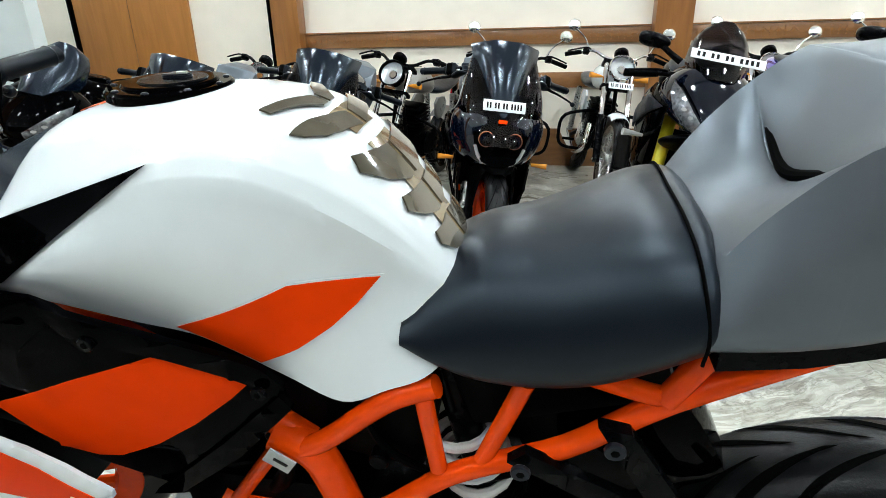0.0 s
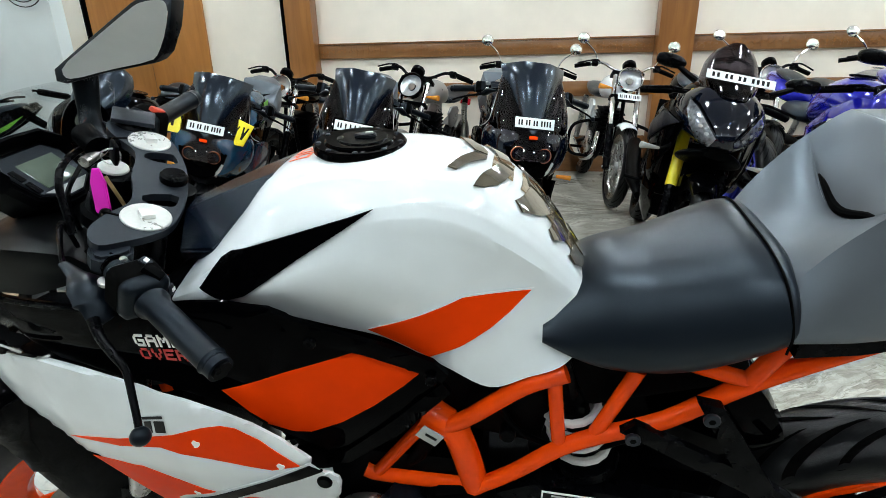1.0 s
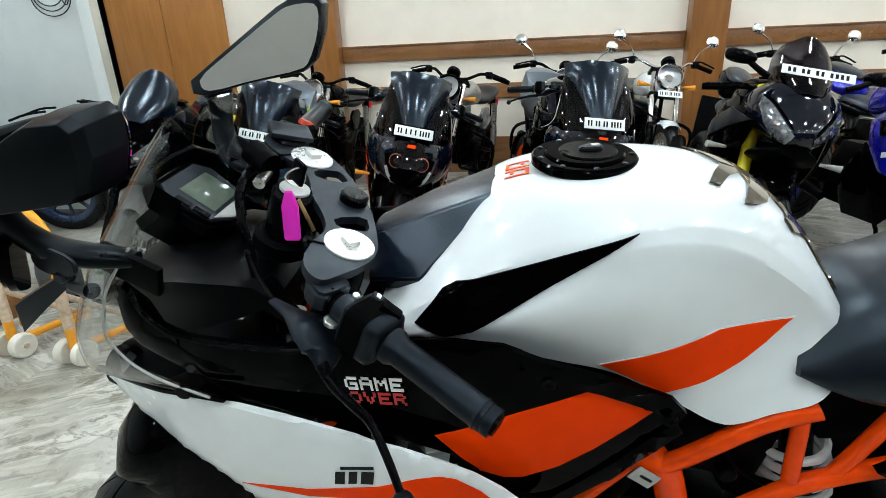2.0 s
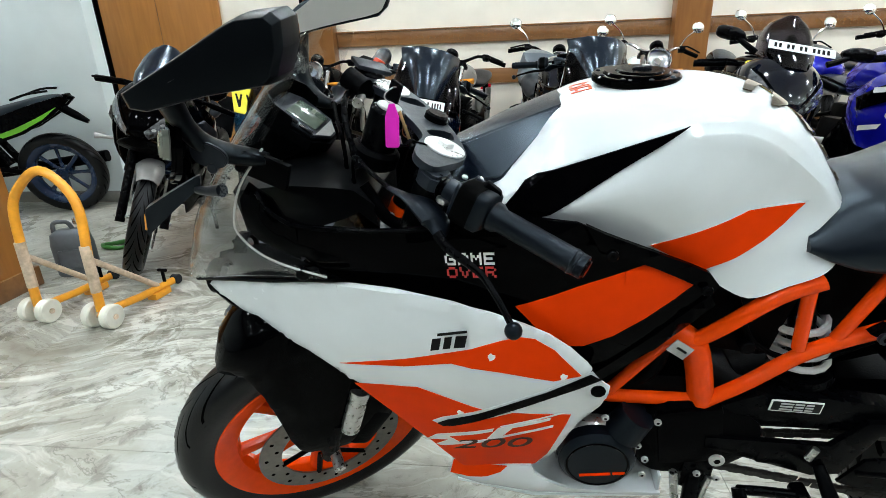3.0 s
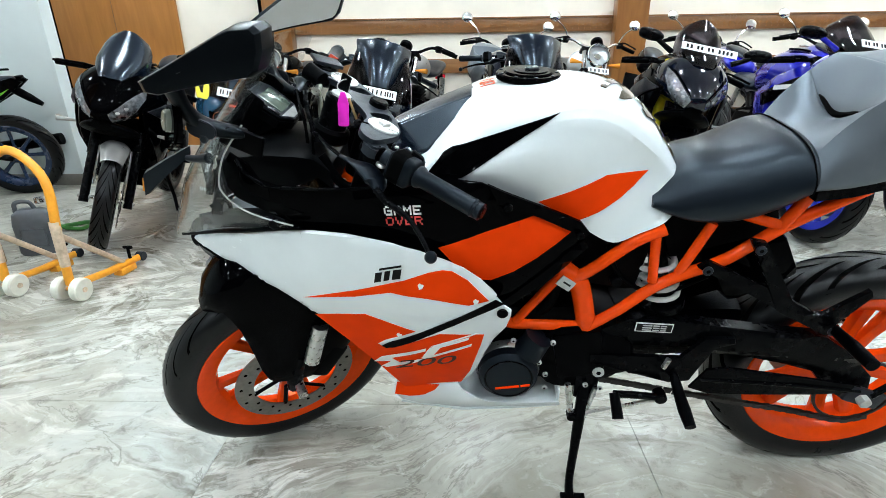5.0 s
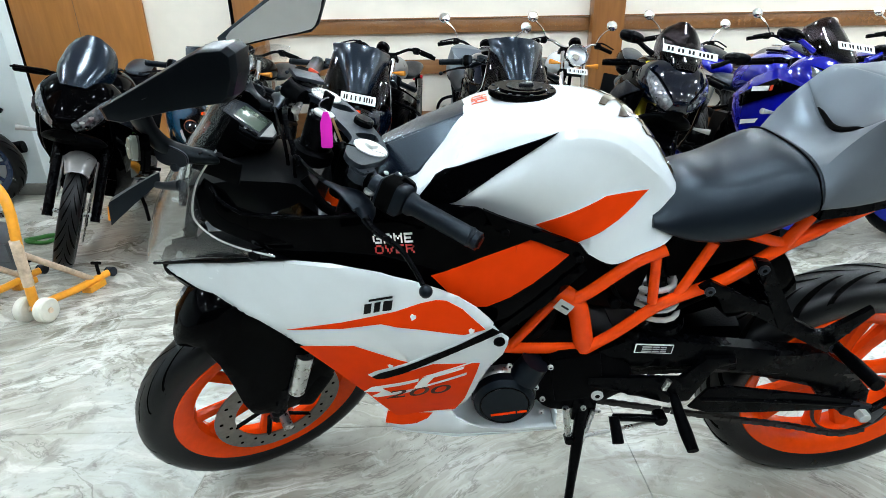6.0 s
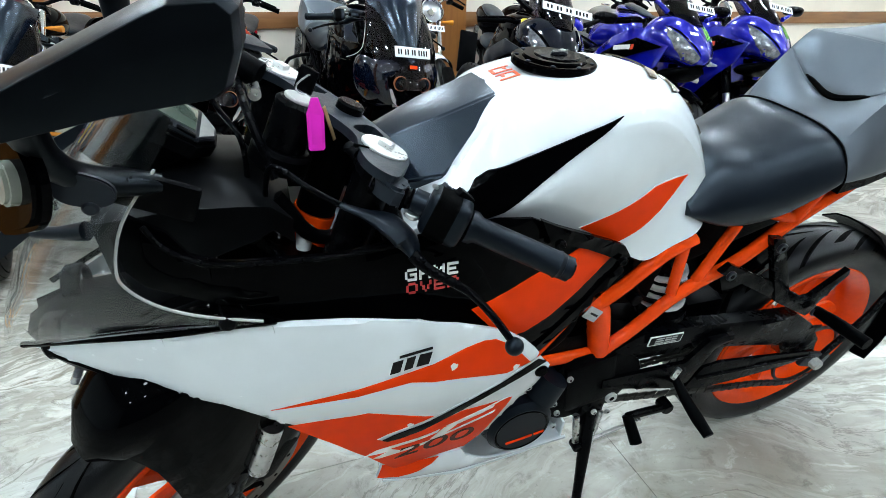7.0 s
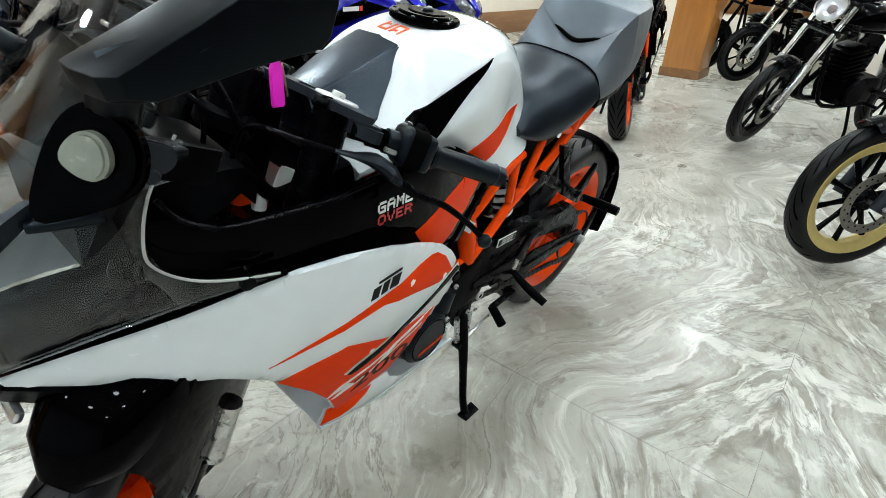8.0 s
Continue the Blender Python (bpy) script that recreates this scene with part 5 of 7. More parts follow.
    part("chin_strip", box(0.012, 0.14, 0.016, (-0.655, 0, 0.618), 0.005, (0, 30, 0)), CLEAR_LENS, nose, "pale running lamp strip")
    # screen
    rows = []
    # a smooth dome (width, length, height of its sides), drawn out into a small tab low on each side
    dome = ((0.062, -0.700, 0.690), (0.098, -0.645, 0.713), (0.130, -0.595, 0.738), (0.152, -0.562, 0.762), (0.166, -0.545, 0.788), (0.171, -0.535, 0.818), (0.168, -0.526, 0.858), (0.160, -0.510, 0.905), (0.150, -0.478, 0.953), (0.140, -0.444, 1.000), (0.128, -0.416, 1.042), (0.116, -0.404, 1.062))
    tab = {1: (0.002, 0.012, 0.003), 2: (0.010, 0.045, 0.007), 3: (0.024, 0.107, 0.006), 4: (0.031, 0.147, -0.004), 5: (0.011, 0.040, -0.006)}
    middle = ((-0.722, 0.692), (-0.712, 0.722), (-0.697, 0.752), (-0.680, 0.782), (-0.662, 0.816), (-0.640, 0.850), (-0.610, 0.888), (-0.574, 0.932), (-0.535, 0.977), (-0.497, 1.020), (-0.462, 1.058), (-0.445, 1.076))
    for k, ((cl, ch), (ew, el, eh)) in enumerate(zip(middle, dome)):
        tw, tl, th = tab.get(k, (0.0, 0.0, 0.0))
        row = []
        for u in np.linspace(-1, 1, 41 if hero else 17).tolist():
            t = abs(u) ** 2.0
            q = max(0.0, (abs(u) - 0.72) / 0.28) ** 2
            row.append((cl + (el - cl) * t + tl * q, ew * math.sin(u * math.pi / 2) + (tw * q if u > 0 else -tw * q), ch + (eh - ch) * t + th * q))
        rows.append(row)
    if hero:
        lines = [spline([r[i] for r in rows], 4) for i in range(len(rows[0]))]
        rows = [[ln[k] for ln in lines] for k in range(len(lines[0]))]
    bm = shell(rows, 0.003)
    scr = part("windscreen", bm, c["screen"], B, c.get("screen_label", "clear acrylic windscreen"), angle=80)
    for s in both:
        part("screen_gasket", tube([(l, s * (fair_w(l, h) - 0.001), h + 0.003) for l, h in ((-0.690, 0.690), (-0.59, 0.725), (-0.503, 0.749), (-0.435, 0.765), (-0.385, 0.774))], 0.0042, 8, 3), GLOSS_BLACK, scr, "black rubber gasket along the screen")
        # pale grey tube: the highlight on the acrylic's rim, put in as colour
        part("screen_edge_highlight", tube([(-0.398, s * 0.197, 0.784), (-0.455, s * 0.190, 0.797), (-0.495, s * 0.182, 0.812), (-0.522, s * 0.174, 0.834), (-0.528, s * 0.170, 0.858), (-0.512, s * 0.160, 0.905), (-0.474, s * 0.147, 0.953)], 0.0016, 8, 4), c.get("edge", LABEL_GREY), scr)
        part("screen_bolt", drum(0.010, -0.005, 0.005, 12, 0.002, (-0.435, s * 0.190, 0.784)), SATIN_BLACK, scr)
    # dash panel
    D = pose(-0.465, 0.004, 0.951, 0, 38, 0)
    face = [(-0.052, -0.036), (-0.030, -0.050), (0.028, -0.044), (0.048, -0.014), (0.048, 0.014), (0.028, 0.048), (-0.030, 0.056), (-0.052, 0.042)]
    dash = part("instrument_panel", sheet_box([(x * 1.12 - 0.002, y * 1.14) for x, y in face], 0.020, 0.004), MATT_BLACK, B, "angular digital instrument panel", m=D @ Matrix.Translation((0, 0, -0.012)))
    part("dash_foot", loft([[(x * k + dx, y * k, z) for x, y in face] for k, dx, z in ((1.0, 0, -0.02), (0.85, -0.01, -0.05), (0.7, -0.03, -0.085))]), MATT_BLACK, dash, m=D)
    part("hood", loft([[(-0.058 + x, y, z), (-0.062 + x, y * 1.04, z + 0.016), (-0.067 + x, y * 1.06, z + 0.016), (-0.066 + x, y * 1.06, z - 0.02)] for x, y, z in ((0.052, -0.056, -0.002), (0.024, -0.060, 0.002), (0.002, -0.042, 0.004), (0.0, 0.0, 0.006), (0.002, 0.046, 0.004), (0.024, 0.064, 0.002), (0.052, 0.058, -0.002))]), MATT_BLACK, dash, m=D)
    part("dash_face", sheet_box([(x * 0.97, y * 0.97) for x, y in face], 0.004, 0.001), DARK_GREY, dash, m=D)
    part("display", box(0.052, 0.064, 0.003, (-0.004, 0.006, 0.0022), 0.001, (0, 0, 0)), LCD, dash, "grey-green display, switched off", m=D)
    part("dash_strip", sheet_box([(0.026, -0.040), (0.045, -0.012), (0.045, 0.014), (0.026, 0.044)], 0.003, 0.001), LABEL_GREY, dash, m=D @ Matrix.Translation((0, 0, 0.001)))
    for k in range(2):
        part("dash_button", box(0.022, 0.009, 0.003, (-0.014 + 0.026 * k, -0.040, 0.0022), 0.001), SATIN_BLACK, dash, m=D)
    part("cowl_tray", loft(half_rings([(-0.56, [(0.0, 0.885), (0.07, 0.880), (0.10, 0.872), (0.09, 0.80)]), (-0.47, [(0.0, 0.900), (0.075, 0.894), (0.108, 0.884), (0.095, 0.80)]), (-0.40, [(0.0, 0.890), (0.070, 0.886), (0.104, 0.878), (0.09, 0.82)]), (-0.375, [(0.0, 0.880), (0.065, 0.876), (0.096, 0.870), (0.085, 0.83)]), (-0.350, [(0.0, 0.850), (0.06, 0.848), (0.085, 0.842), (0.075, 0.80)])])), TRAY, B)
    part("core_fill", box(0.16, 0.20, 0.14, (-0.38, 0, 0.70), 0.03), MATT_BLACK, B)
    # top yoke with two nuts, stem nut, ignition barrel
    half = [(-0.058, 0.0), (-0.052, 0.040), (-0.055, 0.074), (-0.078, 0.098), (-0.099, 0.136), (-0.087, 0.170), (-0.058, 0.156), (-0.030, 0.141), (-0.006, 0.120), (0.006, 0.080), (0.014, 0.036), (0.015, 0.0)]
    hole = [(-0.042, 0.047), (0.004, 0.040), (-0.001, 0.070), (-0.010, 0.074), (-0.042, 0.068)]
    Y = S @ pose(0, 0.010, 0.010)
    plate = bmesh.new()
    lines = [chaikin(half + [(x, -y) for x, y in half[-2:0:-1]], 2)] + [chaikin([(x, s * y) for x, y in hole], 1) for s in both]
    for ln in lines:
        vs = [plate.verts.new((x, y, 0)) for x, y in ln]
        for a, b in zip(vs, vs[1:] + vs[:1]):
            plate.edges.new((a, b))
    bmesh.ops.triangle_fill(plate, edges=plate.edges[:], use_beauty=True)
    ext = bmesh.ops.extrude_face_region(plate, geom=plate.faces[:])
    for v in [g for g in ext["geom"] if isinstance(g, bmesh.types.BMVert)]:
        v.co.z -= 0.011
    yoke = part("top_yoke", plate, YOKE, B, "dark grey cast top yoke", m=Y, angle=30)
    for s in both:
        nut = part("fork_cap", along_z(drum(0.0295, -0.012, 0.003, 36, 0.0012), pose(-0.036, s * 0.103, 0.0)), ALU, yoke, "bright aluminium fork cap", m=Y @ pose(0, 0, 0.0, 180, 0, 0) @ Matrix.Diagonal((1, -1, -1, 1)))
        part("cap_nut", box(0.017, 0.017, 0.008, (-0.036, s * 0.103, 0.006), 0.0025, (0, 0, 20)), ALU, nut, m=Y)
        part("pinch_slot", box(0.034, 0.0022, 0.003, (-0.068, s * 0.103, 0.0002), 0, (0, 0, s * 18)), GROOVE, yoke, m=Y)
        part("pinch_bolt", tube([(-0.080, s * 0.088, -0.008), (-0.080, s * 0.106, -0.008)], 0.0075, 12), SATIN_BLACK, yoke, m=Y)
    part("stem_nut", along_z(drum(0.0185, -0.010, 0.012, 28, 0.003), pose(-0.004, -0.004, 0.0)), SATIN_BLACK, yoke, m=Y)
    barrel = part("ignition_barrel", along_z(drum(0.027, -0.075, 0.006, 28, 0.004), pose(-0.078, 0.018, 0.004)), SATIN_BLACK, yoke, m=S)
    part("barrel_collar", along_z(drum(0.038, -0.085, -0.055, 28, 0.006), pose(-0.078, 0.018, 0.004)), MATT_BLACK, barrel, m=S)
    part("barrel_face", along_z(drum(0.019, 0, 0.0045, 24, 0.001), pose(-0.078, 0.018, 0.010)), LABEL_GREY, barrel, m=S)
    part("lower_yoke", sheet_box(chaikin([(-0.070, -0.13), (-0.070, 0.13), (0.0, 0.12), (0.03, 0.03), (0.03, -0.03), (0.0, -0.12)], 1), 0.035, 0.004), SATIN_BLACK, B, m=S @ pose(0, 0, -0.20))
    # clip-on bars, grips, switch pods, levers
    for s in both:
        clamp = part("bar_clamp", sheet_box(chaikin([(-0.080, s * 0.122), (-0.096, s * 0.146), (-0.086, s * 0.174), (-0.060, s * 0.164), (-0.044, s * 0.150), (-0.056, s * 0.126)], 1), 0.020, 0.004), YOKE, B, m=S @ pose(0, 0, -0.008))
        def at(k, dx=0.0, dz=0.0):
            return (-0.0725 + 0.1105 * k + dx, s * (0.155 + 0.188 * k), -0.012 + 0.012 * k + dz)
        bar = part("handlebar", tube([at(-0.12), at(0), at(1)], 0.0108, 14), SATIN_BLACK, B, m=S)
        part("grip", tube([at(0.41), at(0.44), at(0.47), at(0.90), at(0.915), at(0.925), at(0.94)], [0.0190, 0.0190, 0.0152, 0.0152, 0.0166, 0.0150, 0.0150], 22), CONTROL, bar, "black rubber grip", m=S)
        part("bar_end_weight", tube([at(0.942), at(0.985)], 0.0148, 18), CONTROL, bar, m=S)
        pod = part("switch_pod", box(0.052, 0.050, 0.052, (0, 0, 0.001), 0.013, seg=3), CONTROL, bar, "black switch housing", m=S @ Matrix.Translation(at(0.285)) @ pose(0, 0, 0, 0, 0, -s * 30.5))
        part("pod_seam", box(0.0535, 0.0012, 0.0535, (0, 0.004, 0.001), 0.013, seg=3), GROOVE, pod, m=S @ Matrix.Translation(at(0.285)) @ pose(0, 0, 0, 0, 0, -s * 30.5))
        part("switch", box(0.024, 0.013, 0.012, at(0.30, 0.012, 0.026), 0.004, (0, 20, s * 29)), MATT_BLACK if s < 0 else STICKER_RED, pod, m=S)
        part("pod_screw", along_z(drum(0.004, 0, 0.004, 10, 0.001), pose(*at(0.18, -0.004, 0.026))), STEEL, pod, m=S)
        if hero and s < 0:
            part("switch", box(0.016, 0.012, 0.010, at(0.20, 0.016, 0.025), 0.003, (0, 20, -29)), DARK_GREY, pod, m=S)
            part("switch", box(0.014, 0.012, 0.010, at(0.30, 0.029, 0.002), 0.003, (0, 75, -29)), DARK_GREY, pod, m=S)
            part("switch_mark", box(0.005, 0.006, 0.002, at(0.20, 0.016, 0.0305), 0.0005, (0, 20, -29)), PRINT_WHITE, pod, m=S)
            part("switch_mark", box(0.005, 0.006, 0.002, at(0.30, 0.034, 0.003), 0.0005, (0, 75, -29)), PRINT_WHITE, pod, m=S)
        lev = part("lever", tube([(-0.082, s * 0.215, -0.050), (-0.074, s * 0.236, -0.056), (-0.060, s * 0.262, -0.057), (-0.047, s * 0.284, -0.060), (-0.038, s * 0.318, -0.070), (-0.031, s * 0.346, -0.082)], [0.0070, 0.0056, 0.0048, 0.0042, 0.0040, 0.0038], 10, 5, flat=1.1), SATIN_BLACK, bar, "black hand lever with a ball end", m=S)
        bm = bmesh.new()
        bmesh.ops.create_uvsphere(bm, u_segments=18, v_segments=12, radius=0.0105, matrix=pose(-0.030, s * 0.350, -0.085))
        part("lever_ball", bm, CONTROL, lev, m=S)
        perch = part("lever_perch", tube([(-0.119, s * 0.130, -0.040), (-0.104, s * 0.152, -0.038), (-0.090, s * 0.176, -0.036), (-0.078, s * 0.198, -0.044), (-0.080, s * 0.218, -0.052)], [0.0055, 0.010, 0.023, 0.025, 0.009], 14, 3, flat=0.42), CONTROL, bar, "rubber lever boot", m=S)
        part("perch_clamp", tube([at(0.10), at(0.17)], 0.0165, 16), CONTROL, perch, m=S)
        for k in range(4):
            part("bar_ring", tube([at(-0.01 + 0.03 * k), at(0.005 + 0.03 * k)], 0.0140, 16), GLOSS_BLACK, bar, m=S)
        part("perch_bolt", along_z(drum(0.009, 0, 0.006, 12, 0.001), pose(-0.072, s * 0.186, -0.022)), STEEL, perch, m=S)
        part("clutch_cable" if s < 0 else "brake_hose", tube([(-0.119, s * 0.130, -0.040), (-0.127, s * 0.085, -0.045), (-0.132, s * 0.035, -0.050), (-0.122, s * 0.02, -0.08), (-0.10, s * 0.02, -0.14)], 0.0034, 8, 6), SATIN_BLACK, bar, m=S)
    if hero:
        res = part("brake_reservoir", along_z(drum(0.026, -0.03, 0.012, 24, 0.004), pose(-0.060, 0.165, 0.004)), SATIN_BLACK, B, "black brake fluid reservoir", m=S)
        part("reservoir_lid", box(0.060, 0.045, 0.008, (-0.060, 0.165, 0.022), 0.003), DARK_GREY, res, m=S)
        part("throttle_cable", tube([(-0.03, 0.17, -0.02), (-0.10, 0.11, 0.00), (-0.14, 0.03, -0.01), (-0.12, -0.03, -0.07)], 0.005, 8, 6), SATIN_BLACK, B, m=S)
        part("cable_adjuster", tube([(-0.095, 0.09, 0.000), (-0.115, 0.05, -0.004)], 0.008, 10), STEEL, B, m=S)
        part("mirror_boot", tube([(-0.10, 0.07, 0.012), (-0.12, 0.10, 0.016)], 0.017, 14), MATT_BLACK, B, m=S)
        part("wiring_loom", tube([(-0.10, -0.02, -0.10), (-0.05, -0.06, -0.14), (0.03, -0.08, -0.12), (0.08, -0.05, -0.16)], 0.010, 10, 5), MATT_BLACK, B, m=S)
        part("stem_sleeve", tube([(0, 0.01, -0.005), (0, 0.0, -0.14)], 0.028, 18), MATT_BLACK, B, m=S)
        part("head_tube", tube([(0, 0, -0.14), (0, 0, -0.26)], 0.030, 18), c["frame"], B, "orange steering head", m=S)
        for s in both:
            part("head_gusset", tube([(0.0, s * 0.030, -0.17), (-0.01, s * 0.060, -0.25), (0.02, s * 0.085, -0.33)], [0.016, 0.018, 0.017], 12, 3), c["frame"], B, "orange frame tube below the steering head", m=S)
        part("tank_front_skirt", box(0.030, 0.236, 0.080, (-0.224, 0, 0.806), 0.012, (0, -14, 0)), MATT_BLACK, B)
        part("coolant_bottle", box(0.022, 0.030, 0.050, (0.030, -0.050, -0.14), 0.008, (0, 12, 10)), SPRING, B, "milky plastic bottle", m=S)
        part("white_cap", tube([(-0.058, -0.045, -0.135), (-0.052, -0.050, -0.165)], [0.012, 0.010], 12), SPRING, B, m=S)
        # key with a pink tag
        K = S @ pose(-0.078, 0.018, 0.006)
        key = thing("key", m, "ignition key on a steel ring with a pink plastic tag", "key")
        part("bow", box(0.006, 0.024, 0.030, (0, 0, 0.030), 0.003, (0, 0, 20)), MATT_BLACK, key, m=K)
        rp = [(0.012 * math.cos(a) - 0.004, 0.003 * math.sin(2 * a) - 0.005, 0.026 + 0.012 * math.sin(a)) for a in np.linspace(0, 2 * math.pi, 25).tolist()]
        part("ring", tube(rp, 0.0012, 6), STEEL, key, m=K)
        G = Matrix.Translation((-0.311, -0.068, 0.990)) @ pose(0, 0, 0, -9, 4, 8) @ Matrix.Diagonal((0.78, 0.8, 0.9, 1))
        tg = part("tag", sheet_box([(-0.0125, -0.066), (-0.010, -0.069), (0.010, -0.069), (0.0125, -0.066), (0.0125, -0.022), (0.005, -0.002), (-0.005, -0.002), (-0.0125, -0.022)], 0.005, 0.0012), PINK, key, "bright pink plastic tag", m=G @ pose(0, 0, 0, 90, 0, 0))
        part("tag_face", box(0.017, 0.0055, 0.040, (0, 0, -0.042), 0.002), PINK, tg, m=G)
        part("spare_key", box(0.006, 0.002, 0.050, (0.022, 0.006, -0.036), 0.0008, (0, -24, 30)), BRASS, key, "small brass key", m=G)
    if hero:
        for s in both:
            ind = part("indicator", loft([[(l + k * dx, s * (w + k * dy), h + k * dz) for dx, dy, dz in ((0.000, 0.010, 0.0), (-0.006, -0.009, 0.0), (-0.014, -0.011, -0.036), (-0.010, 0.008, -0.044))] for l, w, h, k in ((-0.690, 0.124, 0.852, 0.9), (-0.686, 0.124, 0.858, 1.0), (-0.640, 0.122, 0.883, 0.72), (-0.596, 0.120, 0.905, 0.46), (-0.590, 0.120, 0.907, 0.40))]), CONTROL, B, "black turn indicator folded forwards", angle=30)
            part("stalk", tube([(-0.600, s * 0.124, 0.885), (-0.575, s * 0.136, 0.888), (-0.548, s * 0.146, 0.893)], [0.006, 0.007, 0.010], 12, 3), CONTROL, ind)
            part("lens", box(0.004, 0.012, 0.028, (-0.697, s * 0.124, 0.834), 0.0015, (0, 16, 0)), AMBER, ind, "amber lens")
    # mirrors on the cowl, folded inwards
    for s in both if mirrors else ():
        mirror(B, s, hero)
    return B


def ip_left(B):
    return next(o for o in B.children if o.name.startswith("inner_fairing"))


def spline2(pts, n):
    return [(p.x, p.y) for p in spline([(a, b, 0) for a, b in pts], n)]


def sheet_box(poly, thick, bevel):
    """A flat plate with an outline in (x, y), its middle at z = 0."""
    bm = bmesh.new()
    f = bm.faces.new([bm.verts.new((x, y, -thick / 2)) for x, y in poly])
    ext = bmesh.ops.extrude_face_region(bm, geom=[f])
    top = [g for g in ext["geom"] if isinstance(g, bmesh.types.BMVert)]
    for v in top:
        v.co.z = thick / 2
    tops = set(top)
    if bevel:
        bmesh.ops.bevel(bm, geom=[e for e in bm.edges if e.verts[0] in tops and e.verts[1] in tops], offset=bevel, segments=2, affect="EDGES")
    return bm


def thing_chain(pts, y):
    """Chain links along a line in (l, h)."""
    run = spline([(l, y, h) for l, h in pts], 40)
    bm = bmesh.new()
    acc, k = 0.0, 0
    for a, b in zip(run, run[1:]):
        acc += (b - a).length
        if acc > 0.0127:
            acc = 0
            k += 1
            d = (b - a).normalized()
            ang = math.degrees(math.atan2(-d.z, d.x))
            for s in (-1, 1):
                bmesh.ops.create_cube(bm, size=1, matrix=Matrix.Translation(a + Vector((0, s * (0.005 if k % 2 else 0.0035), 0))) @ pose(0, 0, 0, 0, ang, 0) @ Matrix.Diagonal((0.016, 0.0016, 0.0105, 1)))
    return bm


def mirror(B, s, hero):
    # shell long along the bike, glass facing in and back
    out = [(-0.566, 1.034), (-0.571, 1.052), (-0.520, 1.086), (-0.425, 1.148), (-0.405, 1.157), (-0.362, 1.160), (-0.350, 1.148), (-0.352, 1.110), (-0.366, 1.070), (-0.380, 1.058), (-0.470, 1.045), (-0.545, 1.030)]
    if s < 0:
        out = [(x if x < -0.45 else -0.45 + (x + 0.45) * 0.80, 1.048 + (z - 1.048) * 0.70 if z > 1.048 else z) for x, z in out]
    cl, ch = -0.445, 1.090 if s > 0 else 1.076
    lift = 0.018 if s > 0 else 0.0
    rings = []
    for y, k in ((-0.006, 0.97), (-0.004, 1.0), (0.012, 1.0), (0.036, 0.96), (0.046, 0.88)):
        rings.append([(cl + (x - cl) * k, s * (0.213 + y + (0.10 if s < 0 else -0.52) * (1.09 - z)), ch + (z - ch) * k + lift) for x, z in out])
    body = loft(rings)
    body.normal_update()
    bmesh.ops.bevel(body, geom=[e for e in body.edges if len(e.link_faces) == 2 and e.calc_face_angle(0) > 0.30], offset=0.0055, segments=3, profile=0.55, affect="EDGES", clamp_overlap=True)
    shell = part("mirror_shell", body, MIRROR_BACK, B, "angular black mirror shell", angle=34)
    gx = [(cl + (x - cl) * 0.90 + 0.006, ch + (z - ch) * 0.88 + lift) for x, z in chaikin(out, 1)]
    part("mirror_glass", sheet(gx, lambda l, h: 0.2055 + (0.10 if s < 0 else -0.52) * (1.09 + lift - h), 0.0015, 0.05, 0.0, s), MIRROR, shell, "clean mirror glass")
    # a raised fin with a sloping top along the back
    FZ = lambda z: z + lift if s > 0 else min(z, 1.048 + (z - 1.048) * 0.8)
    fin = loft([[(-0.435, s * 0.2530, FZ(1.100)), (-0.436, s * 0.2535, FZ(1.098)), (-0.434, s * 0.2500, FZ(1.098))],
                [(-0.500, s * 0.2490, FZ(1.086)), (-0.500, s * 0.2625, FZ(1.068)), (-0.500, s * 0.2470, FZ(1.060))],
                [(-0.556, s * 0.2330, FZ(1.064)), (-0.556, s * 0.2470, FZ(1.044)), (-0.556, s * 0.2330, FZ(1.040))]])
    part("mirror_fin", fin, MIRROR_BACK, shell, "sloping fin on the mirror back")
    arm = part("mirror_arm", tube([(-0.470, s * 0.146, 0.938), (-0.492, s * 0.150, 0.943), (-0.515, s * 0.165, 0.954), (-0.532, s * 0.182, 0.972), (-0.540, s * 0.198, 1.000), (-0.540, s * 0.216, 1.040 + lift)], [0.012, 0.017, 0.019, 0.019, 0.018, 0.022], 16, 4, flat=0.7), MIRROR_BACK, B)
    part("mirror_foot", box(0.08, 0.010, 0.040, (-0.478, s * 0.150, 0.928), 0.004, (0, 20, s * 10)), MATT_BLACK, arm)
    part("arm_plate", sheet_box(chaikin([(-0.022, -0.012), (0.018, -0.020), (0.026, 0.004), (-0.010, 0.022), (-0.026, 0.010)], 2), 0.005, 0.0015), DARK_GREY, arm, m=pose(-0.520, s * 0.196, 0.962, 90, 0, 0))
    L = pose(-0.562, s * 0.204, 0.979) @ pose(0, 0, 0, 0, 0, s * 52) @ pose(0, 0, 0, 76 if s < 0 else 84, 0, 0) @ Matrix.Diagonal((0.94, 0.84, 1, 1))
    part("position_lamp", sheet_box(chaikin([(-0.023, -0.004), (-0.004, 0.024), (0.016, 0.020), (0.022, -0.004), (0.012, -0.022), (-0.006, -0.020)], 2), 0.010, 0.003), POSITION, arm, "milky indicator lens", m=L @ pose(0, 0, 0.008))
    part("arm_cowl", sheet_box(chaikin([(-0.062, -0.082), (-0.012, -0.062), (0.036, -0.034), (0.044, 0.012), (0.022, 0.044), (-0.012, 0.046), (-0.040, 0.004)], 2), 0.012, 0.005), GLOSS_BLACK, arm, m=L @ pose(0, 0, -0.003))
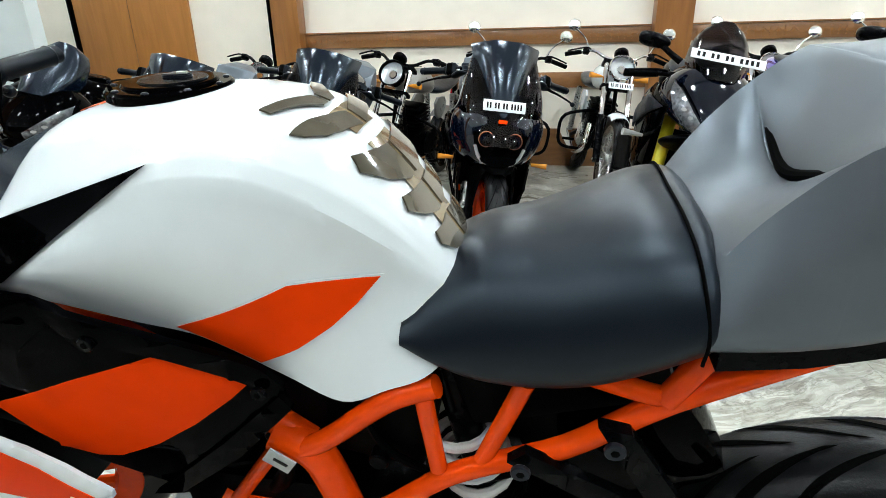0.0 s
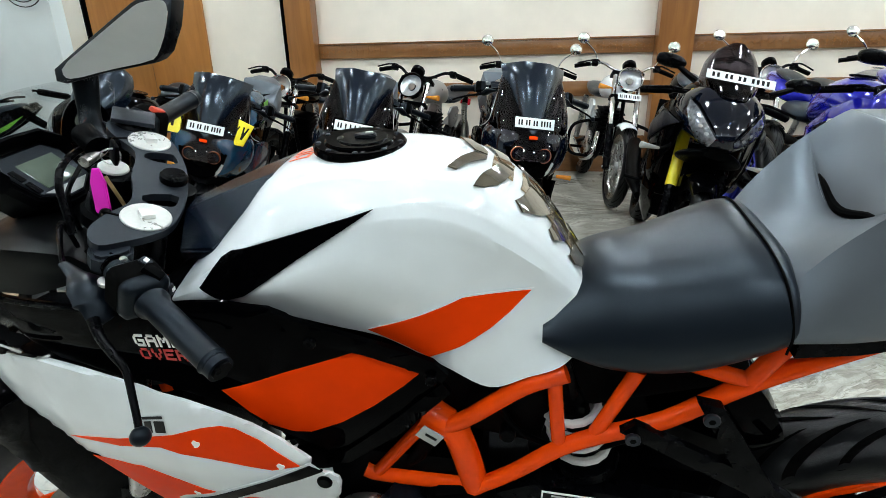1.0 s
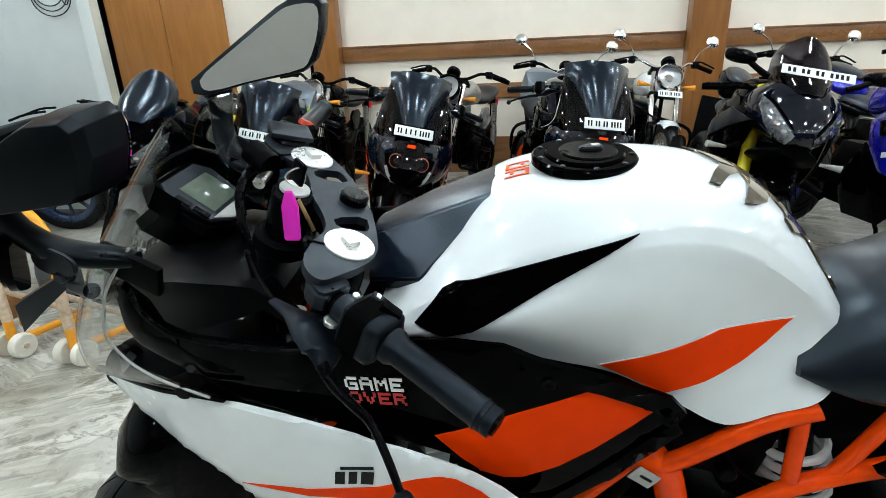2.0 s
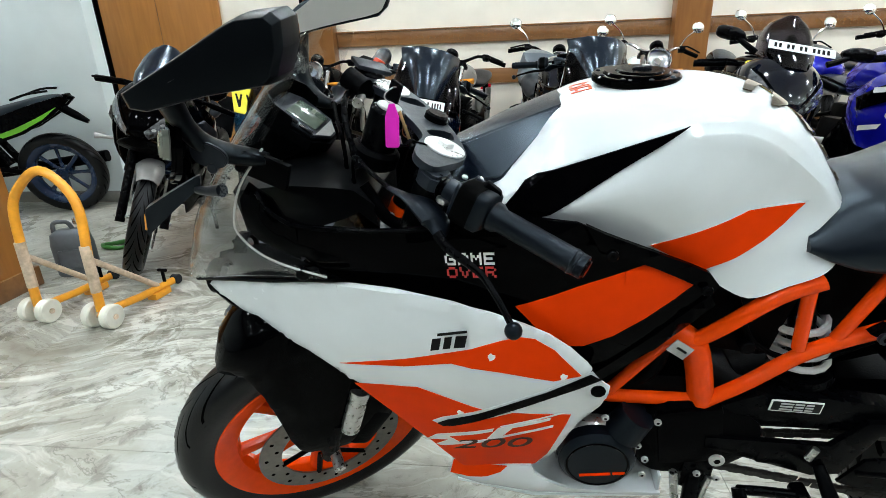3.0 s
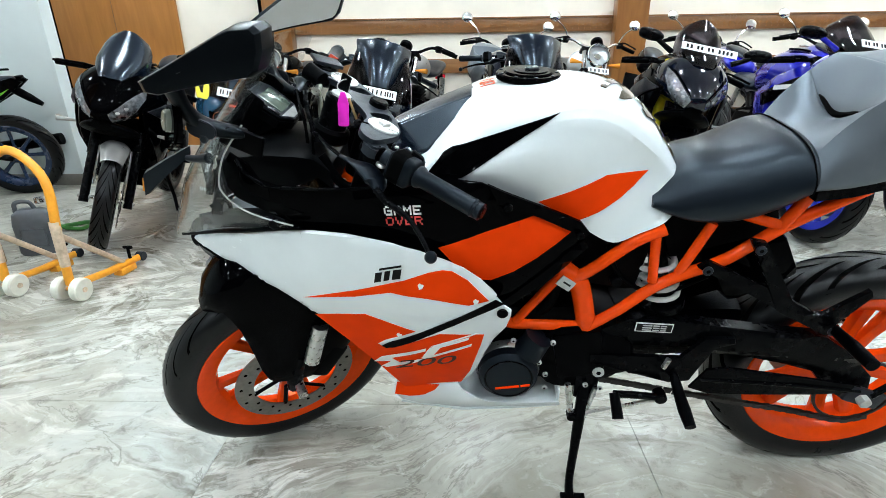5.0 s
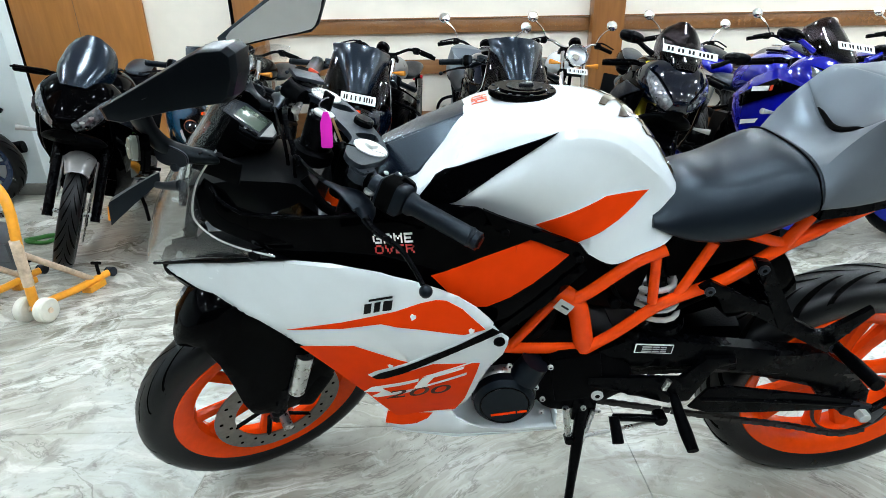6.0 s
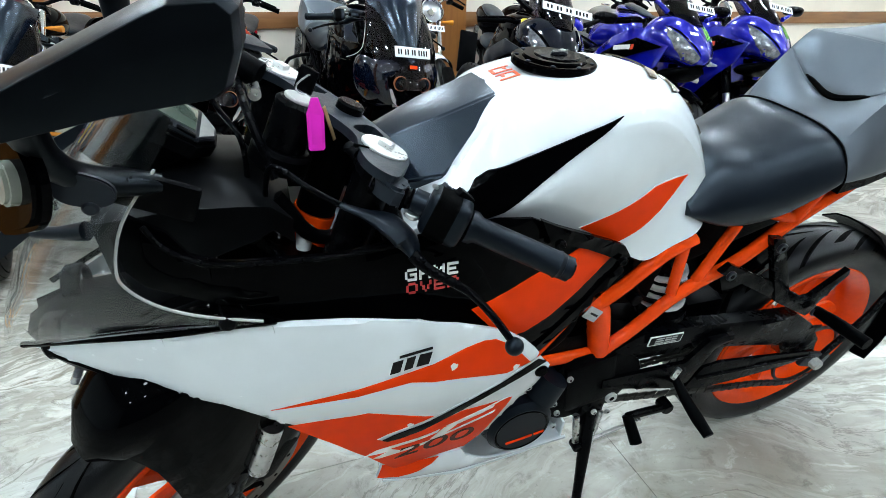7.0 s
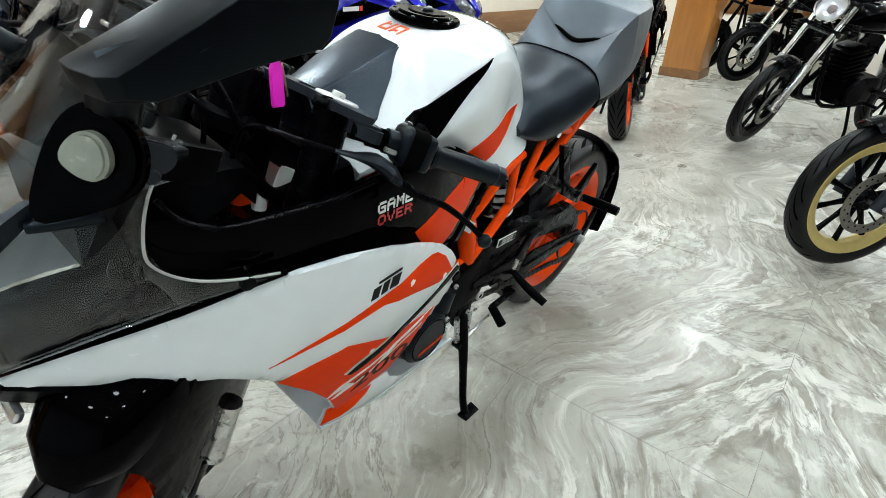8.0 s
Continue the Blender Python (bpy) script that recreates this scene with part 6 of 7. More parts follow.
    part("arm_bolt", drum(0.007, -0.005, 0.005, 12, 0.002, (-0.520, s * 0.196, 0.945)), DARK_GREY, arm)


STICKER_AT = (-0.050, -0.004)
HERO = pose(-0.27, 0.704, 0, 0, 0, -10) @ pose(0, 0, 0, 9, 0, 0)
floor()
WHITE_STYLE = dict(rim=ORANGE_TUBE, guard=GLOSS_BLACK, frame=ORANGE_TUBE, tank=WHITE, trim=WHITE, decal=ORANGE, cover=COVER, fair=WHITE, shroud=ORANGE, screen=SCREEN,
                   tank_label="white fuel tank with orange and black flashes", fair_label="white side fairing with orange flashes", belly_label="white belly pan with an orange tip")
hero = rc_bike(HERO, WHITE_STYLE, 33, "white and orange faired sports motorcycle on its side stand", True)


# ---- the other bikes ----
def front_patch(poly, tree, off=0.002, step=0.02, thick=0.002, fallback=-0.6):
    """A panel with an outline in (across, height), laid on a surface seen from the front."""
    bm = bmesh.new()
    bm.faces.new([bm.verts.new((0, y, z)) for y, z in densify(poly, step)])
    for k, n in ((0, Vector((0, 1, 0))), (1, Vector((0, 0, 1)))):
        lo, hi = min(p[k] for p in poly), max(p[k] for p in poly)
        x = lo + step
        while x < hi:
            bmesh.ops.bisect_plane(bm, geom=bm.verts[:] + bm.edges[:] + bm.faces[:], plane_co=n * x, plane_no=n)
            x += step
    for v in bm.verts:
        hit = tree.ray_cast(Vector((-2, v.co.y, v.co.z)), Vector((1, 0, 0)))[0]
        v.co.x = (hit.x if hit else fallback) - off
    ext = bmesh.ops.extrude_face_region(bm, geom=bm.faces[:])
    for v in [g for g in ext["geom"] if isinstance(g, bmesh.types.BMVert)]:
        v.co.x += thick
    return bm


def smooth_loft(st, levels=2):
    return smooth_mesh(loft(half_rings(st)), levels)


def flare_screen(B, mat, label, dl=0.0, dh=0.0):
    """A tall trapezoid screen: flat middle, side facets swept back, wide at the top."""
    rows = []
    for l, h, w in ((-0.672, 0.800, 0.078), (-0.655, 0.850, 0.088), (-0.628, 0.910, 0.102), (-0.594, 0.970, 0.118), (-0.556, 1.030, 0.134), (-0.520, 1.074, 0.143), (-0.510, 1.082, 0.140)):
        rows.append([(l + dl + lerp(abs(u), [0, 0.35, 0.7, 1.0], [0, 0.008, 0.040, 0.098]), u * w, h + dh - 0.030 * max(0, abs(u) - 0.4) * (h - 0.8) / 0.27) for u in np.linspace(-1, 1, 17).tolist()])
    bm = shell(rows, 0.004)
    return part("windscreen", bm, mat, B, label, angle=70)


def dark_rc(m, label, accent, plate_groups, guard=None, border=False, fair=None, flash=None, sticker=False):
    style = dict(rim=ORANGE_TUBE, guard=guard or MATT_BLACK, frame=ENGINE, tank=fair or NAVY, trim=NAVY, decal=flash or GLOSS_BLACK, cover=SATIN_BLACK, fair=fair or GLOSS_BLACK, shroud=fair or NAVY, screen=SCREEN_SMOKE, halo=True, screen_label="smoked acrylic inner screen")
    B = rc_bike(m, style, 4, label, False, group="parked bikes facing the aisle", mirrors=False)
    flare_screen(B, SMOKED, "tall dark flared windscreen")
    number_plate(B, pose(-0.668, 0, 0.842, 0, 0, -90) @ pose(0, 0, 0, -22, 0, 0), 0.165, 0.044, plate_groups, border)
    part("badge", box(0.004, 0.034, 0.014, (-0.690, 0, 0.785), 0.001, (0, 30, 0)), ORANGE, B, "small orange badge shape")
    cw = smooth_loft([(-0.690, [(0.0, 0.790), (0.085, 0.785), (0.120, 0.740), (0.100, 0.640), (0.0, 0.60)]), (-0.620, [(0.0, 0.840), (0.120, 0.835), (0.175, 0.770), (0.150, 0.620), (0.0, 0.57)]), (-0.520, [(0.0, 0.860), (0.150, 0.855), (0.215, 0.780), (0.180, 0.600), (0.0, 0.55)]), (-0.420, [(0.0, 0.850), (0.160, 0.845), (0.220, 0.770), (0.185, 0.600), (0.0, 0.56)])])
    tr = tree_of(cw)
    cowl = part("front_cowl", cw, fair or NAVY, B, angle=50)
    if sticker:
        for s in (-1, 1):
            P = pose(-0.612, s * 0.140, 0.840, 0, 0, -90 + s * 28) @ pose(0, 0, 0, 62, 0, 0)
            q = [(-0.050, -0.056), (0.060, -0.066), (0.066, 0.026), (0.046, 0.070), (-0.058, 0.056)]
            st = part("yellow_sticker", sheet_box([(s * x, y) for x, y in q], 0.006, 0.002), YELLOW, cowl, "yellow sticker with two dark marks", m=P)
            for x, y, sx, sy in ((-0.026, 0.002, 0.034, 0.064), (0.026, 0.004, 0.036, 0.066)):
                mk = [(-sx / 2, sy / 2), (-sx / 4, sy / 2), (0, 0), (sx / 4, sy / 2), (sx / 2, sy / 2), (sx * 0.14, -sy / 2), (-sx * 0.14, -sy / 2)]
                part("sticker_mark", sheet_box([(x + u, y + v) for u, v in mk], 0.008, 0.0), PRINT_BLACK, st, m=P)
    face = part("lamp_face", sheet_box(chaikin([(-0.115, 0.055), (0.115, 0.055), (0.095, -0.030), (0.055, -0.095), (-0.055, -0.095), (-0.095, -0.030)], 1), 0.03, 0.006), GLOSS_BLACK, B, "glossy black lamp face", m=pose(-0.672, 0, 0.702, 0, 12, 0) @ Matrix(((0, 0, -1, 0), (1, 0, 0, 0), (0, 1, 0, 0), (0, 0, 0, 1))))
    for s in (-1, 1):
        E = pose(-0.690, s * 0.055, 0.715, 0, -12, 90)
        r = part("headlamp", drum(0.031, -0.008, 0.009, 24, 0.002, inner=0.0285), COPPER, face, "orange ringed round lamp", m=E)
        part("lens", drum(0.0285, -0.006, 0.006, 24, 0.005), SMOKED, r, m=E)
        part("reflector", drum(0.012, -0.007, 0.007, 16, 0.004), CLEAR_LENS, r, m=E)
        part("running_lamp", tube([(-0.690, s * 0.098, 0.690), (-0.684, s * 0.075, 0.645), (-0.676, s * 0.038, 0.622), (-0.676, 0.0, 0.630)], [0.006, 0.011, 0.012, 0.007], 10, 4), CLEAR_LENS, face, "pale crescent running lamp")
        blk = part("screen_bracket", sheet([(-0.600, 0.830), (-0.560, 0.835), (-0.500, 0.930), (-0.520, 0.945)], lambda l, h: 0.112 + 0.2 * (h - 0.83), 0.006, 0.03, 0.002, s), SATIN_BLACK, B)
        screws(blk, [(-0.575, s * 0.118, 0.850), (-0.550, s * 0.124, 0.885), (-0.525, s * 0.132, 0.920)], 0.006, DARK_GREY)
        part("radiator_wing", sheet([(-0.60, 0.60), (-0.40, 0.56), (-0.28, 0.40), (-0.42, 0.30), (-0.52, 0.40)], lambda l, h: 0.15 - 0.12 * max(0, 0.5 - h), 0.01, 0.04, 0.004, s), GLOSS_BLACK, B)
        part("indicator", tube([(-0.50, s * 0.17, 0.60), (-0.51, s * 0.235, 0.60)], [0.007, 0.012], 10), AMBER, B)
    return B


def sport_bike(m, c, label, plate=None, steer=0.0, fork=None, mirrors=True, tall=False):
    """A slim faired bike with a beaked nose, twin slanted lamps and a tall smoked screen."""
    B = thing("motorcycle", m, label, "motorcycle", "parked bikes facing the aisle")
    both = (-1, 1)
    fk = fork or SATIN_BLACK
    A = Matrix.Translation((-0.30, 0, 0.92)) @ Matrix(((0.917, 0, 0.4, 0), (0, 1, 0, 0), (-0.4, 0, 0.917, 0), (0, 0, 0, 1))) @ pose(0, 0, 0, 0, 0, steer)
    wheel(B, A @ pose(-0.04, 0, -0.69), 0.290, 0.105, 0.215, c["rim"], 10, (-0.065,), disc_r=0.14)
    wheel(B, pose(0.735, 0, 0.305), 0.305, 0.145, 0.218, c["rim"], 10, (0.07,), disc_r=0.11, spoke_w=0.014)
    for s in both:
        leg = part("fork_leg", tube([(-0.04, s * 0.10, 0.0), (-0.04, s * 0.10, -0.46)], 0.027, 14), fk if s > 0 else SATIN_BLACK, B, "bright yellow fork leg" if fork and s > 0 else "", m=A)
        part("slider", tube([(-0.04, s * 0.10, -0.44), (-0.04, s * 0.10, -0.72)], 0.022, 12), SATIN_BLACK if fork or tall else STEEL, leg, m=A)
        part("grip", tube([(-0.01, s * 0.20, -0.01), (0.05, s * 0.335, -0.012)], 0.0165, 14), MATT_BLACK, B, m=A)
        part("lever", tube([(-0.06, s * 0.17, -0.015), (-0.07, s * 0.22, -0.02), (-0.03, s * 0.34, -0.03)], 0.006, 8, 3), SATIN_BLACK, B, m=A)
        part("bar", tube([(-0.04, s * 0.10, -0.01), (-0.01, s * 0.21, -0.01)], 0.012, 10), SATIN_BLACK, B, m=A)
    part("axle", tube([(-0.04, -0.13, -0.69), (-0.04, 0.13, -0.69)], 0.011, 10), STEEL, B, m=A)
    # mudguard arched over the tyre, with a pointed front
    rings = []
    for k in range(13):
        a = radians(-58 + k * 9.5)
        wd = lerp(k, [0, 2, 9, 12], [0.030, 0.058, 0.064, 0.045])
        rings.append([(-0.04 - (0.312 - 0.03 * abs(u) ** 3) * math.sin(a), u * wd, -0.69 + (0.312 - 0.03 * abs(u) ** 3) * math.cos(a)) for u in np.linspace(-1, 1, 9).tolist()])
    bm = shell(rings, 0.004)
    g = part("front_mudguard", bm, c["guard"], B, m=A)
    for s in both:
        part("guard_stay", sheet([(-0.11, -0.42), (0.04, -0.42), (0.02, -0.56), (-0.05, -0.62), (-0.10, -0.53)], lambda x, z: 0.078, 0.006, 0.04, 0.005, s), c["guard"], g, m=A)
    # nose cowl
    st = [
        (-0.735, [(0.0, 0.800), (0.020, 0.795), (0.032, 0.775), (0.030, 0.757), (0.0, 0.748)]),
        (-0.690, [(0.0, 0.865), (0.060, 0.850), (0.100, 0.805), (0.085, 0.740), (0.0, 0.700)]),
        (-0.620, [(0.0, 0.940), (0.090, 0.920), (0.150, 0.855), (0.150, 0.770), (0.0, 0.690)]),
        (-0.530, [(0.0, 0.995), (0.105, 0.975), (0.185, 0.890), (0.190, 0.790), (0.0, 0.690)]),
        (-0.440, [(0.0, 1.000), (0.105, 0.980), (0.195, 0.900), (0.205, 0.790), (0.0, 0.690)]),
        (-0.370, [(0.0, 0.960), (0.090, 0.945), (0.185, 0.890), (0.200, 0.790), (0.0, 0.700)]),
    ]
    nb = smooth_loft(st)
    nt = tree_of(nb)
    nose = part("nose_cowl", nb, c["nose"], B, c.get("nose_label", ""), angle=50)
    for s in both:
        eye = [(s * 0.036, 0.775), (s * 0.070, 0.812), (s * 0.118, 0.872), (s * 0.152, 0.905), (s * 0.158, 0.860), (s * 0.135, 0.800), (s * 0.090, 0.748), (s * 0.048, 0.735)]
        lamp = part("headlamp", front_patch(eye, nt, 0.004), LAMP_GLASS, nose, "slanted clear headlamp")
        part("lamp_brow", front_patch([(s * 0.036, 0.783), (s * 0.120, 0.880), (s * 0.154, 0.913), (s * 0.120, 0.895), (s * 0.055, 0.815)], nt, 0.006), GLOSS_BLACK, lamp)
        for u in (0.35, 0.7):
            part("projector", front_patch([(s * (0.045 + 0.08 * u) + 0.009 * math.cos(a), 0.762 + 0.07 * u + 0.007 * math.sin(a)) for a in [i * math.pi / 5 for i in range(10)]], nt, 0.007, 0.01), CLEAR_LENS, lamp)
        if c.get("logo"):
            for k in range(3):
                y0 = -s * 0 + (-0.072 + 0.018 * k) if s < 0 else 0.030 + 0.016 * k
                if s < 0:
                    part("cowl_mark", front_patch([(y0, 0.925 - 0.008 * (k != 1)), (y0 + 0.010, 0.930), (y0 + 0.012, 0.875), (y0 + 0.004, 0.865)], nt, 0.003, 0.02), GREEN, nose, "lime green claw mark")
                else:
                    part("cowl_mark", front_patch([(y0, 0.880), (y0 + 0.012, 0.880), (y0 + 0.012, 0.895), (y0, 0.895)], nt, 0.003, 0.02), PRINT_WHITE, nose, "white block mark")
    part("intake", front_patch([(-0.030, 0.742), (0.030, 0.742), (0.055, 0.700), (0.0, 0.690), (-0.055, 0.700)], nt, 0.003, fallback=-0.70), GROOVE, nose)
    part("chin", smooth_loft([(-0.70, [(0.0, 0.745), (0.05, 0.735), (0.07, 0.715), (0.04, 0.695)]), (-0.62, [(0.0, 0.72), (0.10, 0.71), (0.14, 0.68), (0.10, 0.655)]), (-0.50, [(0.0, 0.70), (0.12, 0.69), (0.18, 0.65), (0.15, 0.61)])]), MATT_BLACK, B)
    # screen
    rows = []
    for k in range(10):
        t = k / 9
        cl, ch = -0.625 + 0.255 * t + 0.02 * math.sin(math.pi * t), 0.935 + 0.225 * t ** 0.85
        w = lerp(t, [0, 0.3, 0.7, 0.9, 1.0], [0.095, 0.125, 0.110, 0.085, 0.045])
        rows.append([(cl + (0.14 - 0.06 * t) * abs(u) ** 2, w * math.sin(u * math.pi / 2), ch - 0.035 * abs(u) ** 2.4) for u in np.linspace(-1, 1, 15).tolist()])
    bm = shell(rows, 0.003)
    if tall:
        part("windscreen", bm, SMOKED, B, "tall dark windscreen", angle=70)
    else:
        part("windscreen", bm, SCREEN_SMOKE, B, "tall smoked bubble windscreen", angle=70)
    part("dash", box(0.05, 0.17, 0.09, (-0.44, 0, 1.00), 0.02, (0, 30, 0)), MATT_BLACK, B)
    if plate:
        P = pose(-0.600, 0, 1.015, 0, 0, -90) @ pose(0, 0, 0, -34, 0, 0)
        number_plate(B, P, plate[0], 0.040, plate[1])
    for s in both if mirrors else ():
        arm = part("mirror_arm", tube([(-0.52, s * 0.150, 0.975), (-0.515, s * 0.200, 1.000), (-0.495, s * 0.245, 1.028)], [0.014, 0.012, 0.012], 10, 3), c.get("mirror", SATIN_BLACK), B)
        rings = []
        for k in range(7):
            t = k / 6
            x = -0.530 + 0.075 * t
            r = [0.18, 0.54, 0.70, 0.76, 0.76, 0.74, 0.70][k]
            rings.append([(x, s * 0.268 + r * y, 1.040 + r * z) for y, z in chaikin([(-0.085, -0.020), (-0.040, -0.045), (0.070, -0.038), (0.090, 0.000), (0.075, 0.036), (-0.030, 0.034), (-0.080, 0.008)] if s > 0 else [(0.085, -0.020), (0.040, -0.045), (-0.070, -0.038), (-0.090, 0.000), (-0.075, 0.036), (0.030, 0.034), (0.080, 0.008)], 2)])
        sh = part("mirror_shell", loft(rings), SATIN_BLACK, arm, "matt black mirror shell")
        part("mirror_glass", loft([[(x + 0.001, y, z) for x, y, z in rings[-1]], [(x + 0.003, y, z) for x, y, z in rings[-1]]]), MIRROR, sh)
    # side fairings in two layers
    for s in both:
        o1 = [(-0.60, 0.82), (-0.50, 0.88), (-0.36, 0.88), (-0.22, 0.82), (-0.06, 0.72), (-0.10, 0.60), (-0.20, 0.50), (-0.34, 0.48), (-0.46, 0.60), (-0.56, 0.70)]
        w1 = lambda l, h: lerp(l, [-0.6, -0.45, -0.25, -0.05], [0.155, 0.205, 0.225, 0.20]) * lerp(h, [0.45, 0.65, 0.8, 0.9], [0.80, 0.97, 1.0, 0.93])
        up = part("side_fairing", sheet(o1, w1, 0.005, 0.04, 0.006, s), c["fair"], B, c.get("fair_label", ""))
        part("wing", sheet([(-0.58, 0.80), (-0.42, 0.83), (-0.16, 0.72), (-0.20, 0.66), (-0.42, 0.74)], lambda l, h: w1(l, h) + 0.018, 0.010, 0.04, 0.005, s), c["wing"], up)
        o2 = [(-0.40, 0.52), (-0.22, 0.52), (-0.06, 0.62), (0.02, 0.50), (0.06, 0.34), (0.02, 0.24), (-0.24, 0.25), (-0.36, 0.36)]
        w2 = lambda l, h: lerp(l, [-0.4, -0.2, 0.05], [0.15, 0.19, 0.185]) * lerp(h, [0.24, 0.4, 0.6], [0.62, 0.92, 1.0])
        lowf = part("lower_fairing", sheet(o2, w2, 0.005, 0.04, 0.006, s), c["low"], B)
        if c.get("marks"):
            part("side_mark", sheet([(-0.40, 0.79), (-0.28, 0.775), (-0.28, 0.750), (-0.40, 0.765)], lambda l, h: w1(l, h) + 0.020, 0.001, 0.03, 0.0, s), PRINT_WHITE, up, "white block lettering shape")
            part("side_mark", sheet([(-0.425, 0.795), (-0.405, 0.792), (-0.405, 0.765), (-0.425, 0.768)], lambda l, h: w1(l, h) + 0.020, 0.001, 0.03, 0.0, s), STICKER_RED, up, "red badge shape")
            part("side_mark", sheet([(-0.36, 0.615), (-0.22, 0.590), (-0.22, 0.565), (-0.34, 0.590)], lambda l, h: w1(l, h) + 0.003, 0.001, 0.03, 0.0, s), PRINT_WHITE, up, "white slanted lettering shape")
        part("indicator", tube([(-0.46, s * 0.19, 0.66), (-0.47, s * 0.25, 0.66), (-0.48, s * 0.28, 0.66)], [0.006, 0.012, 0.016], 10), LABEL_GREY, B, "clear lens indicator")
    part("engine", box(0.42, 0.24, 0.34, (0.02, 0, 0.44), 0.04), ENGINE, B)
    part("radiator", box(0.04, 0.28, 0.28, (-0.30, 0, 0.56), 0.01, (0, 14, 0)), ENGINE, B)
    st = [(-0.28, [(0.0, 0.87), (0.07, 0.865), (0.12, 0.82), (0.11, 0.74)]), (-0.20, [(0.0, 0.96), (0.09, 0.945), (0.145, 0.88), (0.125, 0.76)]), (-0.05, [(0.0, 1.00), (0.095, 0.98), (0.155, 0.89), (0.12, 0.75)]), (0.10, [(0.0, 0.97), (0.08, 0.95), (0.125, 0.87), (0.105, 0.73)]), (0.20, [(0.0, 0.86), (0.06, 0.85), (0.09, 0.81), (0.09, 0.72)])]
    tb = part("fuel_tank", smooth_loft(st), c["tank"], B, angle=60)
    part("filler_cap", along_z(drum(0.06, 0, 0.010, 28, 0.004), pose(-0.04, 0, 0.983)), SATIN_BLACK, tb)
    st = [(0.16, [(0.0, 0.80), (0.07, 0.79), (0.11, 0.76), (0.10, 0.72)]), (0.30, [(0.0, 0.83), (0.09, 0.82), (0.13, 0.77), (0.11, 0.73)]), (0.42, [(0.0, 0.86), (0.10, 0.85), (0.13, 0.81), (0.11, 0.77)])]
    part("rider_seat", smooth_loft(st), SEAT, B)
    st = [(0.40, [(0.0, 0.92), (0.07, 0.91), (0.12, 0.85), (0.12, 0.79)]), (0.60, [(0.0, 0.99), (0.08, 0.98), (0.11, 0.92), (0.09, 0.86)]), (0.80, [(0.0, 1.02), (0.05, 1.01), (0.07, 0.98), (0.05, 0.93)])]
    part("tail", smooth_loft(st), c["tail"], B)
    part("tail_pad", smooth_loft([(0.42, [(0.0, 0.945), (0.07, 0.935), (0.09, 0.90)]), (0.60, [(0.0, 1.012), (0.075, 1.0), (0.09, 0.965)]), (0.72, [(0.0, 1.025), (0.05, 1.015), (0.06, 0.99)])]), SEAT, B)
    for s in both:
        part("swingarm", sheet([(0.22, 0.45), (0.50, 0.40), (0.78, 0.33), (0.76, 0.27), (0.50, 0.31), (0.22, 0.37)], lambda l, h: 0.10, 0.03, 0.05, 0.004, s), ENGINE, B)
        part("footrest", tube([(0.28, s * 0.13, 0.36), (0.30, s * 0.22, 0.36)], 0.011, 8), MATT_BLACK, B)
    part("silencer", tube([(0.20, 0.12, 0.28), (0.42, 0.16, 0.34), (0.80, 0.17, 0.50)], [0.022, 0.045, 0.048], 16), ENGINE, B)
    part("rear_mudguard", box(0.03, 0.14, 0.32, (0.99, 0, 0.66), 0.01, (0, 24, 0)), MATT_BLACK, B)
    part("side_stand", tube([(0.16, -0.10, 0.30), (0.12, -0.18, 0.15), (0.11, -0.22, 0.028)], 0.011, 8), SATIN_BLACK, B)
    return B


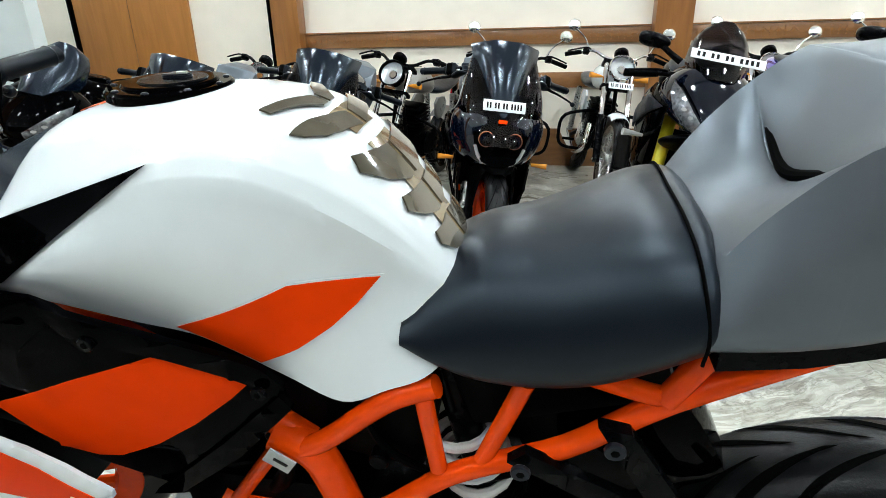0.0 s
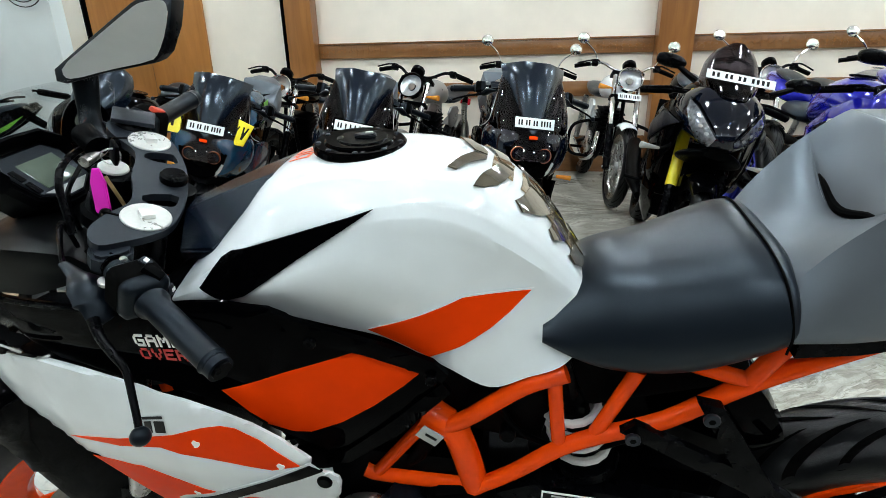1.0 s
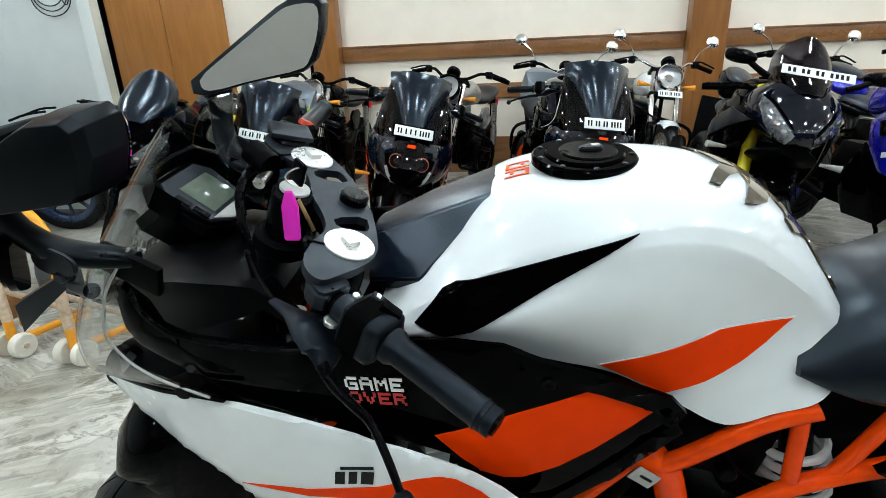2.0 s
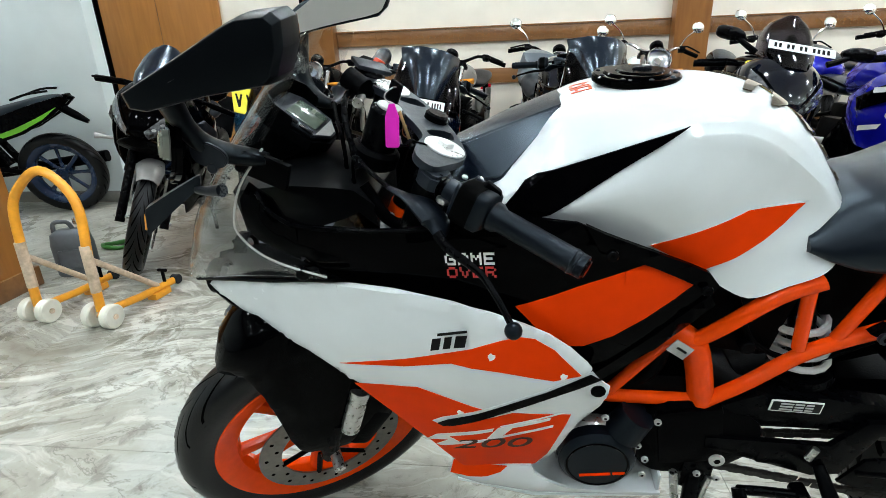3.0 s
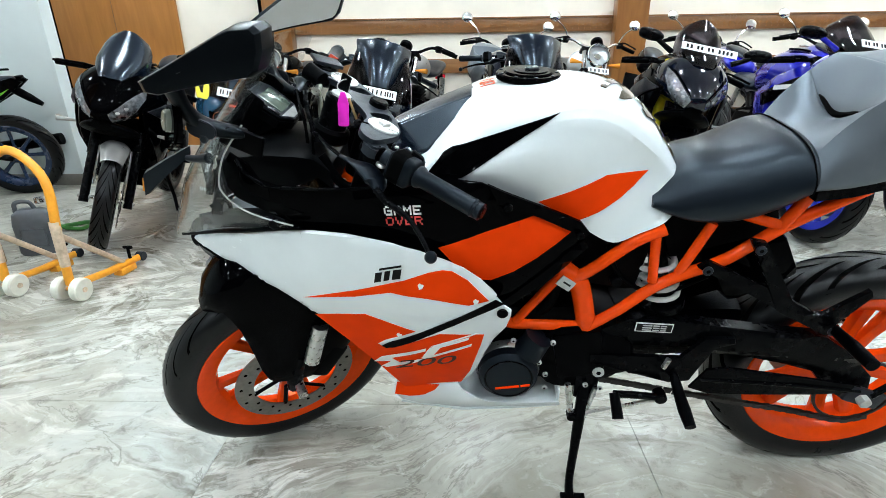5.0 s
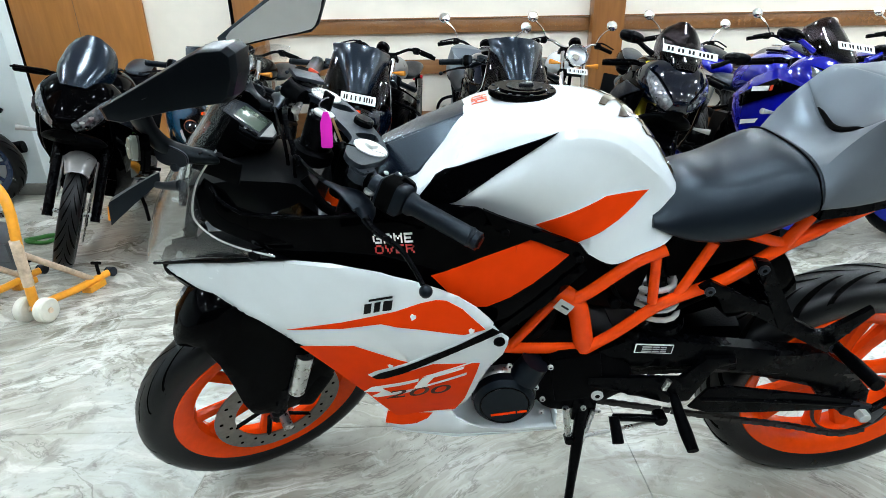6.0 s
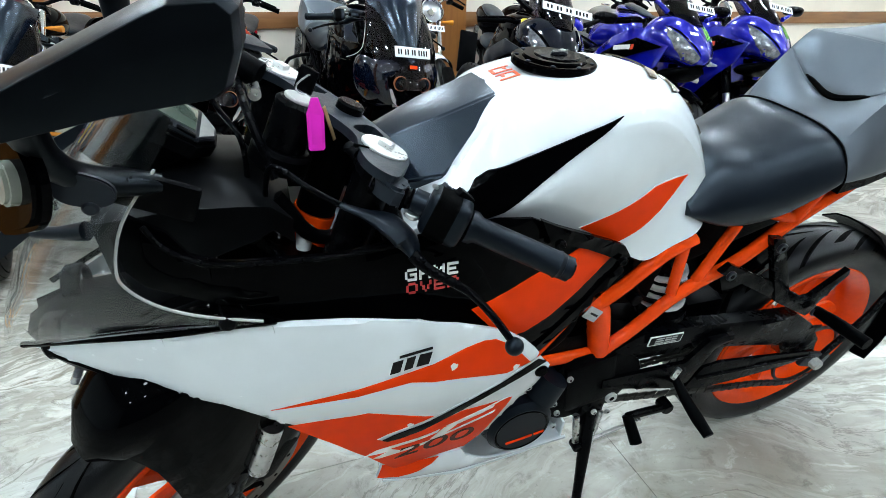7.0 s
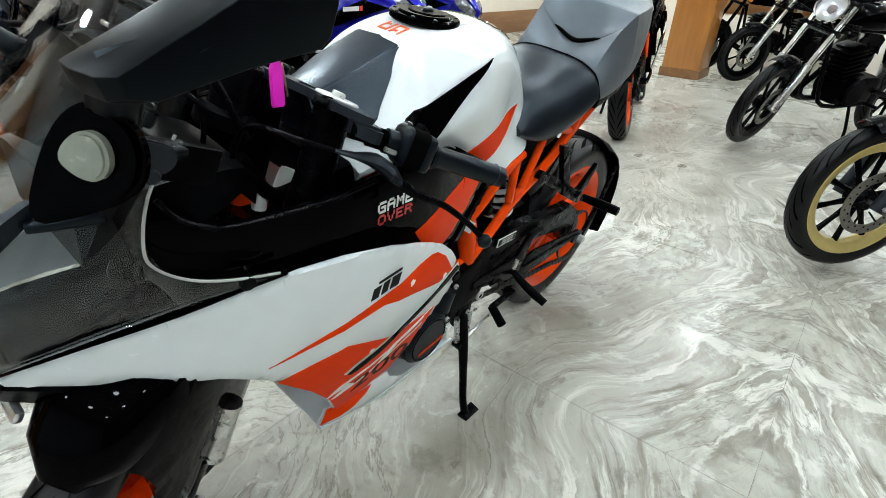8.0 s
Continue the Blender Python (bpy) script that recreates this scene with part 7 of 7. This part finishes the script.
def street_bike(m, c, label, lamp="round", mirrors=True, plate=None, guards=False, steer=0.0, chrome_fork=True, group="bikes parked along the wall", sporty=False):
    """A plain roadster: round lamp, upright bars, teardrop tank, bench seat."""
    B = thing("motorcycle", m, label, "motorcycle", group)
    both = (-1, 1)
    A = Matrix.Translation((-0.36, 0, 0.90)) @ Matrix(((0.906, 0, 0.423, 0), (0, 1, 0, 0), (-0.423, 0, 0.906, 0), (0, 0, 0, 1))) @ pose(0, 0, 0, 0, 0, steer)
    wheel(B, A @ pose(-0.04, 0, -0.66), 0.300, 0.095, 0.232, c["rim"], c.get("spokes", 8), (-0.062,), disc_r=0.13, paired=False, spoke_w=0.009, spoke_mat=c.get("spoke"))
    wheel(B, pose(0.70, 0, 0.300), 0.300, 0.120, 0.225, c["rim"], c.get("spokes", 8), (), paired=False, spoke_w=0.010, spoke_mat=c.get("spoke"))
    for s in both:
        leg = part("fork_leg", tube([(-0.04, s * 0.09, 0.06), (-0.04, s * 0.09, -0.40)], 0.019, 14), CHROME if chrome_fork else SATIN_BLACK, B, "bright chrome fork tube" if chrome_fork else "", m=A)
        part("slider", tube([(-0.04, s * 0.09, -0.34), (-0.04, s * 0.09, -0.68)], 0.026, 14), c.get("slider", SATIN_BLACK), leg, m=A)
        if c.get("shield"):
            part("fork_shield", sheet([(-0.10, -0.50), (-0.02, -0.53), (0.03, -0.40), (0.02, -0.24), (-0.06, -0.22), (-0.10, -0.34)], lambda x, z: 0.122, 0.010, 0.04, 0.006, s), c["shield"], leg, "red guard beside the fork leg", m=A)
        bar = part("handlebar", tube([(-0.02, 0.0, 0.09), (-0.01, s * 0.09, 0.10), (0.02, s * 0.18, 0.16), (0.06, s * 0.26, 0.165), (0.10, s * 0.375, 0.150)], 0.011, 12, 4), CHROME if c.get("chrome_bar") else SATIN_BLACK, B, m=A)
        part("grip", tube([(0.062, s * 0.265, 0.164), (0.10, s * 0.380, 0.150)], 0.0165, 14), MATT_BLACK, bar, m=A)
        part("switch_pod", box(0.045, 0.05, 0.045, (0.045, s * 0.235, 0.166), 0.012), SATIN_BLACK, bar, m=A)
        part("lever", tube([(0.0, s * 0.21, 0.160), (-0.03, s * 0.25, 0.155), (0.03, s * 0.37, 0.145)], 0.006, 8, 3), SATIN_BLACK, bar, m=A)
        if mirrors:
            arm = part("mirror_stalk", tube([(0.035, s * 0.215, 0.175), (0.02, s * 0.255, 0.25), (0.02, s * 0.325, 0.315)], 0.0055, 8, 4), CHROME, B, m=A)
            mm = A @ Matrix.Translation((0.02, s * 0.345, 0.345)) @ pose(0, 0, 0, 0, 25, 90)
            sh = part("mirror_shell", lathe([(0.001, 0.024), (0.022, 0.022), (0.040, 0.012), (0.047, 0.0), (0.045, -0.006), (0.001, -0.006)], 24), CHROME, arm, "round chrome mirror", m=mm)
            part("mirror_glass", drum(0.043, -0.009, -0.0065, 24, 0.0005), MIRROR, sh, m=mm)
        part("indicator", tube([(-0.05, s * 0.11, -0.06), (-0.06, s * 0.18, -0.06), (-0.065, s * 0.205, -0.06)], [0.006, 0.018, 0.020], 12), c.get("ind", AMBER), B, "" if c.get("ind") else "amber indicator", m=A)
    part("axle", tube([(-0.04, -0.12, -0.66), (-0.04, 0.12, -0.66)], 0.010, 10), STEEL, B, m=A)
    rings = []
    for k in range(13):
        a = radians(-62 + k * 9)
        rings.append([(-0.04 - (0.325 - 0.03 * abs(u) ** 3) * math.sin(a), u * 0.058, -0.66 + (0.325 - 0.03 * abs(u) ** 3) * math.cos(a)) for u in np.linspace(-1, 1, 9).tolist()])
    bm = shell(rings, 0.004)
    g = part("front_mudguard", bm, c["guard"], B, c.get("guard_label", ""), m=A)
    for s in both:
        part("guard_stay", tube([(-0.10, s * 0.060, -0.37), (-0.04, s * 0.075, -0.60)], 0.006, 8), SATIN_BLACK, g, m=A)
    L = A @ pose(-0.13, 0, -0.02, 0, -25, 90)
    if lamp == "round":
        lm = part("headlamp", lathe([(0.001, -0.10), (0.05, -0.09), (0.082, -0.05), (0.090, 0.0), (0.094, 0.012), (0.088, 0.020), (0.084, 0.016)], 32), c.get("lamp", CHROME), B, "round headlamp with a bright rim", m=L @ Matrix.Diagonal((1, -1, 1, 1)) @ pose(0, 0, 0, 0, 0, 180))
        part("lens", lathe([(0.085, -0.016), (0.070, -0.026), (0.040, -0.034), (0.001, -0.037)], 32), CLEAR_LENS, lm, m=L)
        part("reflector", drum(0.030, -0.040, -0.02, 18, 0.006), CHROME, lm, m=L)
    else:
        lm = part("headlamp_cowl", smooth_loft([(-0.64, [(0.0, 0.90), (0.05, 0.885), (0.06, 0.82), (0.03, 0.76)]), (-0.56, [(0.0, 0.98), (0.09, 0.96), (0.12, 0.86), (0.07, 0.74)]), (-0.46, [(0.0, 1.0), (0.09, 0.98), (0.12, 0.88), (0.09, 0.76)])]), c["tank"], B)
        part("lens", box(0.02, 0.10, 0.10, (-0.635, 0, 0.83), 0.02, (0, -12, 0)), CLEAR_LENS, lm)
    part("speedometer", along_z(drum(0.05, -0.04, 0.0, 20, 0.006), pose(-0.05, 0, 0.13, 0, 30, 0)), SATIN_BLACK, B, m=A)
    part("yoke", box(0.09, 0.24, 0.03, (-0.02, 0, 0.06), 0.01), SATIN_BLACK, B, m=A)
    part("lower_yoke", box(0.08, 0.23, 0.03, (-0.02, 0, -0.12), 0.01), SATIN_BLACK, B, m=A)
    if plate:
        number_plate(B, A @ pose(-0.155, 0, -0.16, 0, 0, -90) @ pose(0, 0, 0, -10, 0, 0), 0.17, 0.050, plate)
    if guards:
        for s in both:
            part("crash_guard", tube([(-0.20, s * 0.08, 0.62), (-0.24, s * 0.30, 0.56), (-0.24, s * 0.33, 0.42), (-0.20, s * 0.28, 0.32), (-0.14, s * 0.08, 0.30)], 0.013, 10, 4), SATIN_BLACK, B, "black tubular crash guard")
    st = [(-0.30, [(0.0, 0.88), (0.05, 0.875), (0.07, 0.84), (0.05, 0.78)]), (-0.22, [(0.0, 0.955), (0.08, 0.94), (0.125, 0.88), (0.10, 0.79)]), (-0.05, [(0.0, 0.985), (0.095, 0.965), (0.145, 0.88), (0.11, 0.77)]), (0.10, [(0.0, 0.945), (0.08, 0.93), (0.115, 0.86), (0.09, 0.76)]), (0.20, [(0.0, 0.86), (0.05, 0.85), (0.07, 0.81), (0.06, 0.76)])]
    tk = part("fuel_tank", smooth_loft(st), c["tank"], B, c.get("tank_label", ""), angle=60)
    part("filler_cap", along_z(drum(0.045, 0, 0.012, 24, 0.004), pose(-0.06, 0, 0.972)), CHROME, tk)
    if sporty:
        part("rider_seat", smooth_loft([(0.12, [(0.0, 0.80), (0.07, 0.795), (0.12, 0.76), (0.11, 0.68)]), (0.34, [(0.0, 0.785), (0.11, 0.778), (0.14, 0.74), (0.12, 0.66)]), (0.50, [(0.0, 0.82), (0.09, 0.812), (0.12, 0.77), (0.10, 0.70)]), (0.72, [(0.0, 0.870), (0.07, 0.862), (0.09, 0.82), (0.07, 0.77)]), (0.88, [(0.0, 0.880), (0.04, 0.875), (0.05, 0.850), (0.04, 0.82)])]), SEAT, B)
        for s in both:
            wt = lambda l, h: lerp(l, [0.2, 0.6, 0.95], [0.135, 0.115, 0.05])
            part("tail_panel", sheet([(0.22, 0.70), (0.44, 0.745), (0.66, 0.815), (0.88, 0.868), (0.93, 0.835), (0.80, 0.735), (0.60, 0.630), (0.40, 0.570), (0.24, 0.580)], wt, 0.02, 0.05, 0.006, s), SATIN_BLACK, B)
            part("tail_stripe", sheet([(0.42, 0.630), (0.56, 0.675), (0.70, 0.730), (0.85, 0.800), (0.74, 0.720), (0.58, 0.645), (0.46, 0.610)], lambda l, h: wt(l, h) + 0.004, 0.002, 0.05, 0.0, s), GREEN, B, "lime green stripe on the tail")
            part("grab_rail", tube([(0.58, s * 0.09, 0.86), (0.70, s * 0.085, 0.895), (0.82, s * 0.06, 0.905)], 0.008, 8, 3), SATIN_BLACK, B)
        part("plate_hanger", tube([(0.84, 0, 0.78), (0.92, 0, 0.72), (0.99, 0, 0.67)], [0.030, 0.028, 0.016], 10, 3), MATT_BLACK, B)
        part("tail_lamp", box(0.03, 0.06, 0.025, (0.905, 0, 0.862), 0.010), SATIN_BLACK, B)
    else:
        st = [(0.14, [(0.0, 0.83), (0.07, 0.825), (0.10, 0.80), (0.09, 0.76)]), (0.35, [(0.0, 0.83), (0.11, 0.822), (0.14, 0.79), (0.12, 0.75)]), (0.60, [(0.0, 0.88), (0.10, 0.872), (0.125, 0.84), (0.11, 0.80)]), (0.82, [(0.0, 0.905), (0.08, 0.895), (0.10, 0.87), (0.08, 0.83)])]
        part("bench_seat", smooth_loft(st), SEAT, B)
    for k in range(7):
        part("cooling_fin", box(0.22 - 0.008 * abs(k - 3), 0.20, 0.008, (-0.02 - 0.008 * k, 0, 0.50 + 0.030 * k), 0.003, (0, -12, 0)), ENGINE, B)
    part("cylinder", box(0.13, 0.13, 0.25, (-0.04, 0, 0.58), 0.02, (0, -12, 0)), ENGINE, B)
    part("crankcase", box(0.38, 0.20, 0.20, (0.10, 0, 0.40), 0.04), ENGINE, B)
    for s in both:
        part("case_cover", drum(0.095, min(s * 0.10, s * 0.135), max(s * 0.10, s * 0.135), 28, 0.012, (0.04, 0, 0.40)), c.get("case", ENGINE), B)
        part("side_panel", sheet(chaikin([(0.14, 0.74), (0.42, 0.74), (0.38, 0.58), (0.22, 0.56)], 1), lambda l, h: 0.115, 0.02, 0.05, 0.006, s), c["panel"], B)
        part("rear_shock", tube([(0.52, s * 0.12, 0.75), (0.66, s * 0.12, 0.36)] if not sporty else [(0.30, s * 0.05, 0.60), (0.40, s * 0.05, 0.40)], 0.026, 12), SATIN_BLACK if sporty else STEEL, B)
        part("swingarm", tube([(0.26, s * 0.10, 0.40), (0.72, s * 0.10, 0.30)], 0.018, 10), ENGINE, B)
        part("frame_tube", tube([(-0.33, s * 0.02, 0.80), (-0.26, s * 0.06, 0.45), (-0.16, s * 0.08, 0.30), (0.25, s * 0.09, 0.30)], 0.015, 10, 3), SATIN_BLACK, B)
        part("footrest", tube([(0.16, s * 0.14, 0.33), (0.17, s * 0.24, 0.33)], 0.012, 8), MATT_BLACK, B)
    part("silencer", tube([(-0.12, 0.08, 0.50), (-0.20, 0.12, 0.32), (0.05, 0.16, 0.26), (0.40, 0.17, 0.30), (0.95, 0.18, 0.36)], [0.020, 0.020, 0.022, 0.042, 0.045], 14, 4), CHROME if c.get("chrome_pipe") else ENGINE, B)
    if not sporty:
        rings = []
        for k in range(13):
            a = radians(-40 + k * 10)
            rings.append([(0.70 + (0.325 - 0.03 * abs(u) ** 3) * math.sin(a), u * 0.075, 0.30 + (0.325 - 0.03 * abs(u) ** 3) * math.cos(a)) for u in np.linspace(-1, 1, 7).tolist()])
        bm = shell(rings, 0.004)
        part("rear_mudguard", bm, c["guard"], B)
        part("tail_bracket", tube([(0.78, 0, 0.85), (0.90, 0, 0.80), (0.955, 0, 0.70), (0.985, 0, 0.56)], [0.035, 0.032, 0.028, 0.020], 10, 3), SATIN_BLACK, B)
        part("tail_lamp", box(0.03, 0.10, 0.06, (0.965, 0, 0.72), 0.012), RED, B)
    part("side_stand", tube([(0.10, -0.10, 0.30), (0.07, -0.18, 0.15), (0.06, -0.21, 0.026)], 0.011, 8), SATIN_BLACK, B)
    return B


def parked(x, y, heading, lean=8.0, at=0.85):
    """A pose for a bike that leans to its left; x, y is where its middle plane is at the height at. Heading 90 faces the aisle."""
    turn = pose(0, 0, 0, 0, 0, heading) @ pose(0, 0, 0, lean, 0, 0)
    top = turn @ Vector((0, 0, at))
    return Matrix.Translation((x - top.x, y - top.y, 0)) @ turn


# front row
dark_rc(parked(0.235, 2.74, 90, 7), "navy and black faired bike with a tall dark screen", ORANGE, (2, 2, 2, 4))
dark_rc(parked(-0.56, 2.86, 92, 13), "black faired bike with a tall dark screen and a framed plate", ORANGE, (2, 1, 1, 1, 4), border=True, flash=ORANGE)
vr = dark_rc(parked(-1.34, 3.04, 97, 15), "blue-green and black faired bike with yellow side stickers", ORANGE, (2, 2, 2, 4), fair=TEAL, flash=PRINT_BLACK, sticker=True)
for s in (-1, 1):
    part("tank_sticker", sheet([(-0.10, 0.955), (0.02, 0.965), (0.05, 0.90), (-0.06, 0.89)], lambda l, h: 0.150, 0.002, 0.03, 0.0, s), GREEN, vr, "green and white tank sticker")
BLACK_STYLE = dict(rim=SATIN_BLACK, guard=GLOSS_BLACK, nose=NAVY, nose_label="glossy dark blue-black nose cowl", fair=GLOSS_BLACK, wing=DARK_GREY, low=GLOSS_BLACK, tank=GLOSS_BLACK, tail=GLOSS_BLACK, marks=False)
BLUE_STYLE = dict(rim=BLUE_RIM, guard=GLOSS_BLACK, nose=BLUE, nose_label="pearl blue nose cowl with green claw marks", fair=BLUE, wing=GLOSS_BLACK, low=GLOSS_BLACK, tank=BLUE, tail=BLUE, marks=True, logo=True, mirror=BLUE)
sport_bike(parked(1.21, 2.68, 74, 12), BLACK_STYLE, "glossy black faired bike with yellow fork legs and a smoked screen", (0.27, (2, 2, 2, 4)), 0, YELLOW)
sport_bike(parked(1.90, 2.56, 85, 9), BLUE_STYLE, "pearl blue faired bike with lime green claw marks", (0.20, (2, 2, 2, 3)))
sport_bike(parked(2.55, 2.52, 84, 9), BLUE_STYLE, "pearl blue faired bike parked beside its twin", (0.20, (2, 2, 2, 4)))
LEFT_STYLE = dict(BLACK_STYLE, guard=GREY_PAINT, nose=GLOSS_BLACK, nose_label="glossy black nose cowl")
sport_bike(parked(-2.15, 3.02, 95, 15, 0), LEFT_STYLE, "black faired bike with a silver-grey front mudguard", None, 15, None, False, True)

# second row, along the wall
DARK_ROAD = dict(rim=SATIN_BLACK, guard=SATIN_BLACK, tank=GLOSS_BLACK, panel=GLOSS_BLACK, chrome_bar=False)
WHITE_ROAD = dict(rim=STEEL, spokes=24, guard=WHITE, guard_label="cream white front mudguard", tank=WHITE, panel=WHITE, chrome_bar=True, chrome_pipe=True, case=STEEL)
GREY_ROAD = dict(rim=SATIN_BLACK, guard=GREY_PAINT, tank=GREY_PAINT, panel=GREY_PAINT, lamp=GLOSS_BLACK)
street_bike(parked(1.30, 4.36, 84, 7), WHITE_ROAD, "white roadster with chrome mirrors and a round headlamp", plate=(2, 2, 2, 4), guards=True)
street_bike(parked(0.56, 4.42, 84, 7), DARK_ROAD, "black roadster with chrome mirrors and crash guards", plate=(2, 2), guards=True)
street_bike(parked(-0.20, 4.25, 70, 8), dict(GREY_ROAD, rim=SATIN_BLACK), "grey roadster with a chrome fork", mirrors=False, guards=True)
street_bike(parked(-1.30, 4.55, 80, 8), DARK_ROAD, "black roadster behind the faired bikes", mirrors=False)
street_bike(parked(2.36, 4.35, 82, 7), DARK_ROAD, "black roadster with chrome mirrors by the wall", guards=True)
street_bike(parked(3.25, 4.15, 82, 7), GREY_ROAD, "grey roadster with chrome mirrors by the wall")
street_bike(parked(4.3, 4.0, 82, 7), DARK_ROAD, "black roadster with amber indicators by the wall")
# far side of the partition
street_bike(parked(-3.95, 3.80, 4, 8, 0), dict(DARK_ROAD, rim=DEEP_BLUE, tank=SATIN_BLACK, panel=SATIN_BLACK), "dark bike with a lime green tail stripe beside the partition", mirrors=False, chrome_fork=False, sporty=True)
# aisle on the east side
DARK_NAKED = dict(DARK_ROAD, slider=STEEL, ind=SATIN_BLACK)
street_bike(parked(3.72, -0.45, -40, 8, 0), DARK_NAKED, "black roadster with a chrome fork in the aisle", mirrors=False, steer=16, group="bikes in the east aisle")
street_bike(parked(6.35, -0.30, -50, 8, 0), DARK_NAKED, "black roadster in front of the low wall", mirrors=False, group="bikes in the east aisle")
street_bike(parked(6.75, 0.15, -50, 8, 0), DARK_ROAD, "dark roadster close to the wooden pillar", mirrors=False, chrome_fork=False, group="bikes in the east aisle")
street_bike(parked(1.845, -0.985, -52, 1, 0), dict(rim=GOLD, spoke=SATIN_BLACK, shield=RED, ind=SATIN_BLACK, spokes=10, guard=SATIN_BLACK, tank=RED, panel=RED, slider=DARK_GREY), "red and black roadster with gold wheel rims", lamp="wedge", mirrors=False, steer=0, chrome_fork=False, group="bikes in the east aisle")
dk = dict(rim=ORANGE_TUBE, guard=MATT_BLACK, frame=ORANGE_TUBE, tank=GLOSS_BLACK, trim=PRINT_WHITE, decal=PRINT_WHITE, cover=SATIN_BLACK, fair=GLOSS_BLACK, shroud=GLOSS_BLACK, screen=SCREEN_SMOKE)
rc_bike(parked(3.62, 0.86, 187, 8, 0), dk, 10, "black bike with orange wheels and white tail marks", False, group="bikes in the east aisle")


# ---- loose things on the floor ----
def paddock_stand():
    T = thing("paddock_stand", pose(-2.10, 1.86, 0, 0, 0, -16), "orange-yellow tubular paddock stand with cream casters", "paddock stand")
    h = 0.165
    part("hoop", tube([(-h, 0, 0.075), (-h, 0.01, 0.30), (-h, 0.03, 0.50), (-h * 0.62, 0.045, 0.60), (0, 0.05, 0.655), (h * 0.62, 0.045, 0.60), (h, 0.03, 0.50), (h, 0.01, 0.30), (h, 0, 0.075)], 0.0185, 14, 4), STAND_ORANGE, T)
    for s in (-1, 1):
        part("arm", tube([(s * h, 0, 0.065), (s * (h + 0.01), 0.20, 0.045), (s * (h + 0.02), 0.40, 0.040)], 0.017, 12), STAND_ORANGE, T)
        part("brace", tube([(s * h, 0.012, 0.30), (s * (h + 0.014), 0.30, 0.055)], 0.013, 10), WORN, T, "brace with peeling brown film")
        part("wrap", tube([(s * h, 0.004, 0.16), (s * h, 0.010, 0.36)], 0.0205, 14), WORN, T, "peeling protective film round the tube")
        for k, dx in enumerate((-0.045, 0.045)):
            c = part("caster", drum(0.052, -0.020, 0.020, 28, 0.006), CASTER, T, "cream plastic caster wheel", m=pose(s * h + dx, 0, 0.052, 0, 0, 90))
            part("caster_bolt", drum(0.012, -0.026, 0.026, 12, 0.002), WORN, c, m=pose(s * h + dx, 0, 0.052, 0, 0, 90))
        part("axle_pin", tube([(s * h - 0.07, 0, 0.052), (s * h + 0.07, 0, 0.052)], 0.009, 10), STAND_ORANGE, T)
        kn = part("lift_screw", tube([(s * (h + 0.018), 0.345, 0.04), (s * (h + 0.018), 0.345, 0.115)], 0.008, 10), SATIN_BLACK, T)
        part("screw_handle", box(0.05, 0.012, 0.014, (s * (h + 0.018), 0.345, 0.115), 0.004), SATIN_BLACK, kn)
        part("end_roller", drum(0.024, -0.02, 0.02, 16, 0.004), DARK_GREY, T, m=pose(s * (h + 0.02), 0.415, 0.040, 0, 0, 90))
        part("foot_plate", box(0.05, 0.10, 0.03, (s * (h + 0.016), 0.30, 0.017), 0.004), STAND_ORANGE, T)
    return T


paddock_stand()


def oil_can():
    T = thing("oil_can", pose(-2.42, 2.46, 0, 0, 0, 12), "dark grey plastic oil can on the floor", "can")
    body = [(-0.10, -0.055), (0.10, -0.055), (0.10, 0.055), (-0.10, 0.055)]
    rings = []
    for z, k in ((0.0, 0.93), (0.012, 1.0), (0.17, 1.0), (0.225, 0.90), (0.245, 0.62), (0.25, 0.5)):
        rings.append([(x * k, y * k, z) for x, y in chaikin(body, 3)])
    b = part("body", loft(rings), CAN_GREY, T)
    part("panel", box(0.11, 0.006, 0.10, (0, -0.055, 0.10), 0.008), CAN_GREY, b)
    part("cap", along_z(drum(0.022, 0, 0.03, 18, 0.003), pose(0.05, 0, 0.275)), STEEL, T)
    part("handle", tube([(-0.07, 0, 0.235), (-0.06, 0, 0.285), (0.0, 0, 0.285), (0.02, 0, 0.245)], 0.011, 10, 4), CAN_GREY, T)


oil_can()


def strap():
    T = thing("rope", pose(-2.44, 2.86, 0), "loop of green rope lying on the floor", "rope")
    pts = [(0.085 * math.cos(a) * (1 + 0.15 * math.sin(3 * a)), 0.055 * math.sin(a), 0.012 + 0.006 * math.sin(2 * a) + 0.010 * (k / 60)) for k, a in enumerate(np.linspace(0, 5.5 * math.pi, 60).tolist())]
    part("coil", tube(pts, 0.010, 8), ROPE_GREEN, T)


strap()


CABLE_AT = (-4.80, 1.77)


def cable_coil():
    """Loose loops of cable on a nail in the partition wall."""
    T = thing("cable_coil", ROOM @ pose(CABLE_AT[0], -1.735, CABLE_AT[1]), "loops of thin black cable hung on the partition wall", "cable")
    part("nail", drum(0.006, -0.03, 0.012, 10, 0.001), STEEL, T)
    for k in range(3):
        r = 0.10 + 0.018 * k
        pts = [(r * 1.15 * math.sin(a) + 0.012 * k, -0.008 - 0.007 * k, r * (math.cos(a) - 1) * 0.95) for a in np.linspace(0, 2 * math.pi, 33).tolist()]
        part("loop", tube(pts, 0.004, 6), CABLE, T)
    part("loose_end", tube([(0.02, -0.02, 0.0), (0.08, -0.022, -0.10), (0.13, -0.022, -0.19), (0.17, -0.02, -0.14)], 0.004, 6, 5), CABLE, T)


cable_coil()
